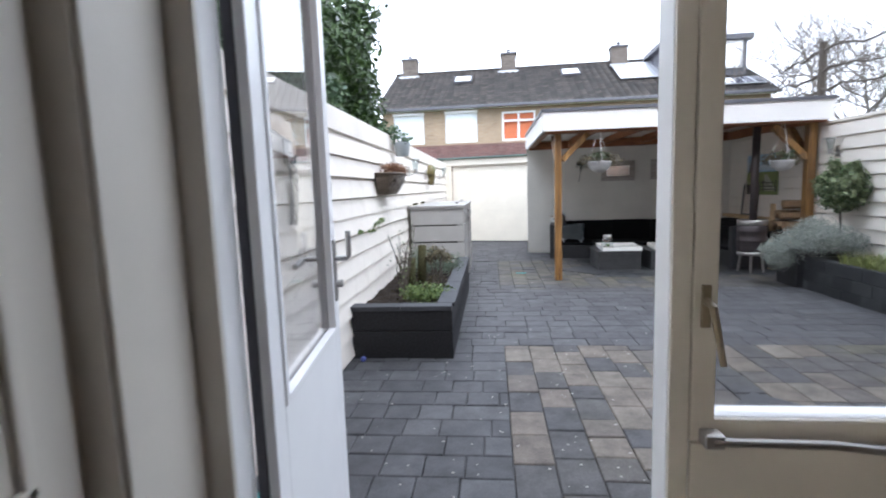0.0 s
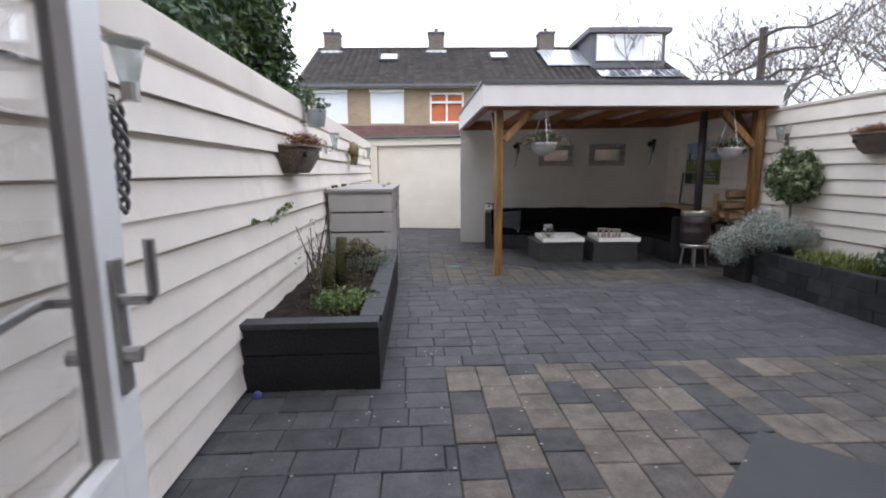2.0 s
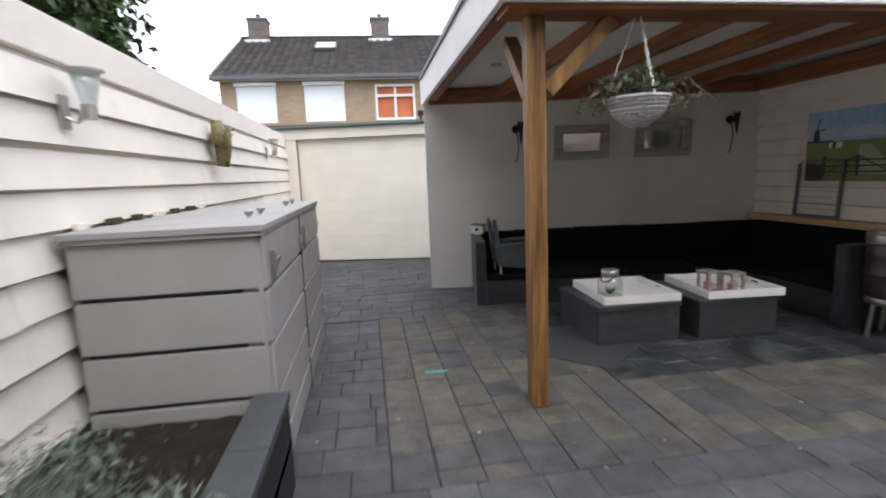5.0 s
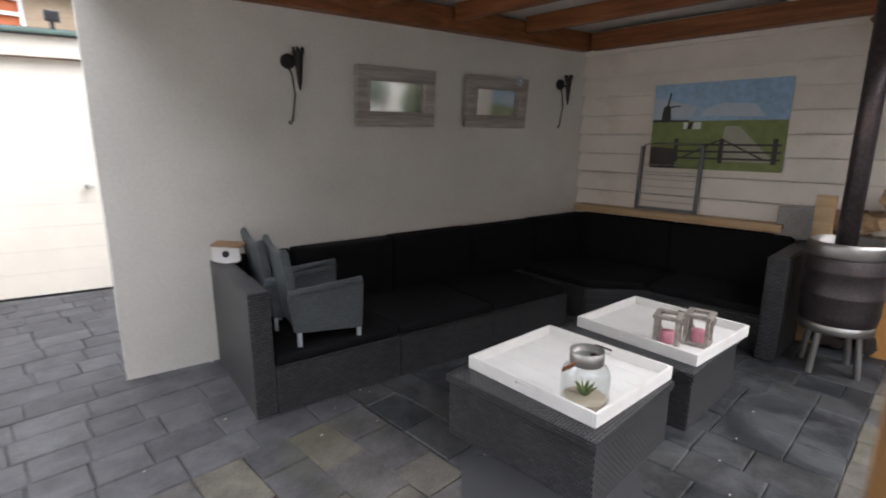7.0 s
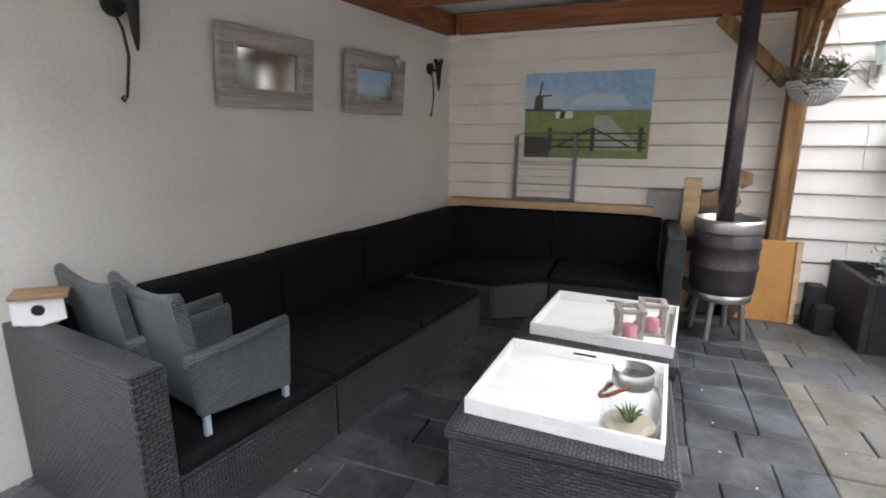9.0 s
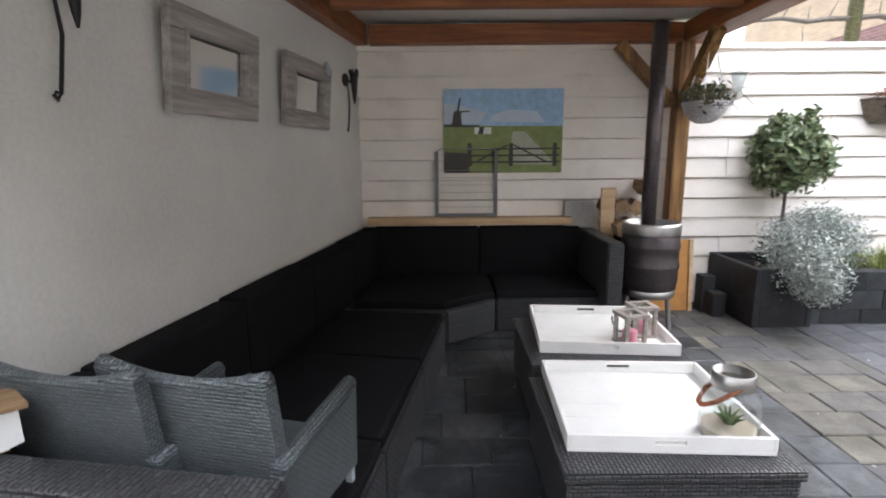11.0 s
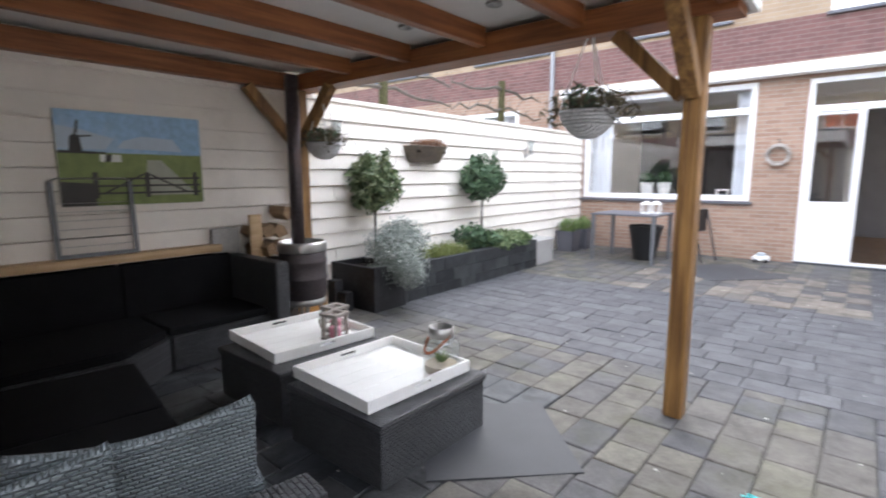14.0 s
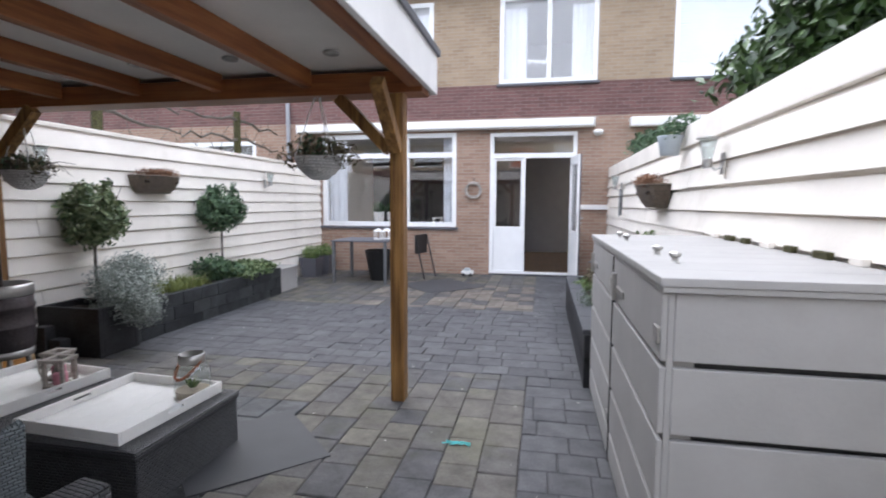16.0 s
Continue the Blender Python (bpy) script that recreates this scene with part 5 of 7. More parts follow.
# ---- two small wicker armchairs put on the sofa ----
def armchair(m):
    c = thing("armchair", (0, 0, 0), "grey wicker armchair stacked on the black sofa", "chair", "armchairs on the sofa")
    w, d, wa = 0.45, 0.35, 0.49
    bm = bmesh.new()
    n = 8
    rows = []
    for i in range(n + 1):
        s = i / n
        y = -w / 2 + w * s
        top = 0.492 + 0.035 * (2 * s - 1) ** 2 + 0.01
        rows.append([(0.0 - 0.055, y, top - 0.03), (0.0, y, 0.10), (0.045, y, 0.10), (-0.015, y, top - 0.026)])
    vs = [[bm.verts.new(p) for p in r] for r in rows]
    for a, b in zip(vs, vs[1:]):
        for k in range(4):
            bm.faces.new((a[k], b[k], b[(k + 1) % 4], a[(k + 1) % 4]))
    bm.faces.new(vs[0])
    bm.faces.new(vs[-1][::-1])
    part("backrest", bm, M_wicker_grey, c)
    bm = bmesh.new()
    tube(bm, [(-0.035, -w / 2 + w * i / 12, 0.469 + 0.035 * (2 * i / 12 - 1) ** 2 + 0.01) for i in range(13)], 0.017, 8)
    part("top_rail", bm, M_wicker_grey, c, smooth=True)
    part("seat", B(0.03, d, -wa / 2 + 0.04, wa / 2 - 0.04, 0.13, 0.18, bev=0.012), M_wicker_grey, c)
    for s in (-1, 1):
        bm = bmesh.new()
        y0, y1 = (s * wa / 2, s * (wa / 2 - 0.04))
        a = [(-0.01, 0.09), (d, 0.06), (d + 0.015, 0.315), (-0.04, 0.285)]
        lo = [bm.verts.new((p[0], min(y0, y1), p[1])) for p in a]
        hi = [bm.verts.new((p[0], max(y0, y1), p[1])) for p in a]
        bm.faces.new(lo)
        bm.faces.new(hi[::-1])
        for k in range(4):
            bm.faces.new((lo[k], lo[(k + 1) % 4], hi[(k + 1) % 4], hi[k]))
        bmesh.ops.bevel(bm, geom=bm.edges[:], offset=0.006, segments=2, affect="EDGES")
        part("arm_panel", bm, M_wicker_grey, c)
        bm = bmesh.new()
        tube(bm, [(-0.03, s * (wa / 2 - 0.02), 0.292), (d * 0.5, s * (wa / 2 - 0.02), 0.308), (d + 0.01, s * (wa / 2 - 0.02), 0.322)], 0.022, 8)
        part("arm_rail", bm, M_wicker_grey, c, smooth=True)
        for x in (0.0, d - 0.03):
            part("leg", B(x + 0.004, x + 0.026, s * (wa / 2 - 0.02) - 0.011, s * (wa / 2 - 0.02) + 0.011, 0, 0.12, bev=0.004), M_bluegrey, c)
    c.matrix_basis = m
    return c


ch1 = armchair(pose(1.595, 8.83, 0.258, 0, 0, -14))
copy_thing(ch1, pose(1.60, 9.12, 0.260, 0, 0, -12))

# bird house on the arm
bh = thing("bird_house", (1.480, 9.260, 0.6125), "small white bird house standing on the sofa arm", "bird house", rz=-38)
part("body", B(-0.055, 0.055, -0.042, 0.05, 0.0, 0.105, bev=0.003), M_pine, bh, "raw wooden box")
bm = bmesh.new()
fp = [(-0.08, 0.012), (-0.03, 0.004), (0.0, -0.004), (0.03, 0.004), (0.08, 0.012), (0.078, 0.105), (-0.078, 0.105)]
lo = [bm.verts.new((x, -0.056, z + 0.004)) for x, z in fp]
hi = [bm.verts.new((x, -0.043, z + 0.004)) for x, z in fp]
bm.faces.new(lo)
bm.faces.new(hi[::-1])
for k in range(7):
    bm.faces.new((lo[k], hi[k], hi[(k + 1) % 7], lo[(k + 1) % 7]))
part("front", bm, M_white_ceramic, bh, "white painted front board")
part("roof", B(-0.088, 0.088, -0.072, 0.062, 0.1062, 0.120, bev=0.003, m=Matrix.Rotation(radians(4), 4, "Y")), M_logend, bh, "brown wooden roof board")
# black disc on the front, painted shade of an entrance opening
bm = bmesh.new()
tube(bm, [(0, -0.050, 0.062), (0, -0.0575, 0.062)], 0.021, 14)
part("dark_hole_disc", bm, M_black, bh)
bh.scale = (0.95, 0.95, 0.95)


# ---- two wicker tables with white trays ----
def table(x, y):
    t = thing("lounge_table", (x, y, G), "square black wicker lounge table carrying a white tray", "table", "lounge tables")
    part("body", B(0.012, 0.673, 0.012, 0.748, 0.0, 0.262, bev=0.01), M_wicker, t)
    part("top", B(0.0, 0.685, 0.0, 0.76, 0.2625, 0.302, bev=0.012), M_wicker, t)
    return t


def tray(x, y, rz):
    """White tray of planks, 0.61 by 0.675, with a slot in two sides."""
    t = thing("tray", (x, y, 0.2735), "white painted wooden tray with cut-out handles", "tray", "trays on the tables", rz=rz)
    w, d = 0.61, 0.675
    for k in range(6):
        a = w * k / 6
        part("board", B(a + 0.0006, a + w / 6 - 0.0006, 0.001, d - 0.001, 0.0, 0.012, bev=0.0012), M_tray, t)
    for y0 in (0.0, d - 0.014):
        part("side", B(0.0, w, y0, y0 + 0.014, 0.0125, 0.060, bev=0.003), M_tray, t)
    for x0 in (0.0, w - 0.014):
        bm = bmesh.new()
        box(bm, x0, x0 + 0.014, 0.0145, 0.29, 0.0125, 0.060)
        box(bm, x0, x0 + 0.014, 0.39, d - 0.0145, 0.0125, 0.060)
        box(bm, x0, x0 + 0.014, 0.29, 0.39, 0.0125, 0.030)
        box(bm, x0, x0 + 0.014, 0.29, 0.39, 0.046, 0.060)
        part("side", bm, M_tray, t)
    return t


table(1.885, 7.115)
table(2.685, 7.075)
tray(1.965, 7.165, -3)
tray(2.775, 7.10, -5)
j = thing("glass_jar", (2.065, 7.275, 0.284), "glass lantern jar with steel collar, succulent and sand", "jar")
bm = bmesh.new()
lathe(bm, [(0.085, 0.0), (0.094, 0.012), (0.094, 0.14), (0.084, 0.168), (0.060, 0.184), (0.060, 0.21)], 28)
g = part("glass", bm, M_jar, j, smooth=True)
g.visible_shadow = False
bm = bmesh.new()
lathe(bm, [(0.062, 0.184), (0.066, 0.19), (0.066, 0.238), (0.061, 0.240), (0.061, 0.19)], 28)
part("collar", bm, M_steel, j, smooth=True)
bm = bmesh.new()
lathe(bm, [(0.0, 0.002), (0.084, 0.002), (0.086, 0.042), (0.0, 0.052)], 20)
part("sand", bm, M_sand, j)
bm = bmesh.new()
for k in range(14):
    a = k * 2.4
    r = 0.012 + 0.022 * (k / 14)
    tip = (math.cos(a) * (r + 0.022), math.sin(a) * (r + 0.022), 0.105 - 0.02 * k / 14)
    tube(bm, [(math.cos(a) * 0.004, math.sin(a) * 0.004, 0.046), (math.cos(a) * r, math.sin(a) * r, 0.075), tip], 0.009, 5, 0.001)
part("succulent", bm, L_green, j)
bm = bmesh.new()
pts = [(0.060 * math.cos(a) + 0.012 * math.sin(a), -0.006 * math.cos(a) + 0.10 * math.sin(a), 0.205 - 0.085 * math.sin(a)) for a in np.linspace(0, math.pi, 14)]
for a, b in zip(pts, pts[1:]):
    tube(bm, [a, b], 0.008, 6)
part("strap", bm, M_leather, j, "tan leather carrying strap")


def lantern(x, y, rz):
    t = thing("lantern", (x, y, 0.284), "small whitewashed wooden lantern holding a pink candle", "lantern", "lanterns on the tray", rz=rz)
    for sx in (-0.04, 0.04):
        for sy in (-0.04, 0.04):
            part("upright", B(sx - 0.007, sx + 0.007, sy - 0.007, sy + 0.007, 0.013, 0.125), M_washed, t)
    part("foot", B(-0.05, 0.05, -0.05, 0.05, 0, 0.0125, bev=0.002), M_washed, t)
    bm = bmesh.new()
    frame_bars2(bm, 0.052, 0.022, 0.1255, 0.14)
    part("roof", bm, M_washed, t)
    bm = bmesh.new()
    lathe(bm, [(0.028, 0.013), (0.029, 0.016), (0.029, 0.06), (0.026, 0.063), (0.0, 0.061)], 18)
    part("candle", bm, M_pink, t, smooth=True)
    bm = bmesh.new()
    pts = [(0.056, 0.05 * math.cos(a), 0.11 - 0.075 * math.sin(a)) for a in np.linspace(0, math.pi, 10)]
    tube(bm, pts, 0.004, 5)
    part("handle", bm, M_washed, t)
    t.scale = (1.25, 1.25, 1.2)
    return t


def frame_bars2(bm, r, w, z0, z1):
    box(bm, -r, r, -r, -r + w, z0, z1)
    box(bm, -r, r, r - w, r, z0, z1)
    box(bm, -r, -r + w, -r + w, r - w, z0, z1)
    box(bm, r - w, r, -r + w, r - w, z0, z1)


lantern(2.915, 7.30, 12)
lantern(3.045, 7.195, 6)

# ---- beer-keg stove with flue ----
sv = thing("keg_stove", (4.03, 6.76, G), "wood stove made from a heat-blued steel keg with flue pipe", "stove")
bm = bmesh.new()
R = 0.198
prof = [(0.15, 0.30), (0.17, 0.275)]
lathe(bm, [(0.0, 0.29), (0.16, 0.29), (R - 0.012, 0.315), (R - 0.004, 0.37), (R - 0.004, 0.455), (R + 0.004, 0.475), (R + 0.004, 0.49), (R - 0.004, 0.51), (R - 0.004, 0.595), (R + 0.004, 0.615), (R + 0.004, 0.63), (R - 0.004, 0.65), (R - 0.006, 0.70), (R - 0.02, 0.715), (0.0, 0.725)], 40)
part("barrel", bm, M_keg, sv, smooth=True)
bm = bmesh.new()
lathe(bm, [(R - 0.004, 0.70), (R + 0.002, 0.712), (R + 0.002, 0.765), (R - 0.004, 0.785), (R - 0.016, 0.785), (R - 0.014, 0.715)], 40)
part("rim", bm, M_steel, sv, smooth=True)
bm = bmesh.new()
lathe(bm, [(0.16, 0.262), (0.178, 0.258), (0.184, 0.27), (0.184, 0.31), (0.17, 0.318)], 40)
part("base_ring", bm, M_steel, sv, smooth=True)
for k in range(4):
    a = radians(45 + 90 * k + 20)
    bm = bmesh.new()
    tube(bm, [(0.13 * math.cos(a), 0.13 * math.sin(a), 0.30), (0.165 * math.cos(a), 0.165 * math.sin(a), 0.0)], 0.017, 10)
    part("leg", bm, M_steel, sv)
bm = bmesh.new()
tube(bm, [(0.02, 0.02, 0.72), (0.02, 0.02, 1.45), (0.025, 0.02, 2.12)], 0.052, 20)
part("flue_pipe", bm, M_pipe, sv, smooth=True)

# things leaning and stacked behind the stove
ob = thing("board", (4.42, 6.50, G), "orange painted wooden board leaning against the post", "board", rz=0)
mm = Matrix.Rotation(radians(6), 4, "Y")
part("panel", B(0.0, 0.015, -0.28, 0.16, 0.0, 0.58, bev=0.004, m=mm), M_orange, ob)
for y in (-0.27, 0.12):
    part("batten", B(-0.016, -0.001, y, y + 0.03, 0.0, 0.58, m=mm), M_pine, ob)
pp = thing("timber_offcut", (4.40, 6.90, G), "upright raw pine plank beside the stove", "plank")
part("plank", B(0.0, 0.028, 0.0, 0.11, 0.0, 1.0, bev=0.003), M_pine, pp)
sb = thing("stone_block", (4.58, 7.03, 0.635), "pale concrete stone standing on the sofa arm", "stone")
part("block", B(0.0, 0.05, -0.02, 0.22, 0.0, 0.22, bev=0.008), M_stone, sb)
lg = thing("log_pile", (4.5, 6.78, G), "small pile of split firewood logs behind the stove", "firewood")
rgl = random.Random(5)
for k in range(19):
    lvl = k // 3
    bm = bmesh.new()
    y = -0.14 + (k % 3) * 0.12 + 0.05 * (lvl % 2)
    ln = rgl.uniform(0.22, 0.30)
    pts = [(r * math.cos(a), r * math.sin(a)) for a, r in ((0.3, 0.07), (1.5, 0.065), (2.7, 0.07), (3.9, 0.05), (5.2, 0.068))]
    lo = [bm.verts.new((-ln / 2, p[0], p[1])) for p in pts]
    hi = [bm.verts.new((ln / 2, p[0] * 0.9, p[1] * 0.95)) for p in pts]
    bm.faces.new(lo)
    bm.faces.new(hi[::-1])
    for q in range(5):
        bm.faces.new((lo[q], lo[(q + 1) % 5], hi[(q + 1) % 5], hi[q]))
    mm = Matrix.Translation((rgl.uniform(-0.03, 0.03), y, 0.07 + lvl * 0.155)) @ Matrix.Rotation(rgl.uniform(-0.25, 0.25), 4, "Z") @ Matrix.Rotation(rgl.uniform(0, 6), 4, "X")
    bmesh.ops.transform(bm, matrix=mm, verts=bm.verts[:])
    # lower levels are added to carry the top logs, coloured dark to recede
    part("log", bm, M_logend if lvl > 3 else M_logdark, lg)

# ---- on the walls ----
ld = thing("wall_ledge", (4.60, 7.20, 0.70), "raw pine ledge board along the plank wall above the sofa", "ledge")
part("board", B(-0.06, 0.05, 0.0, 1.66, 0.0, 0.03, bev=0.003), M_pine, ld)
part("front_board", B(-0.078, -0.061, 0.0, 1.66, -0.03, 0.03, bev=0.003), M_pine, ld)


def mirror(u, z0, w, h, tag):
    t = thing("mirror", (0, 0, 0), "mirror in a broad whitewashed wooden frame on the stucco wall", "mirror", "wall mirrors")
    b = 0.09
    bm = bmesh.new()
    for a in ((0, w, 0, b), (0, w, h - b, h), (0, b, b, h - b), (w - b, w, b, h - b)):
        vs = box(bm, a[0], a[1], -0.045, -0.008, a[2], a[3], 0.008)
    part("frame", bm, M_washed, t)
    bm = bmesh.new()
    for a in ((b - 0.012, w - b + 0.012, b - 0.012, b + 0.006), (b - 0.012, w - b + 0.012, h - b - 0.006, h - b + 0.012), (b - 0.012, b + 0.006, b, h - b), (w - b - 0.006, w - b + 0.012, b, h - b)):
        box(bm, a[0], a[1], -0.055, -0.046, a[2], a[3], 0.003)
    part("bead", bm, M_washed, t)
    part("mirror_glass", B(b, w - b, -0.020, -0.014, b, h - b), M_mirror, t)
    part("back", B(0.02, w - 0.02, -0.007, -0.001, 0.02, h - 0.02), M_black, t)
    t.matrix_basis = Matrix.Translation((0.938, 9.485, 0)) @ Matrix.Rotation(radians(ANG), 4, "Z") @ Matrix.Translation((u, -0.002, z0)) @ Matrix.Rotation(radians(5.0), 4, "X")
    return t


mirror(1.455, 1.405, 0.62, 0.385, 0)
mirror(2.365, 1.405, 0.63, 0.385, 1)


om = thing("mirror_ornament", (0, 0, 0), "small pale flower ornament on the mirror frame", "ornament")
for k in range(5):
    a = k * 2 * math.pi / 5
    bm = bmesh.new()
    lathe(bm, [(0.0, -0.010), (0.016, -0.006), (0.021, 0.0), (0.016, 0.006), (0.0, 0.010)], 10)
    bmesh.ops.transform(bm, matrix=Matrix.Translation((0.024 * math.cos(a), -0.012, 0.024 * math.sin(a))) @ Matrix.Rotation(radians(70), 4, "X"), verts=bm.verts[:])
    part("petal", bm, M_bluegrey, om, smooth=True)
bm = bmesh.new()
lathe(bm, [(0.0, -0.008), (0.011, 0.0), (0.0, 0.008)], 10, (0, -0.02, 0))
part("centre", bm, M_white_ceramic, om, smooth=True)
om.matrix_basis = Matrix.Translation((0.938, 9.485, 0)) @ Matrix.Rotation(radians(ANG), 4, "Z") @ Matrix.Translation((2.365 + 0.50, -0.088, 1.405 + 0.36))


def sconce(u, z0):
    t = thing("wall_torch", (0, 0, 0), "black wrought iron wall torch holder with curled tail", "torch holder", "wall torches")
    bm = bmesh.new()
    tube(bm, [(0, -0.001, 0.37), (0, -0.02, 0.37)], 0.045, 16)
    part("rose", bm, M_iron, t)
    bm = bmesh.new()
    lathe(bm, [(0.004, 0.20), (0.012, 0.24), (0.028, 0.40), (0.034, 0.42), (0.030, 0.425), (0.02, 0.40)], 14, (0.05, -0.06, 0))
    part("cup", bm, M_iron, t)
    for k in range(6):
        a = k * math.pi / 3
        part("crown_tooth", B(0.05 + 0.03 * math.cos(a) - 0.007, 0.05 + 0.03 * math.cos(a) + 0.007, -0.06 + 0.03 * math.sin(a) - 0.004, -0.06 + 0.03 * math.sin(a) + 0.004, 0.418, 0.448), M_iron, t)
    bm = bmesh.new()
    tube(bm, [(0, -0.02, 0.37), (0.02, -0.04, 0.36), (0.045, -0.055, 0.34)], 0.008, 6)
    pts = [(-0.01, -0.02, 0.36), (0.02, -0.025, 0.28), (0.03, -0.025, 0.18), (0.015, -0.022, 0.08), (0.005, -0.02, 0.02), (-0.008, -0.02, 0.0), (-0.018, -0.02, 0.012), (-0.008, -0.02, 0.022)]
    tube(bm, pts, 0.006, 6)
    part("tail", bm, M_iron, t)
    t.matrix_basis = Matrix.Translation((0.938, 9.485, 0)) @ Matrix.Rotation(radians(ANG), 4, "Z") @ Matrix.Translation((u, 0.0, z0))
    return t


sconce(1.03, 1.40)
sconce(3.44, 1.41)

# printed garden poster: flat print on cloth
ps = thing("garden_poster", (4.64, 7.275, 1.085), "printed cloth poster of a meadow with windmill and gate", "poster")
W, HH = 0.96, 0.66


def art(name, pts, mat, k, label=""):
    bm = bmesh.new()
    vs = [bm.verts.new((-0.0015 * k, W * (1 - a), HH * b)) for a, b in pts]
    bm.faces.new(vs)
    return part(name, bm, mat, ps, label)


part("cloth", B(-0.001, 0.004, 0.0, W, 0.0, HH), M_art_grass, ps)
art("sky", [(0, 0.57), (1, 0.56), (1, 1), (0, 1)], M_art_sky, 1.5)
art("horizon_trees", [(0, 0.555), (0.3, 0.555), (0.3, 0.575), (0, 0.585)], M_art_dark, 2)
art("cloud", [(0.0, 0.60), (0.30, 0.60), (0.36, 0.72), (0.16, 0.80), (0.0, 0.84)], M_art_cloud, 2)
art("cloud", [(0.38, 0.62), (0.85, 0.60), (0.78, 0.74), (0.55, 0.76), (0.42, 0.70)], M_art_cloud, 2)
art("mill", [(0.07, 0.56), (0.155, 0.56), (0.145, 0.72), (0.12, 0.76), (0.085, 0.73)], M_art_dark, 3)
art("mill_sail", [(0.11, 0.72), (0.13, 0.90), (0.145, 0.90), (0.125, 0.71)], M_art_dark, 3.6)
art("mill_sail", [(0.12, 0.72), (0.22, 0.735), (0.22, 0.75), (0.12, 0.74)], M_art_dark, 3.6)
art("path", [(0.55, 0.10), (0.95, 0.10), (0.68, 0.50), (0.58, 0.50)], M_art_path, 2)
art("pale_patch", [(0.26, 0.47), (0.40, 0.47), (0.40, 0.55), (0.26, 0.55)], M_art_white, 2.5)
art("dark_patch", [(0.29, 0.47), (0.33, 0.47), (0.34, 0.55), (0.30, 0.55)], M_art_dark, 3.2)
art("reeds", [(0.0, 0.0), (0.22, 0.0), (0.20, 0.24), (0.0, 0.26)], M_art_dark, 1.8)
for b in (0.12, 0.20, 0.28):
    art("gate_bar", [(0.20, b), (0.98, b), (0.98, b + 0.022), (0.20, b + 0.022)], M_art_dark, 3)
for a in (0.20, 0.55, 0.92):
    art("gate_post", [(a, 0.08), (a + 0.035, 0.08), (a + 0.035, 0.36), (a, 0.36)], M_art_dark, 3.6)
art("gate_strut", [(0.24, 0.12), (0.27, 0.12), (0.56, 0.34), (0.53, 0.34)], M_art_dark, 4.2)
art("gate_strut", [(0.57, 0.34), (0.60, 0.34), (0.90, 0.12), (0.87, 0.12)], M_art_dark, 4.2)

wf = thing("wire_frame", (4.585, 7.80, 0.7305), "grey metal frame with wires leaning against the poster", "frame")
bm = bmesh.new()
mm = Matrix.Rotation(radians(4), 4, "Y")
box(bm, 0.0, 0.02, 0.0, 0.03, 0, 0.53, 0.003, mm)
box(bm, 0.0, 0.02, 0.48, 0.51, 0, 0.53, 0.003, mm)
box(bm, 0.0, 0.02, 0.03, 0.48, 0, 0.028, 0.003, mm)
part("frame", bm, M_galv, wf)
bm = bmesh.new()
tube(bm, [mm @ Vector(p) for p in ((0.01, 0.015, 0.53), (0.01, 0.05, 0.55), (0.01, 0.46, 0.55), (0.01, 0.495, 0.53))], 0.006, 6)
part("top_rod", bm, M_steel, wf)
for k in range(6):
    bm = bmesh.new()
    tube(bm, [mm @ Vector((0.01, 0.03, 0.08 + 0.06 * k)), mm @ Vector((0.01, 0.48, 0.08 + 0.06 * k))], 0.002, 4)
    part("wire", bm, M_steel, wf)


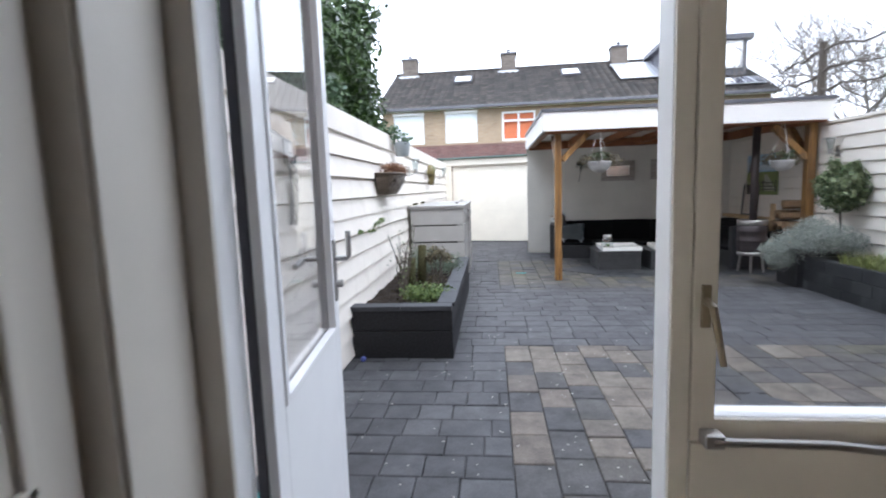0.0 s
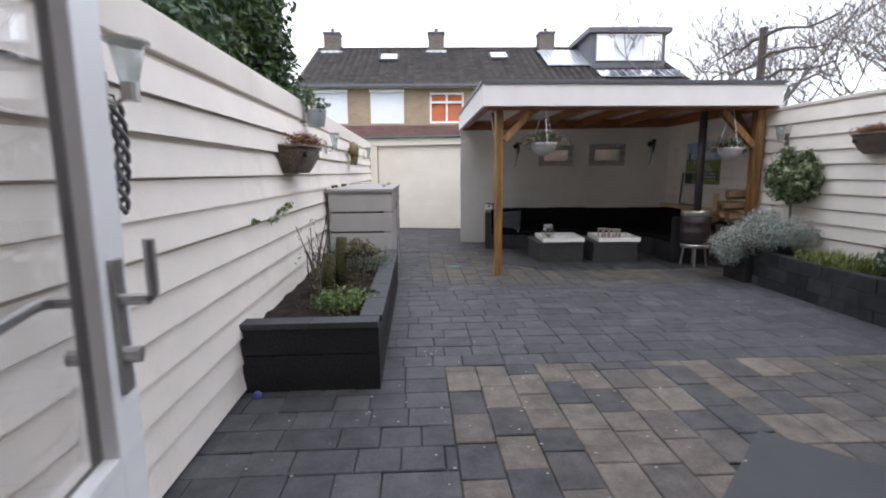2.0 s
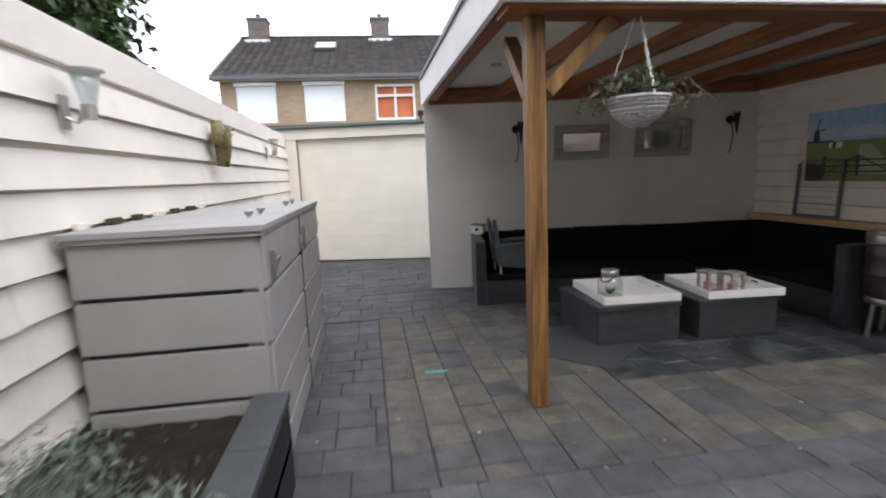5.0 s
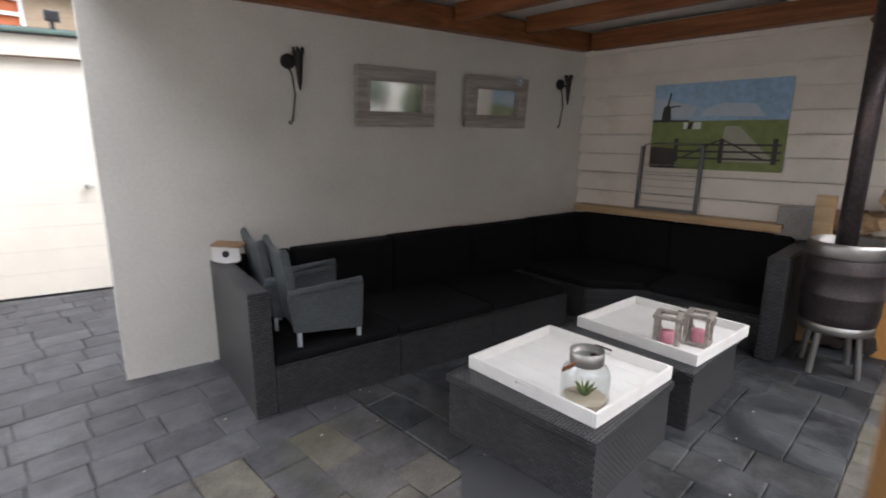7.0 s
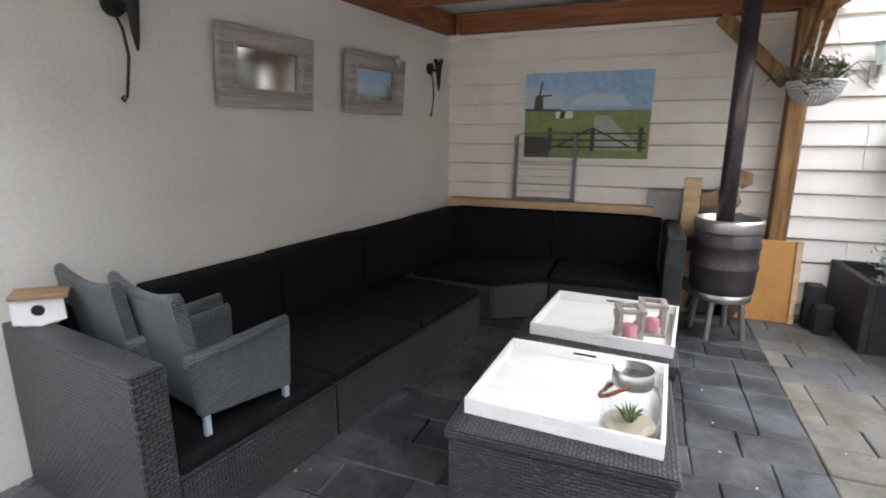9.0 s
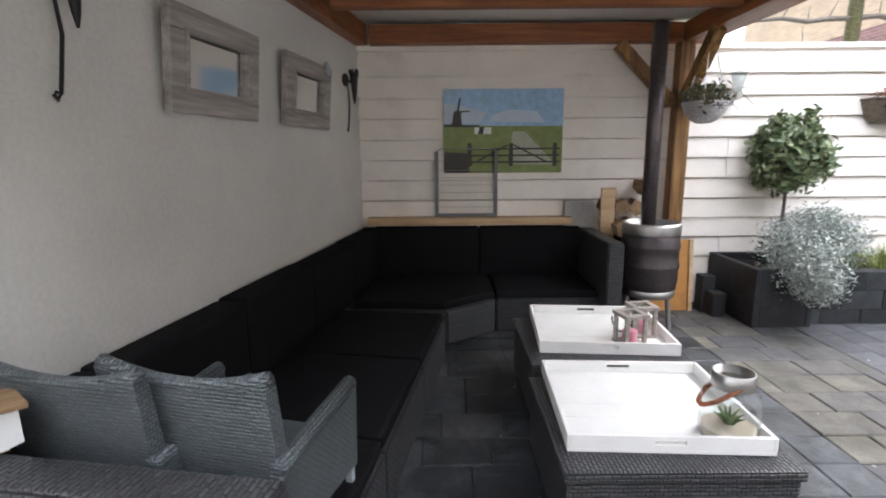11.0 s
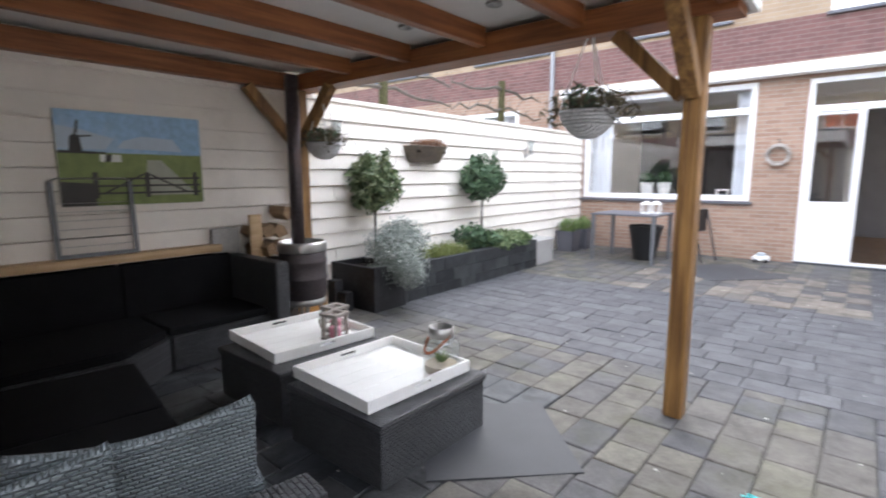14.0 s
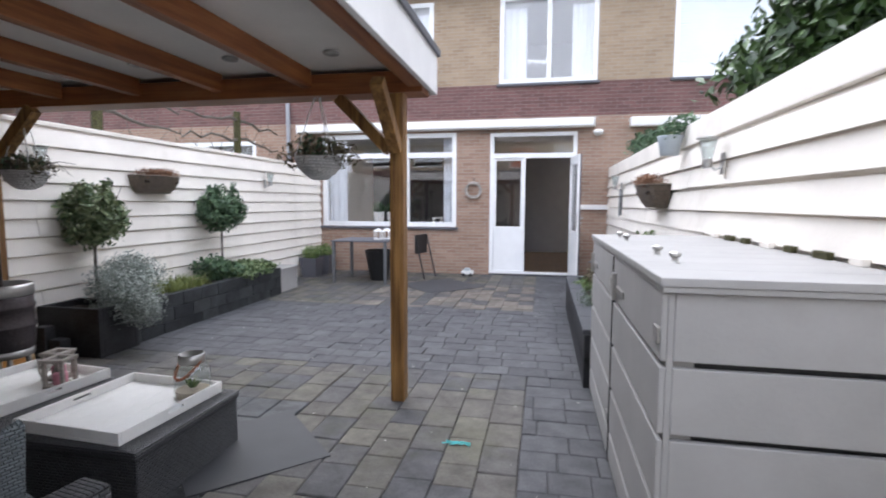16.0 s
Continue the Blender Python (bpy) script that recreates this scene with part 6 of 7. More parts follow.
# ---- hanging baskets, wall baskets, lamps ----
def hanging(x, y, z, r, top, seed, lab, mat):
    t = thing("hanging_basket", (x, y, z), lab, "hanging basket", "hanging baskets")
    bm = bmesh.new()
    lathe(bm, [(0.0, -0.118 * r / 0.16), (0.05, -0.114 * r / 0.16), (r * 0.62, -0.082), (r * 0.88, -0.036), (r, 0.02), (r * 1.03, 0.025), (r * 1.03, 0.04), (r * 0.97, 0.04), (r * 0.95, 0.0)], 28)
    part("basket", bm, mat, t, smooth=True)
    bm = bmesh.new()
    lathe(bm, [(0.0, 0.012), (r * 0.94, 0.004)], 20)
    part("soil", bm, M_soil, t)
    for k in range(3):
        a = radians(30 + 120 * k)
        bm = bmesh.new()
        pts = [Vector((r * math.cos(a) * (1 - s), r * math.sin(a) * (1 - s), 0.035 + (top - z - 0.035) * s)) for s in np.linspace(0, 1, 14)]
        for q, (p0, p1) in enumerate(zip(pts, pts[1:])):
            off = Vector((0.004 * (q % 2), 0.004 * ((q + 1) % 2), 0))
            tube(bm, [p0 - off, p1 + off], 0.0045, 5)
        part("chain", bm, M_white_ceramic, t)
    leaves("foliage", L_dry, [((0, 0, 0.10), (r * 1.1, r * 1.1, 0.10)), ((r, 0, 0.04), (0.16, 0.12, 0.10)), ((-r, 0.05, 0.05), (0.16, 0.12, 0.10))], 420, 0.05, t, seed, 0.35, 0.2)
    leaves("foliage", L_dark, [((0.03, 0, 0.09), (r * 0.9, r * 0.9, 0.09))], 160, 0.05, t, seed + 1, 0.5, 0.2)
    bm = bmesh.new()
    rgh = random.Random(seed)
    for k in range(22):
        a = rgh.uniform(0, 6.28)
        ln = rgh.uniform(0.12, 0.30)
        p0 = Vector((r * 0.6 * math.cos(a), r * 0.6 * math.sin(a), 0.03))
        tube(bm, [p0, p0 + Vector((math.cos(a) * ln * 0.5, math.sin(a) * ln * 0.5, rgh.uniform(0.03, 0.12))), p0 + Vector((math.cos(a) * ln, math.sin(a) * ln, rgh.uniform(-0.08, 0.10)))], 0.003, 4, 0.0015)
    tagged(part("trailing_growth", bm, M_bark, t), kind="stuff")
    return t


hanging(1.735, 6.33, 1.625, 0.165, 2.13, 61, "white woven hanging basket with trailing dry plants", M_whitebasket)
hanging(4.20, 6.37, 1.55, 0.15, 2.13, 71, "white woven hanging basket with grassy plants", M_whitebasket)


def wall_basket(x, y, z, side, seed, lab, big=1.0):
    t = thing("wall_basket", (x, y, z), lab, "basket", "wall baskets")
    s = side
    bm = bmesh.new()
    rings = []
    for z, w, d in ((0.0, 0.19, 0.10), (0.05, 0.225, 0.135), (0.11, 0.248, 0.162), (0.17, 0.262, 0.178), (0.20, 0.265, 0.18)):
        row = [(0.0, -w)]
        for k in range(9):
            a = math.pi * (k / 8 - 0.5)
            row.append((d * (0.62 + 0.38 * math.cos(a)), w * 0.94 * math.sin(a)))
        row.append((0.0, w))
        rings.append([bm.verts.new((s * a, b, z)) for a, b in row])
    bm.faces.new(rings[0])
    for ra, rb2 in zip(rings, rings[1:]):
        for k in range(len(ra) - 1):
            bm.faces.new((ra[k], ra[k + 1], rb2[k + 1], rb2[k]))
        bm.faces.new((ra[-1], ra[0], rb2[0], rb2[-1]))
    pts = [tuple(v.co) for v in rings[-1]]
    part("body", bm, M_basket, t)
    bm = bmesh.new()
    tube(bm, pts, 0.012, 6)
    part("rim", bm, M_basket, t)
    part("soil", B(min(s * 0.01, s * 0.15), max(s * 0.01, s * 0.15), -0.21, 0.21, 0.12, 0.15), M_soil, t)
    leaves("heather", L_heather, [((s * 0.10, -0.12, 0.24), (0.10, 0.13, 0.075)), ((s * 0.10, 0.12, 0.23), (0.10, 0.14, 0.07)), ((s * 0.12, 0.0, 0.25), (0.08, 0.12, 0.06))], 1700, 0.026, t, seed, 0.3, 0.1)
    t.scale = (big, big * 1.08, big * 0.84)
    return t


wall_basket(-0.958, 4.33, 1.31, 1, 81, "brown willow basket with heather hanging on the white fence", 1.28)
wall_basket(4.645, 4.58, 1.45, -1, 82, "brown willow basket with heather hanging on the white fence", 1.12)


def fence_lamp(x, y, z, side, lab="clear glass and steel wall lantern on the white fence"):
    t = thing("wall_lantern", (x, y, z), lab, "lamp", "fence lanterns")
    s = side
    part("plate", B(min(0, s * 0.012), max(0, s * 0.012), -0.03, 0.03, -0.08, 0.06, bev=0.003), M_steel, t)
    bm = bmesh.new()
    tube(bm, [(s * 0.01, 0, -0.03), (s * 0.05, 0, -0.05), (s * 0.09, 0, -0.02)], 0.008, 6)
    part("arm", bm, M_steel, t)
    bm = bmesh.new()
    lathe(bm, [(0.03, 0.0), (0.03, 0.06)], 12, (s * 0.10, 0, -0.04))
    part("holder", bm, M_steel, t)
    bm = bmesh.new()
    lathe(bm, [(0.030, 0.02), (0.056, 0.15), (0.054, 0.15), (0.028, 0.022)], 16, (s * 0.10, 0, 0))
    gl = part("glass", bm, M_jar, t, smooth=True)
    gl.visible_shadow = False
    bm = bmesh.new()
    lathe(bm, [(0.074, 0.152), (0.074, 0.158), (0.0, 0.174)], 16, (s * 0.10, 0, 0))
    part("cap", bm, M_steel, t)
    return t


for y, z in ((1.76, 1.60), (6.05, 1.62), (10.3, 1.66)):
    fence_lamp(-0.955, y, z, 1)
for y, z in ((2.15, 1.66), (5.95, 1.68)):
    fence_lamp(4.645, y, z, -1)
wp = thing("fence_pot", (-0.975, 5.02, 1.86), "pale blue zinc pot with trailing plant hooked on the fence", "pot")
bm = bmesh.new()
lathe(bm, [(0.075, -0.10), (0.10, 0.05), (0.105, 0.06), (0.09, 0.05)], 18, (0.12, 0, 0))
part("pot", bm, M_bluegrey, wp, smooth=True)
part("hook", B(-0.02, 0.02, -0.01, 0.01, 0.05, 0.165), M_steel, wp)
leaves("foliage", L_dark, [((0.12, 0, 0.10), (0.13, 0.17, 0.08)), ((0.0, -0.1, 0.18), (0.16, 0.22, 0.08))], 260, 0.05, wp, 91)
ow = thing("ceramic_wall_planter", (-0.957, 8.06, 1.56), "brown and green ceramic wall planter on the fence", "planter")
bm = bmesh.new()
for a, b, r0, r1 in (((0.05, -0.05, 0.16), (0.05, -0.05, 0.03), 0.03, 0.055), ((0.05, 0.06, 0.14), (0.05, 0.03, 0.02), 0.03, 0.05), ((0.055, 0.0, 0.10), (0.05, 0.0, -0.09), 0.06, 0.035)):
    tube(bm, [a, ((a[0] + b[0]) / 2 + 0.01, (a[1] + b[1]) / 2, (a[2] + b[2]) / 2), b], r0, 12, r1)
part("body", bm, M_terracotta, ow, smooth=True)
leaves("foliage", L_green, [((0.07, 0.0, 0.10), (0.05, 0.07, 0.04))], 60, 0.035, ow, 92)
ow.scale = (1.4, 1.4, 1.4)

# twisted ornament hanging under the first lantern
hn = thing("hanging_ornament", (-0.935, 1.80, 1.55), "dark twisted cord ornament hanging on the white fence", "ornament")
bm = bmesh.new()
for ph in (0.0, 2.1, 4.2):
    tube(bm, [(0.018 * math.cos(ph + k * 0.8), 0.020 * math.sin(ph + k * 0.8) + 0.02 * math.sin(k * 0.25), -0.021 * k) for k in range(19)], 0.009, 6)
part("twist", bm, M_galv, hn, smooth=True)
bm = bmesh.new()
tube(bm, [(-0.05, 0, 0.03), (0.0, 0, 0.035), (0.002, 0, 0.0)], 0.004, 6)
part("hook", bm, M_iron, hn)

# ivy growing between the planks
iv = thing("ivy", (-0.955, 3.6, 1.0), "small ivy shoots growing out between fence planks", "plant")
leaves("leaves", L_green, [((0.015, -0.35, 0.0), (0.02, 0.07, 0.02)), ((0.02, 0.05, -0.02), (0.025, 0.12, 0.03)), ((0.02, 0.30, 0.02), (0.025, 0.15, 0.03)), ((0.02, 0.5, 0.05), (0.025, 0.1, 0.03))], 150, 0.03, iv, 93)
iv2 = thing("ivy", (-1.15, 3.1, 1.75), "ivy hanging over the top of the white fence", "plant")
leaves("leaves", L_dark, [((0.0, -1.0, 0.42), (0.2, 0.5, 0.16)), ((0.0, -0.2, 0.40), (0.2, 0.5, 0.13))], 700, 0.07, iv2, 94)


# ---- plants ----
def topiary(x, y, z, ztop, r, rz, mat, seed, lab, size=0.068, count=2600):
    """Standard tree: thin stem, crown of clumps with an uneven outline and shoots standing out."""
    t = thing("standard_tree", (x, y, z), lab, "tree")
    h = ztop - z
    bm = bmesh.new()
    tube(bm, [(0, 0, -0.05), (0.012, 0.0, 0.25), (0.0, 0.01, h - rz * 0.5)], 0.016, 7, 0.013)
    rgt = random.Random(seed)
    for k in range(12):
        a = k * 0.9
        tube(bm, [(0, 0.01, h - rz * 0.9), (r * 0.8 * math.cos(a), r * 0.8 * math.sin(a), h + rz * rgt.uniform(-0.4, 0.9))], 0.006, 4, 0.002)
    part("trunk", bm, M_bark, t)
    bl = [((0, 0, h), (r * 0.86, r * 0.86, rz * 0.84))] * 2
    for k in range(22):
        a, e = k * 2.4, -0.9 + 1.8 * k / 21
        c = math.sqrt(1 - e * e)
        q = rgt.uniform(0.62, 0.85)
        bl.append(((r * q * c * math.cos(a), r * q * c * math.sin(a), h + rz * q * e), (r * 0.27, r * 0.27, rz * 0.24)))
    for k in range(7):
        a = k * 1.9
        bl.append(((r * 0.45 * math.cos(a), r * 0.45 * math.sin(a), h + rz * rgt.uniform(0.75, 0.98)), (r * 0.12, r * 0.12, rz * 0.22)))
    leaves("crown", mat, bl, count, size, t, seed, 0.42, 0.25)
    return t


topiary(4.45, 5.54, 0.35, 1.20, 0.31, 0.34, L_bay, 101, "small standard bay tree with loose open crown", 0.07, 3000)
topiary(4.36, 3.70, 0.32, 1.25, 0.35, 0.32, L_dark, 102, "small standard tree with dense dark round crown", 0.055, 3800)
sl = thing("silver_shrub", (4.12, 5.52, 0.36), "bushy silver-grey lavender cotton shrub spilling over the planter", "shrub")
bls = []
for k, (u, h, r) in enumerate(((-0.36, 0.06, 0.19), (-0.24, 0.14, 0.23), (-0.08, 0.22, 0.26), (0.10, 0.26, 0.25), (0.27, 0.24, 0.22), (0.40, 0.18, 0.17), (-0.30, -0.04, 0.17), (0.0, 0.36, 0.18), (-0.16, 0.02, 0.22))):
    bls.append(((0.7 * u + 0.07 * (k % 3 - 1), -0.7 * u + 0.07 * (k % 3 - 1), h), (r, r, r * 0.85)))
leaves("foliage", L_silver, bls, 15000, 0.034, sl, 103, 0.30, 0.3)
rgx = random.Random(9)
for k in range(14):
    a, b = rgx.uniform(0, 6.28), rgx.uniform(0.15, 0.34)
    bm = bmesh.new()
    tube(bm, [(0, 0, -0.05), (b * 0.5 * math.cos(a), b * 0.5 * math.sin(a), 0.1), (b * math.cos(a), b * math.sin(a), rgx.uniform(0.0, 0.3))], 0.004, 4, 0.002)
    part("stem", bm, M_bark, sl)
gc = thing("ground_cover", (4.36, 3.45, 0.34), "low leafy ground cover plants in the raised bed", "plant")
leaves("foliage", L_ivy, [((0, 0, 0.10), (0.26, 0.55, 0.10)), ((0.0, -0.45, 0.08), (0.24, 0.32, 0.09)), ((-0.2, -0.3, 0.05), (0.14, 0.4, 0.09)), ((-0.24, 0.1, 0.03), (0.1, 0.3, 0.07))], 3000, 0.052, gc, 104, 0.6)
leaves("foliage", L_dark, [((0.0, 0.50, 0.17), (0.22, 0.26, 0.16)), ((-0.1, 0.3, 0.12), (0.2, 0.2, 0.12))], 900, 0.058, gc, 105, 0.6)
gr = thing("grass_tuft", (4.3, 4.65, 0.33), "tuft of yellow-green ornamental grass in the raised bed", "grass")
blades("grass_clump", L_grassy, [(-0.2, 0.25, -0.35, 0.35, -0.02)], 900, 0.17, 0.008, gr, 106, 0.8)
# planting in the bed along the other fence
rs = thing("rose_bush", (-0.68, 3.85, 0.32), "bare winter rose bush with thin upright stems", "shrub")
rgx = random.Random(12)
for k in range(12):
    bm = bmesh.new()
    a = rgx.uniform(0, 6.28)
    h = rgx.uniform(0.35, 0.72)
    p = Vector((rgx.uniform(-0.06, 0.06), rgx.uniform(-0.06, 0.06), 0))
    mid = p + Vector((0.07 * math.cos(a), 0.07 * math.sin(a), h * 0.55))
    end = mid + Vector((0.09 * math.cos(a + 0.5), 0.09 * math.sin(a + 0.5), h * 0.45))
    tube(bm, [p, mid, end], 0.008, 5, 0.003)
    tube(bm, [mid, mid + Vector((0.08 * math.cos(a + 2), 0.08 * math.sin(a + 2), 0.12))], 0.004, 4, 0.002)
    part("stem", bm, M_bark, rs)
leaves("buds", L_green, [((0, 0, 0.35), (0.18, 0.18, 0.3))], 90, 0.025, rs, 107)
for x, y, h, lean in ((-0.56, 4.25, 0.46, -4), (-0.66, 4.12, 0.34, 6)):
    lo = thing("log", (x, y, 0.30), "mossy upright log standing in the bed", "log", "upright logs", rz=lean)
    bm = bmesh.new()
    tube(bm, [(0, 0, 0), (0.005, 0.01, h * 0.5), (0.02, -0.01, h)], 0.05, 12, 0.045)
    part("trunk", bm, M_moss, lo, smooth=True)
lv = thing("lavender", (-0.45, 4.75, 0.33), "grey-green lavender clumps in the raised bed", "shrub")
leaves("foliage", leaf_mat("lavender_leaves", (0.08, 0.11, 0.08), (0.22, 0.27, 0.2), 0.7), [((-0.15, 0.0, 0.18), (0.2, 0.25, 0.16)), ((0.12, 0.12, 0.13), (0.2, 0.25, 0.13)), ((-0.2, 0.4, 0.15), (0.2, 0.25, 0.15))], 2600, 0.045, lv, 108, 0.2, 0.1)
hy = thing("hydrangea", (-0.40, 4.30, 0.33), "dried brown hydrangea heads on bare stems", "shrub")
tagged(leaves("flower_heads", L_dry, [((0, 0, 0.34), (0.13, 0.13, 0.08)), ((0.08, 0.1, 0.27), (0.09, 0.09, 0.07)), ((-0.08, -0.02, 0.28), (0.09, 0.09, 0.07))], 700, 0.03, hy, 109, 0.6, 0.1), kind="stuff")
for k in range(7):
    a = k * 0.9
    bm = bmesh.new()
    tube(bm, [(0.03 * math.cos(a), 0.03 * math.sin(a), 0), (0.06 * math.cos(a), 0.06 * math.sin(a), 0.18), (0.1 * math.cos(a), 0.1 * math.sin(a), 0.32)], 0.005, 4)
    part("stem", bm, M_bark, hy)
hb = thing("low_shrub", (-0.42, 3.45, 0.33), "low yellow-green leafy shrub at the front of the bed", "shrub")
leaves("foliage", L_green, [((0, 0, 0.07), (0.2, 0.22, 0.09)), ((0.12, 0.12, 0.06), (0.14, 0.16, 0.08)), ((-0.1, 0.12, 0.06), (0.16, 0.16, 0.1))], 1300, 0.03, hb, 110, 0.5, 0.2)
dbr = tagged(leaves("leaf_litter", L_dry, [((-0.5, 4.3, 0.345), (0.36, 1.3, 0.012))], 500, 0.03, None, 111, 0.6, 0.0), "dry leaf litter lying on the bed soil", "leaves", kind="stuff")
# square dark planters with box by the house
for k, (x, y) in enumerate(((4.42, 0.98), (4.40, 0.46))):
    t = thing("planter", (x, y, G), "square anthracite planter with clipped green box plant", "planter", "box planters")
    bm = bmesh.new()
    lathe(bm, [(0.19, 0.0), (0.235, 0.36), (0.215, 0.36), (0.21, 0.32)], 4)
    bmesh.ops.rotate(bm, cent=(0, 0, 0), matrix=Matrix.Rotation(radians(45), 3, "Z"), verts=bm.verts[:])
    part("pot", bm, M_darkgrey, t)
    part("soil", B(-0.13, 0.13, -0.13, 0.13, 0.26, 0.31), M_soil, t)
    leaves("foliage", L_green, [((0, 0, 0.44), (0.17, 0.17, 0.14))], 900, 0.035, t, 112 + k, 0.6, 0.4)

# ---- garden table by the window, toys and small things ----
gt = thing("garden_table", (3.24, 1.20, G), "anthracite metal garden table by the window", "table")
part("top", B(-0.5, 0.5, -0.45, 0.45, 0.715, 0.74, bev=0.004), M_darkgrey, gt)
for sx in (-0.46, 0.46):
    for sy in (-0.41, 0.41):
        part("leg", B(sx - 0.025, sx + 0.025, sy - 0.025, sy + 0.025, 0, 0.714, bev=0.003), M_galv, gt)
for k, (x, y) in enumerate(((3.02, 1.25), (2.90, 1.14))):
    t = thing("white_lantern", (x, y, 0.7405 + G), "white metal lantern standing on the garden table", "lantern", "table lanterns")
    part("foot", B(-0.06, 0.06, -0.06, 0.06, 0, 0.012), M_white_ceramic, t)
    for sx in (-0.05, 0.05):
        for sy in (-0.05, 0.05):
            part("upright", B(sx - 0.007, sx + 0.007, sy - 0.007, sy + 0.007, 0.0125, 0.14), M_white_ceramic, t)
    bm = bmesh.new()
    lathe(bm, [(0.09, 0.1405), (0.085, 0.15), (0.03, 0.19), (0.0, 0.195)], 4)
    part("roof", bm, M_white_ceramic, t)
bpot = thing("flower_pot", (3.06, 1.08, G), "large black tapered plant pot beside the garden table", "pot")
bm = bmesh.new()
lathe(bm, [(0.16, 0.0), (0.25, 0.50), (0.26, 0.50), (0.26, 0.54), (0.235, 0.54), (0.225, 0.46)], 20)
part("pot", bm, M_black, bpot)
bm = bmesh.new()
lathe(bm, [(0.0, 0.47), (0.225, 0.46)], 20)
part("soil", bm, M_soil, bpot)
fc = thing("folding_chair", (2.36, 0.62, G), "black folding garden chair leaning by the window", "chair", rz=72)
for sx in (-0.2, 0.2):
    bm = bmesh.new()
    tube(bm, [(sx, 0.15, 0), (sx, -0.05, 0.80)], 0.014, 8)
    part("leg", bm, M_black, fc)
part("backrest", B(-0.2, 0.2, -0.06, -0.035, 0.45, 0.80, bev=0.006), M_black, fc)
rbt = thing("toy_vehicle", (1.58, 0.25, G), "small white and grey toy vehicle on the paving", "toy")
part("body", B(-0.11, 0.11, -0.07, 0.07, 0.03, 0.10, bev=0.015), M_white_ceramic, rbt)
part("cabin", B(-0.05, 0.06, -0.05, 0.05, 0.101, 0.15, bev=0.012), M_bluegrey, rbt)
for sx in (-0.07, 0.07):
    for sy in (-0.075, 0.075):
        bm = bmesh.new()
        tube(bm, [(sx, sy - 0.012, 0.03), (sx, sy + 0.012, 0.03)], 0.03, 12)
        part("wheel", bm, M_black, rbt)
tb = thing("toy_tricycle", (-0.72, 1.0, G), "turquoise and red toy tricycle by the house wall", "toy")
bm = bmesh.new()
tube(bm, [(-0.05, -0.2, 0.12), (0, 0, 0.25), (0.02, 0.18, 0.14)], 0.022, 8)
part("frame", bm, M_turq, tb)
for x, y, r in ((0.02, 0.2, 0.11), (-0.14, -0.2, 0.08), (0.06, -0.2, 0.08)):
    bm = bmesh.new()
    tube(bm, [(x - 0.018, y, r), (x + 0.018, y, r)], r, 16)
    part("wheel", bm, M_red if r > 0.1 else M_turq, tb)
bm = bmesh.new()
tube(bm, [(-0.12, 0.14, 0.42), (0.02, 0.14, 0.44), (0.16, 0.14, 0.42)], 0.014, 8)
tube(bm, [(0.02, 0.19, 0.15), (0.02, 0.14, 0.44)], 0.014, 8)
part("handlebar", bm, M_darkgrey, tb)
part("seat", B(-0.07, 0.07, -0.16, 0.0, 0.25, 0.30, bev=0.02), M_red, tb)
# stones by the end planter, cord and crumbs on the paving
for k, (x, y, sz) in enumerate(((4.30, 6.10, 0.2), (4.42, 6.13, 0.2))):
    t = thing("paving_block", (x, y, G), "black stone block standing by the planter", "stone", "spare stones")
    part("block", B(-0.06, 0.06, -0.05, 0.05, 0, 0.30 if k else 0.19, bev=0.008), M_sleeper, t)
tbm = bmesh.new()
lathe(tbm, [(0.0, 0.0), (0.012, 0.003), (0.021, 0.012), (0.024, 0.024), (0.021, 0.036), (0.012, 0.045), (0.0, 0.048)], 16)
single("toy_ball", tbm, plain("blue_rubber", (0.10, 0.13, 0.42), 0.4, 0, 0.3, 40), "small blue ball lying by the black raised bed", "ball", loc=(-0.86, 2.83, G), smooth=True)
cd = thing("cord", (0.63, 6.92, G + 0.006), "tangled turquoise cord lying on the paving", "cord")
bm = bmesh.new()
rgx = random.Random(3)
tube(bm, [(0.06 * math.sin(k * 1.3) + 0.012 * k - 0.08, 0.03 * math.cos(k * 2.1), 0.004 + 0.004 * (k % 2)) for k in range(16)], 0.004, 5)
part("strand", bm, M_turq, cd)
cd.scale = (0.72, 0.72, 1)
vs, fs = [], []
rgx = np.random.default_rng(15)
for k in range(260):
    x, y = (rgx.uniform(-0.9, 3.5), rgx.uniform(0.8, 9.0)) if k % 2 else (rgx.uniform(-0.9, 1.6), rgx.uniform(0.9, 3.6))
    if x < -0.1 and 2.8 < y < 8.0:
        continue
    s, a, z = rgx.uniform(0.003, 0.012), rgx.uniform(0, 6.28), G + 0.008
    i = len(vs)
    vs += [(x + s * math.cos(a + q), y + s * math.sin(a + q) * 0.7, z) for q in (0, 1.8, 3.0, 4.6)] + [(x, y, z + s * 0.4)]
    fs += [(i + q, i + (q + 1) % 4, i + 4) for q in range(4)]
me = bpy.data.meshes.new("crumbs")
me.from_pydata(vs, [], fs)
me.materials.append(plain("pale_crumbs", (0.45, 0.43, 0.40), 0.9))
tagged(new("crumbs", me), "pale crumbs and petals scattered on the paving", "litter", kind="stuff")

# ---- paving stones ----
rgv = random.Random(77)
SLABS = ((1.86, 1.50, 0.76), (1.80, 7.19, 0.50))
solid = [(-1.0, -0.14, 2.93, 5.84), (4.1, 4.8, 2.2, 5.9), (-1.02, -0.22, 5.9, 7.95)]


def in_slab(x, y):
    return any(abs(x - a) + abs(y - b) < h - 0.16 for a, b, h in SLABS)


cells = []


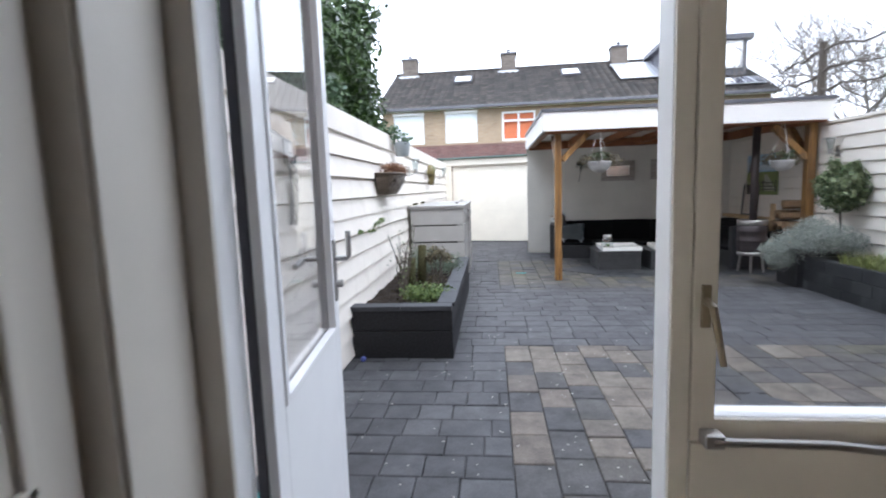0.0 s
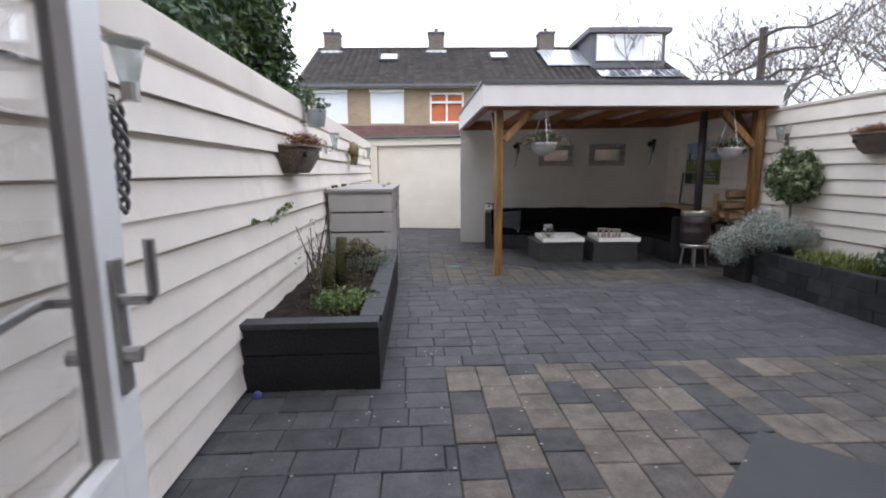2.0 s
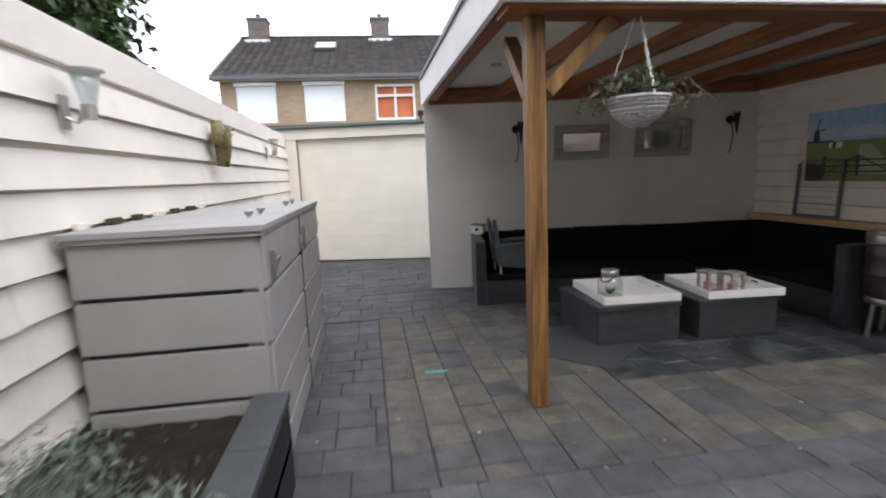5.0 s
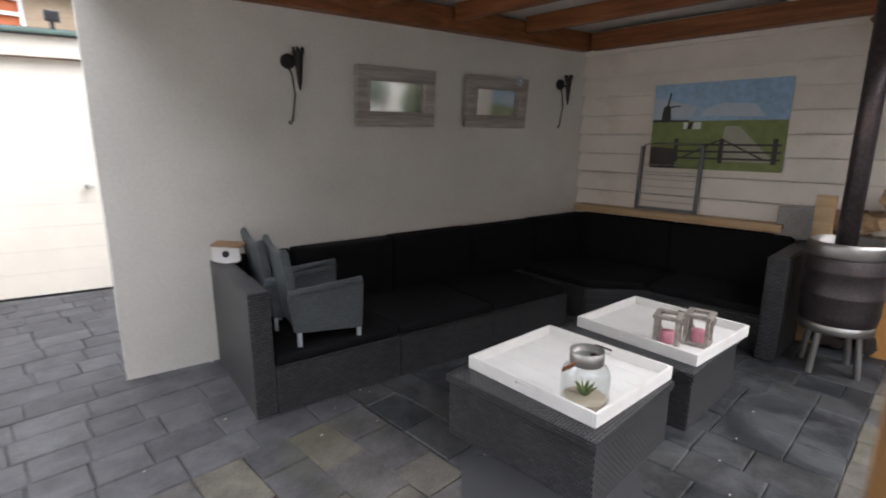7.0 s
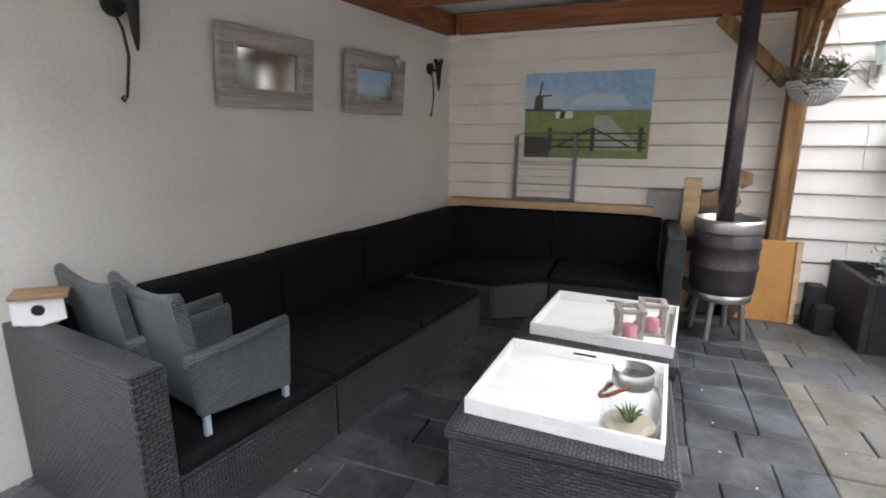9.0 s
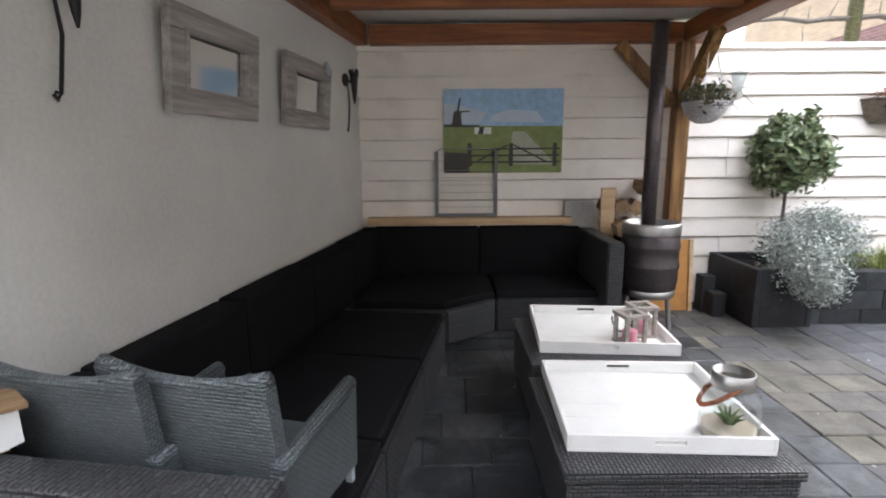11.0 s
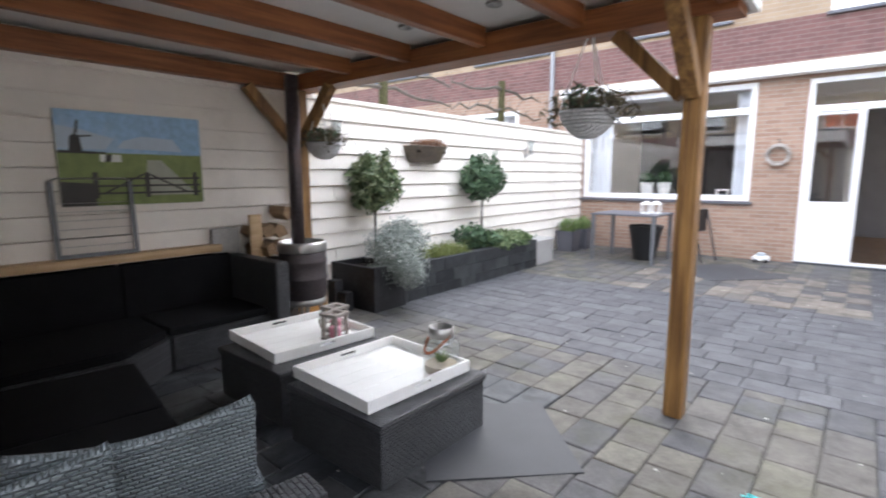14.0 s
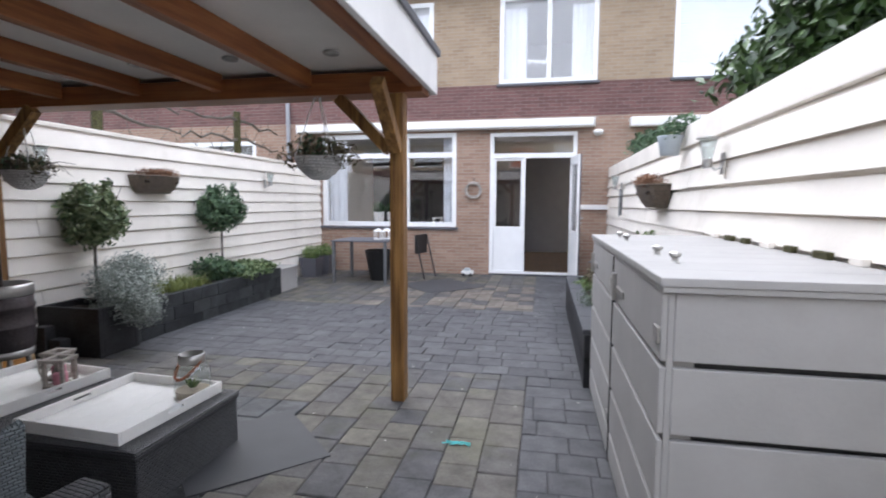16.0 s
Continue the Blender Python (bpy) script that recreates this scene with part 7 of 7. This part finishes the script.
def lay(x0, x1, y0, y1, along, kind, width):
    """Courses of stones, along x or along y, with random lengths and broken joints."""
    if along == "x":
        y = y0
        while y < y1 - 0.03:
            w = min(width, y1 - y)
            x = x0
            first = True
            while x < x1 - 0.02:
                ln = rgv.choice((0.21, 0.30, 0.30, 0.21)) if not first else rgv.choice((0.10, 0.16, 0.21, 0.30))
                first = False
                ln = min(ln, x1 - x)
                if x1 - x - ln < 0.06:
                    ln = x1 - x
                cells.append((x, x + ln, y, y + w, kind))
                x += ln
            y += w
    else:
        x = x0
        while x < x1 - 0.03:
            w = min(width, x1 - x)
            y = y0
            first = True
            while y < y1 - 0.02:
                ln = rgv.choice((0.21, 0.30, 0.30)) if not first else rgv.choice((0.12, 0.2, 0.3))
                first = False
                ln = min(ln, y1 - y)
                if y1 - y - ln < 0.06:
                    ln = y1 - y
                cells.append((x, x + w, y, y + ln, kind))
                y += ln
            x += w


lay(-1.0, 0.29, 0.0, 3.25, "x", "grey", 0.203)
lay(0.29, 4.74, 0.0, 3.25, "y", "mix", 0.2075)
lay(-1.0, 4.74, 3.25, 5.69, "x", "grey", 0.203)
lay(-1.0, 0.29, 5.69, 8.35, "x", "grey", 0.203)
lay(0.29, 1.75, 5.69, 8.35, "y", "mix", 0.2075)
lay(1.75, 4.74, 5.69, 6.52, "y", "mix", 0.2075)
lay(1.75, 4.74, 6.52, 9.3, "y", "slate", 0.2075)
lay(-1.0, 1.75, 8.35, 12.2, "x", "grey", 0.203)
cells = [c for c in cells if not any(s[0] < c[0] and c[1] < s[1] and s[2] < c[2] and c[3] < s[3] for s in solid) and not in_slab((c[0] + c[1]) / 2, (c[2] + c[3]) / 2)]
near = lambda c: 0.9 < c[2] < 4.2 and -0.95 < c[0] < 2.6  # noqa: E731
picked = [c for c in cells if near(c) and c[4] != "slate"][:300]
ids = {id(c) for c in picked}
GAP = 0.0018
paver_me = {}


def paver_shape(lx, ly):
    """A stone with softly broken upper edges: rows of verts and faces."""
    e = 0.0065
    v = [(0, 0, -0.03), (lx, 0, -0.03), (lx, ly, -0.03), (0, ly, -0.03), (0, 0, -0.005), (lx, 0, -0.005), (lx, ly, -0.005), (0, ly, -0.005), (e, e, 0), (lx - e, e, 0), (lx - e, ly - e, 0), (e, ly - e, 0)]
    f = [(0, 1, 5, 4), (1, 2, 6, 5), (2, 3, 7, 6), (3, 0, 4, 7), (4, 5, 9, 8), (5, 6, 10, 9), (6, 7, 11, 10), (7, 4, 8, 11), (8, 9, 10, 11)]
    return v, f


for c in picked:
    lx, ly = round(c[1] - c[0] - 2 * GAP, 3), round(c[3] - c[2] - 2 * GAP, 3)
    key = (lx, ly, c[4])
    if key not in paver_me:
        me = bpy.data.meshes.new("paver")
        v, f = paver_shape(lx, ly)
        me.from_pydata(v, [], f)
        me.materials.append(M_paver_grey if c[4] == "grey" else M_paver_mix)
        paver_me[key] = me
    ob = new("paver", paver_me[key])
    ob.parent = pavement
    ob.location = (c[0] + GAP, c[2] + GAP, G + rgv.uniform(-0.0015, 0.003))
    ob.rotation_euler = (rgv.uniform(-0.008, 0.008), rgv.uniform(-0.008, 0.008), rgv.uniform(-0.012, 0.012))
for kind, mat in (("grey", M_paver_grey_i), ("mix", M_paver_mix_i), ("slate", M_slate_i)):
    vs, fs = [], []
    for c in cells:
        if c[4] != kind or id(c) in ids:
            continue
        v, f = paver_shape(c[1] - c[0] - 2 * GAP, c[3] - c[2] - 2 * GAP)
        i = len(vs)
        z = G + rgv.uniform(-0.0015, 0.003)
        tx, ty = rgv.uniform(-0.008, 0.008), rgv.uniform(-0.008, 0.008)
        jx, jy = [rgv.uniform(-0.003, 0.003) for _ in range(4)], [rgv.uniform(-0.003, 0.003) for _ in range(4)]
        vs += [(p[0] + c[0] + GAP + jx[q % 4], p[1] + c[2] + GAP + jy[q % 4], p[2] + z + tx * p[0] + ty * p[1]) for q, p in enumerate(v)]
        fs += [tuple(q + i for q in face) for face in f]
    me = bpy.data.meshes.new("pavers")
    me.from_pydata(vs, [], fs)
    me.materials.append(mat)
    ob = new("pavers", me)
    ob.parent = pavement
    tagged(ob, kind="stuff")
for a, b, h in SLABS:
    bm = bmesh.new()
    vs = [bm.verts.new((a + dx * h, b + dy * h, G - 0.02)) for dx, dy in ((1, 0), (0, 1), (-1, 0), (0, -1))]
    f = bm.faces.new(vs)
    r = bmesh.ops.extrude_face_region(bm, geom=[f])
    bmesh.ops.translate(bm, verts=[v for v in r["geom"] if isinstance(v, bmesh.types.BMVert)], vec=(0, 0, 0.027))
    part("slab", bm, M_slate, pavement, "large smooth dark grey slab laid diagonally")
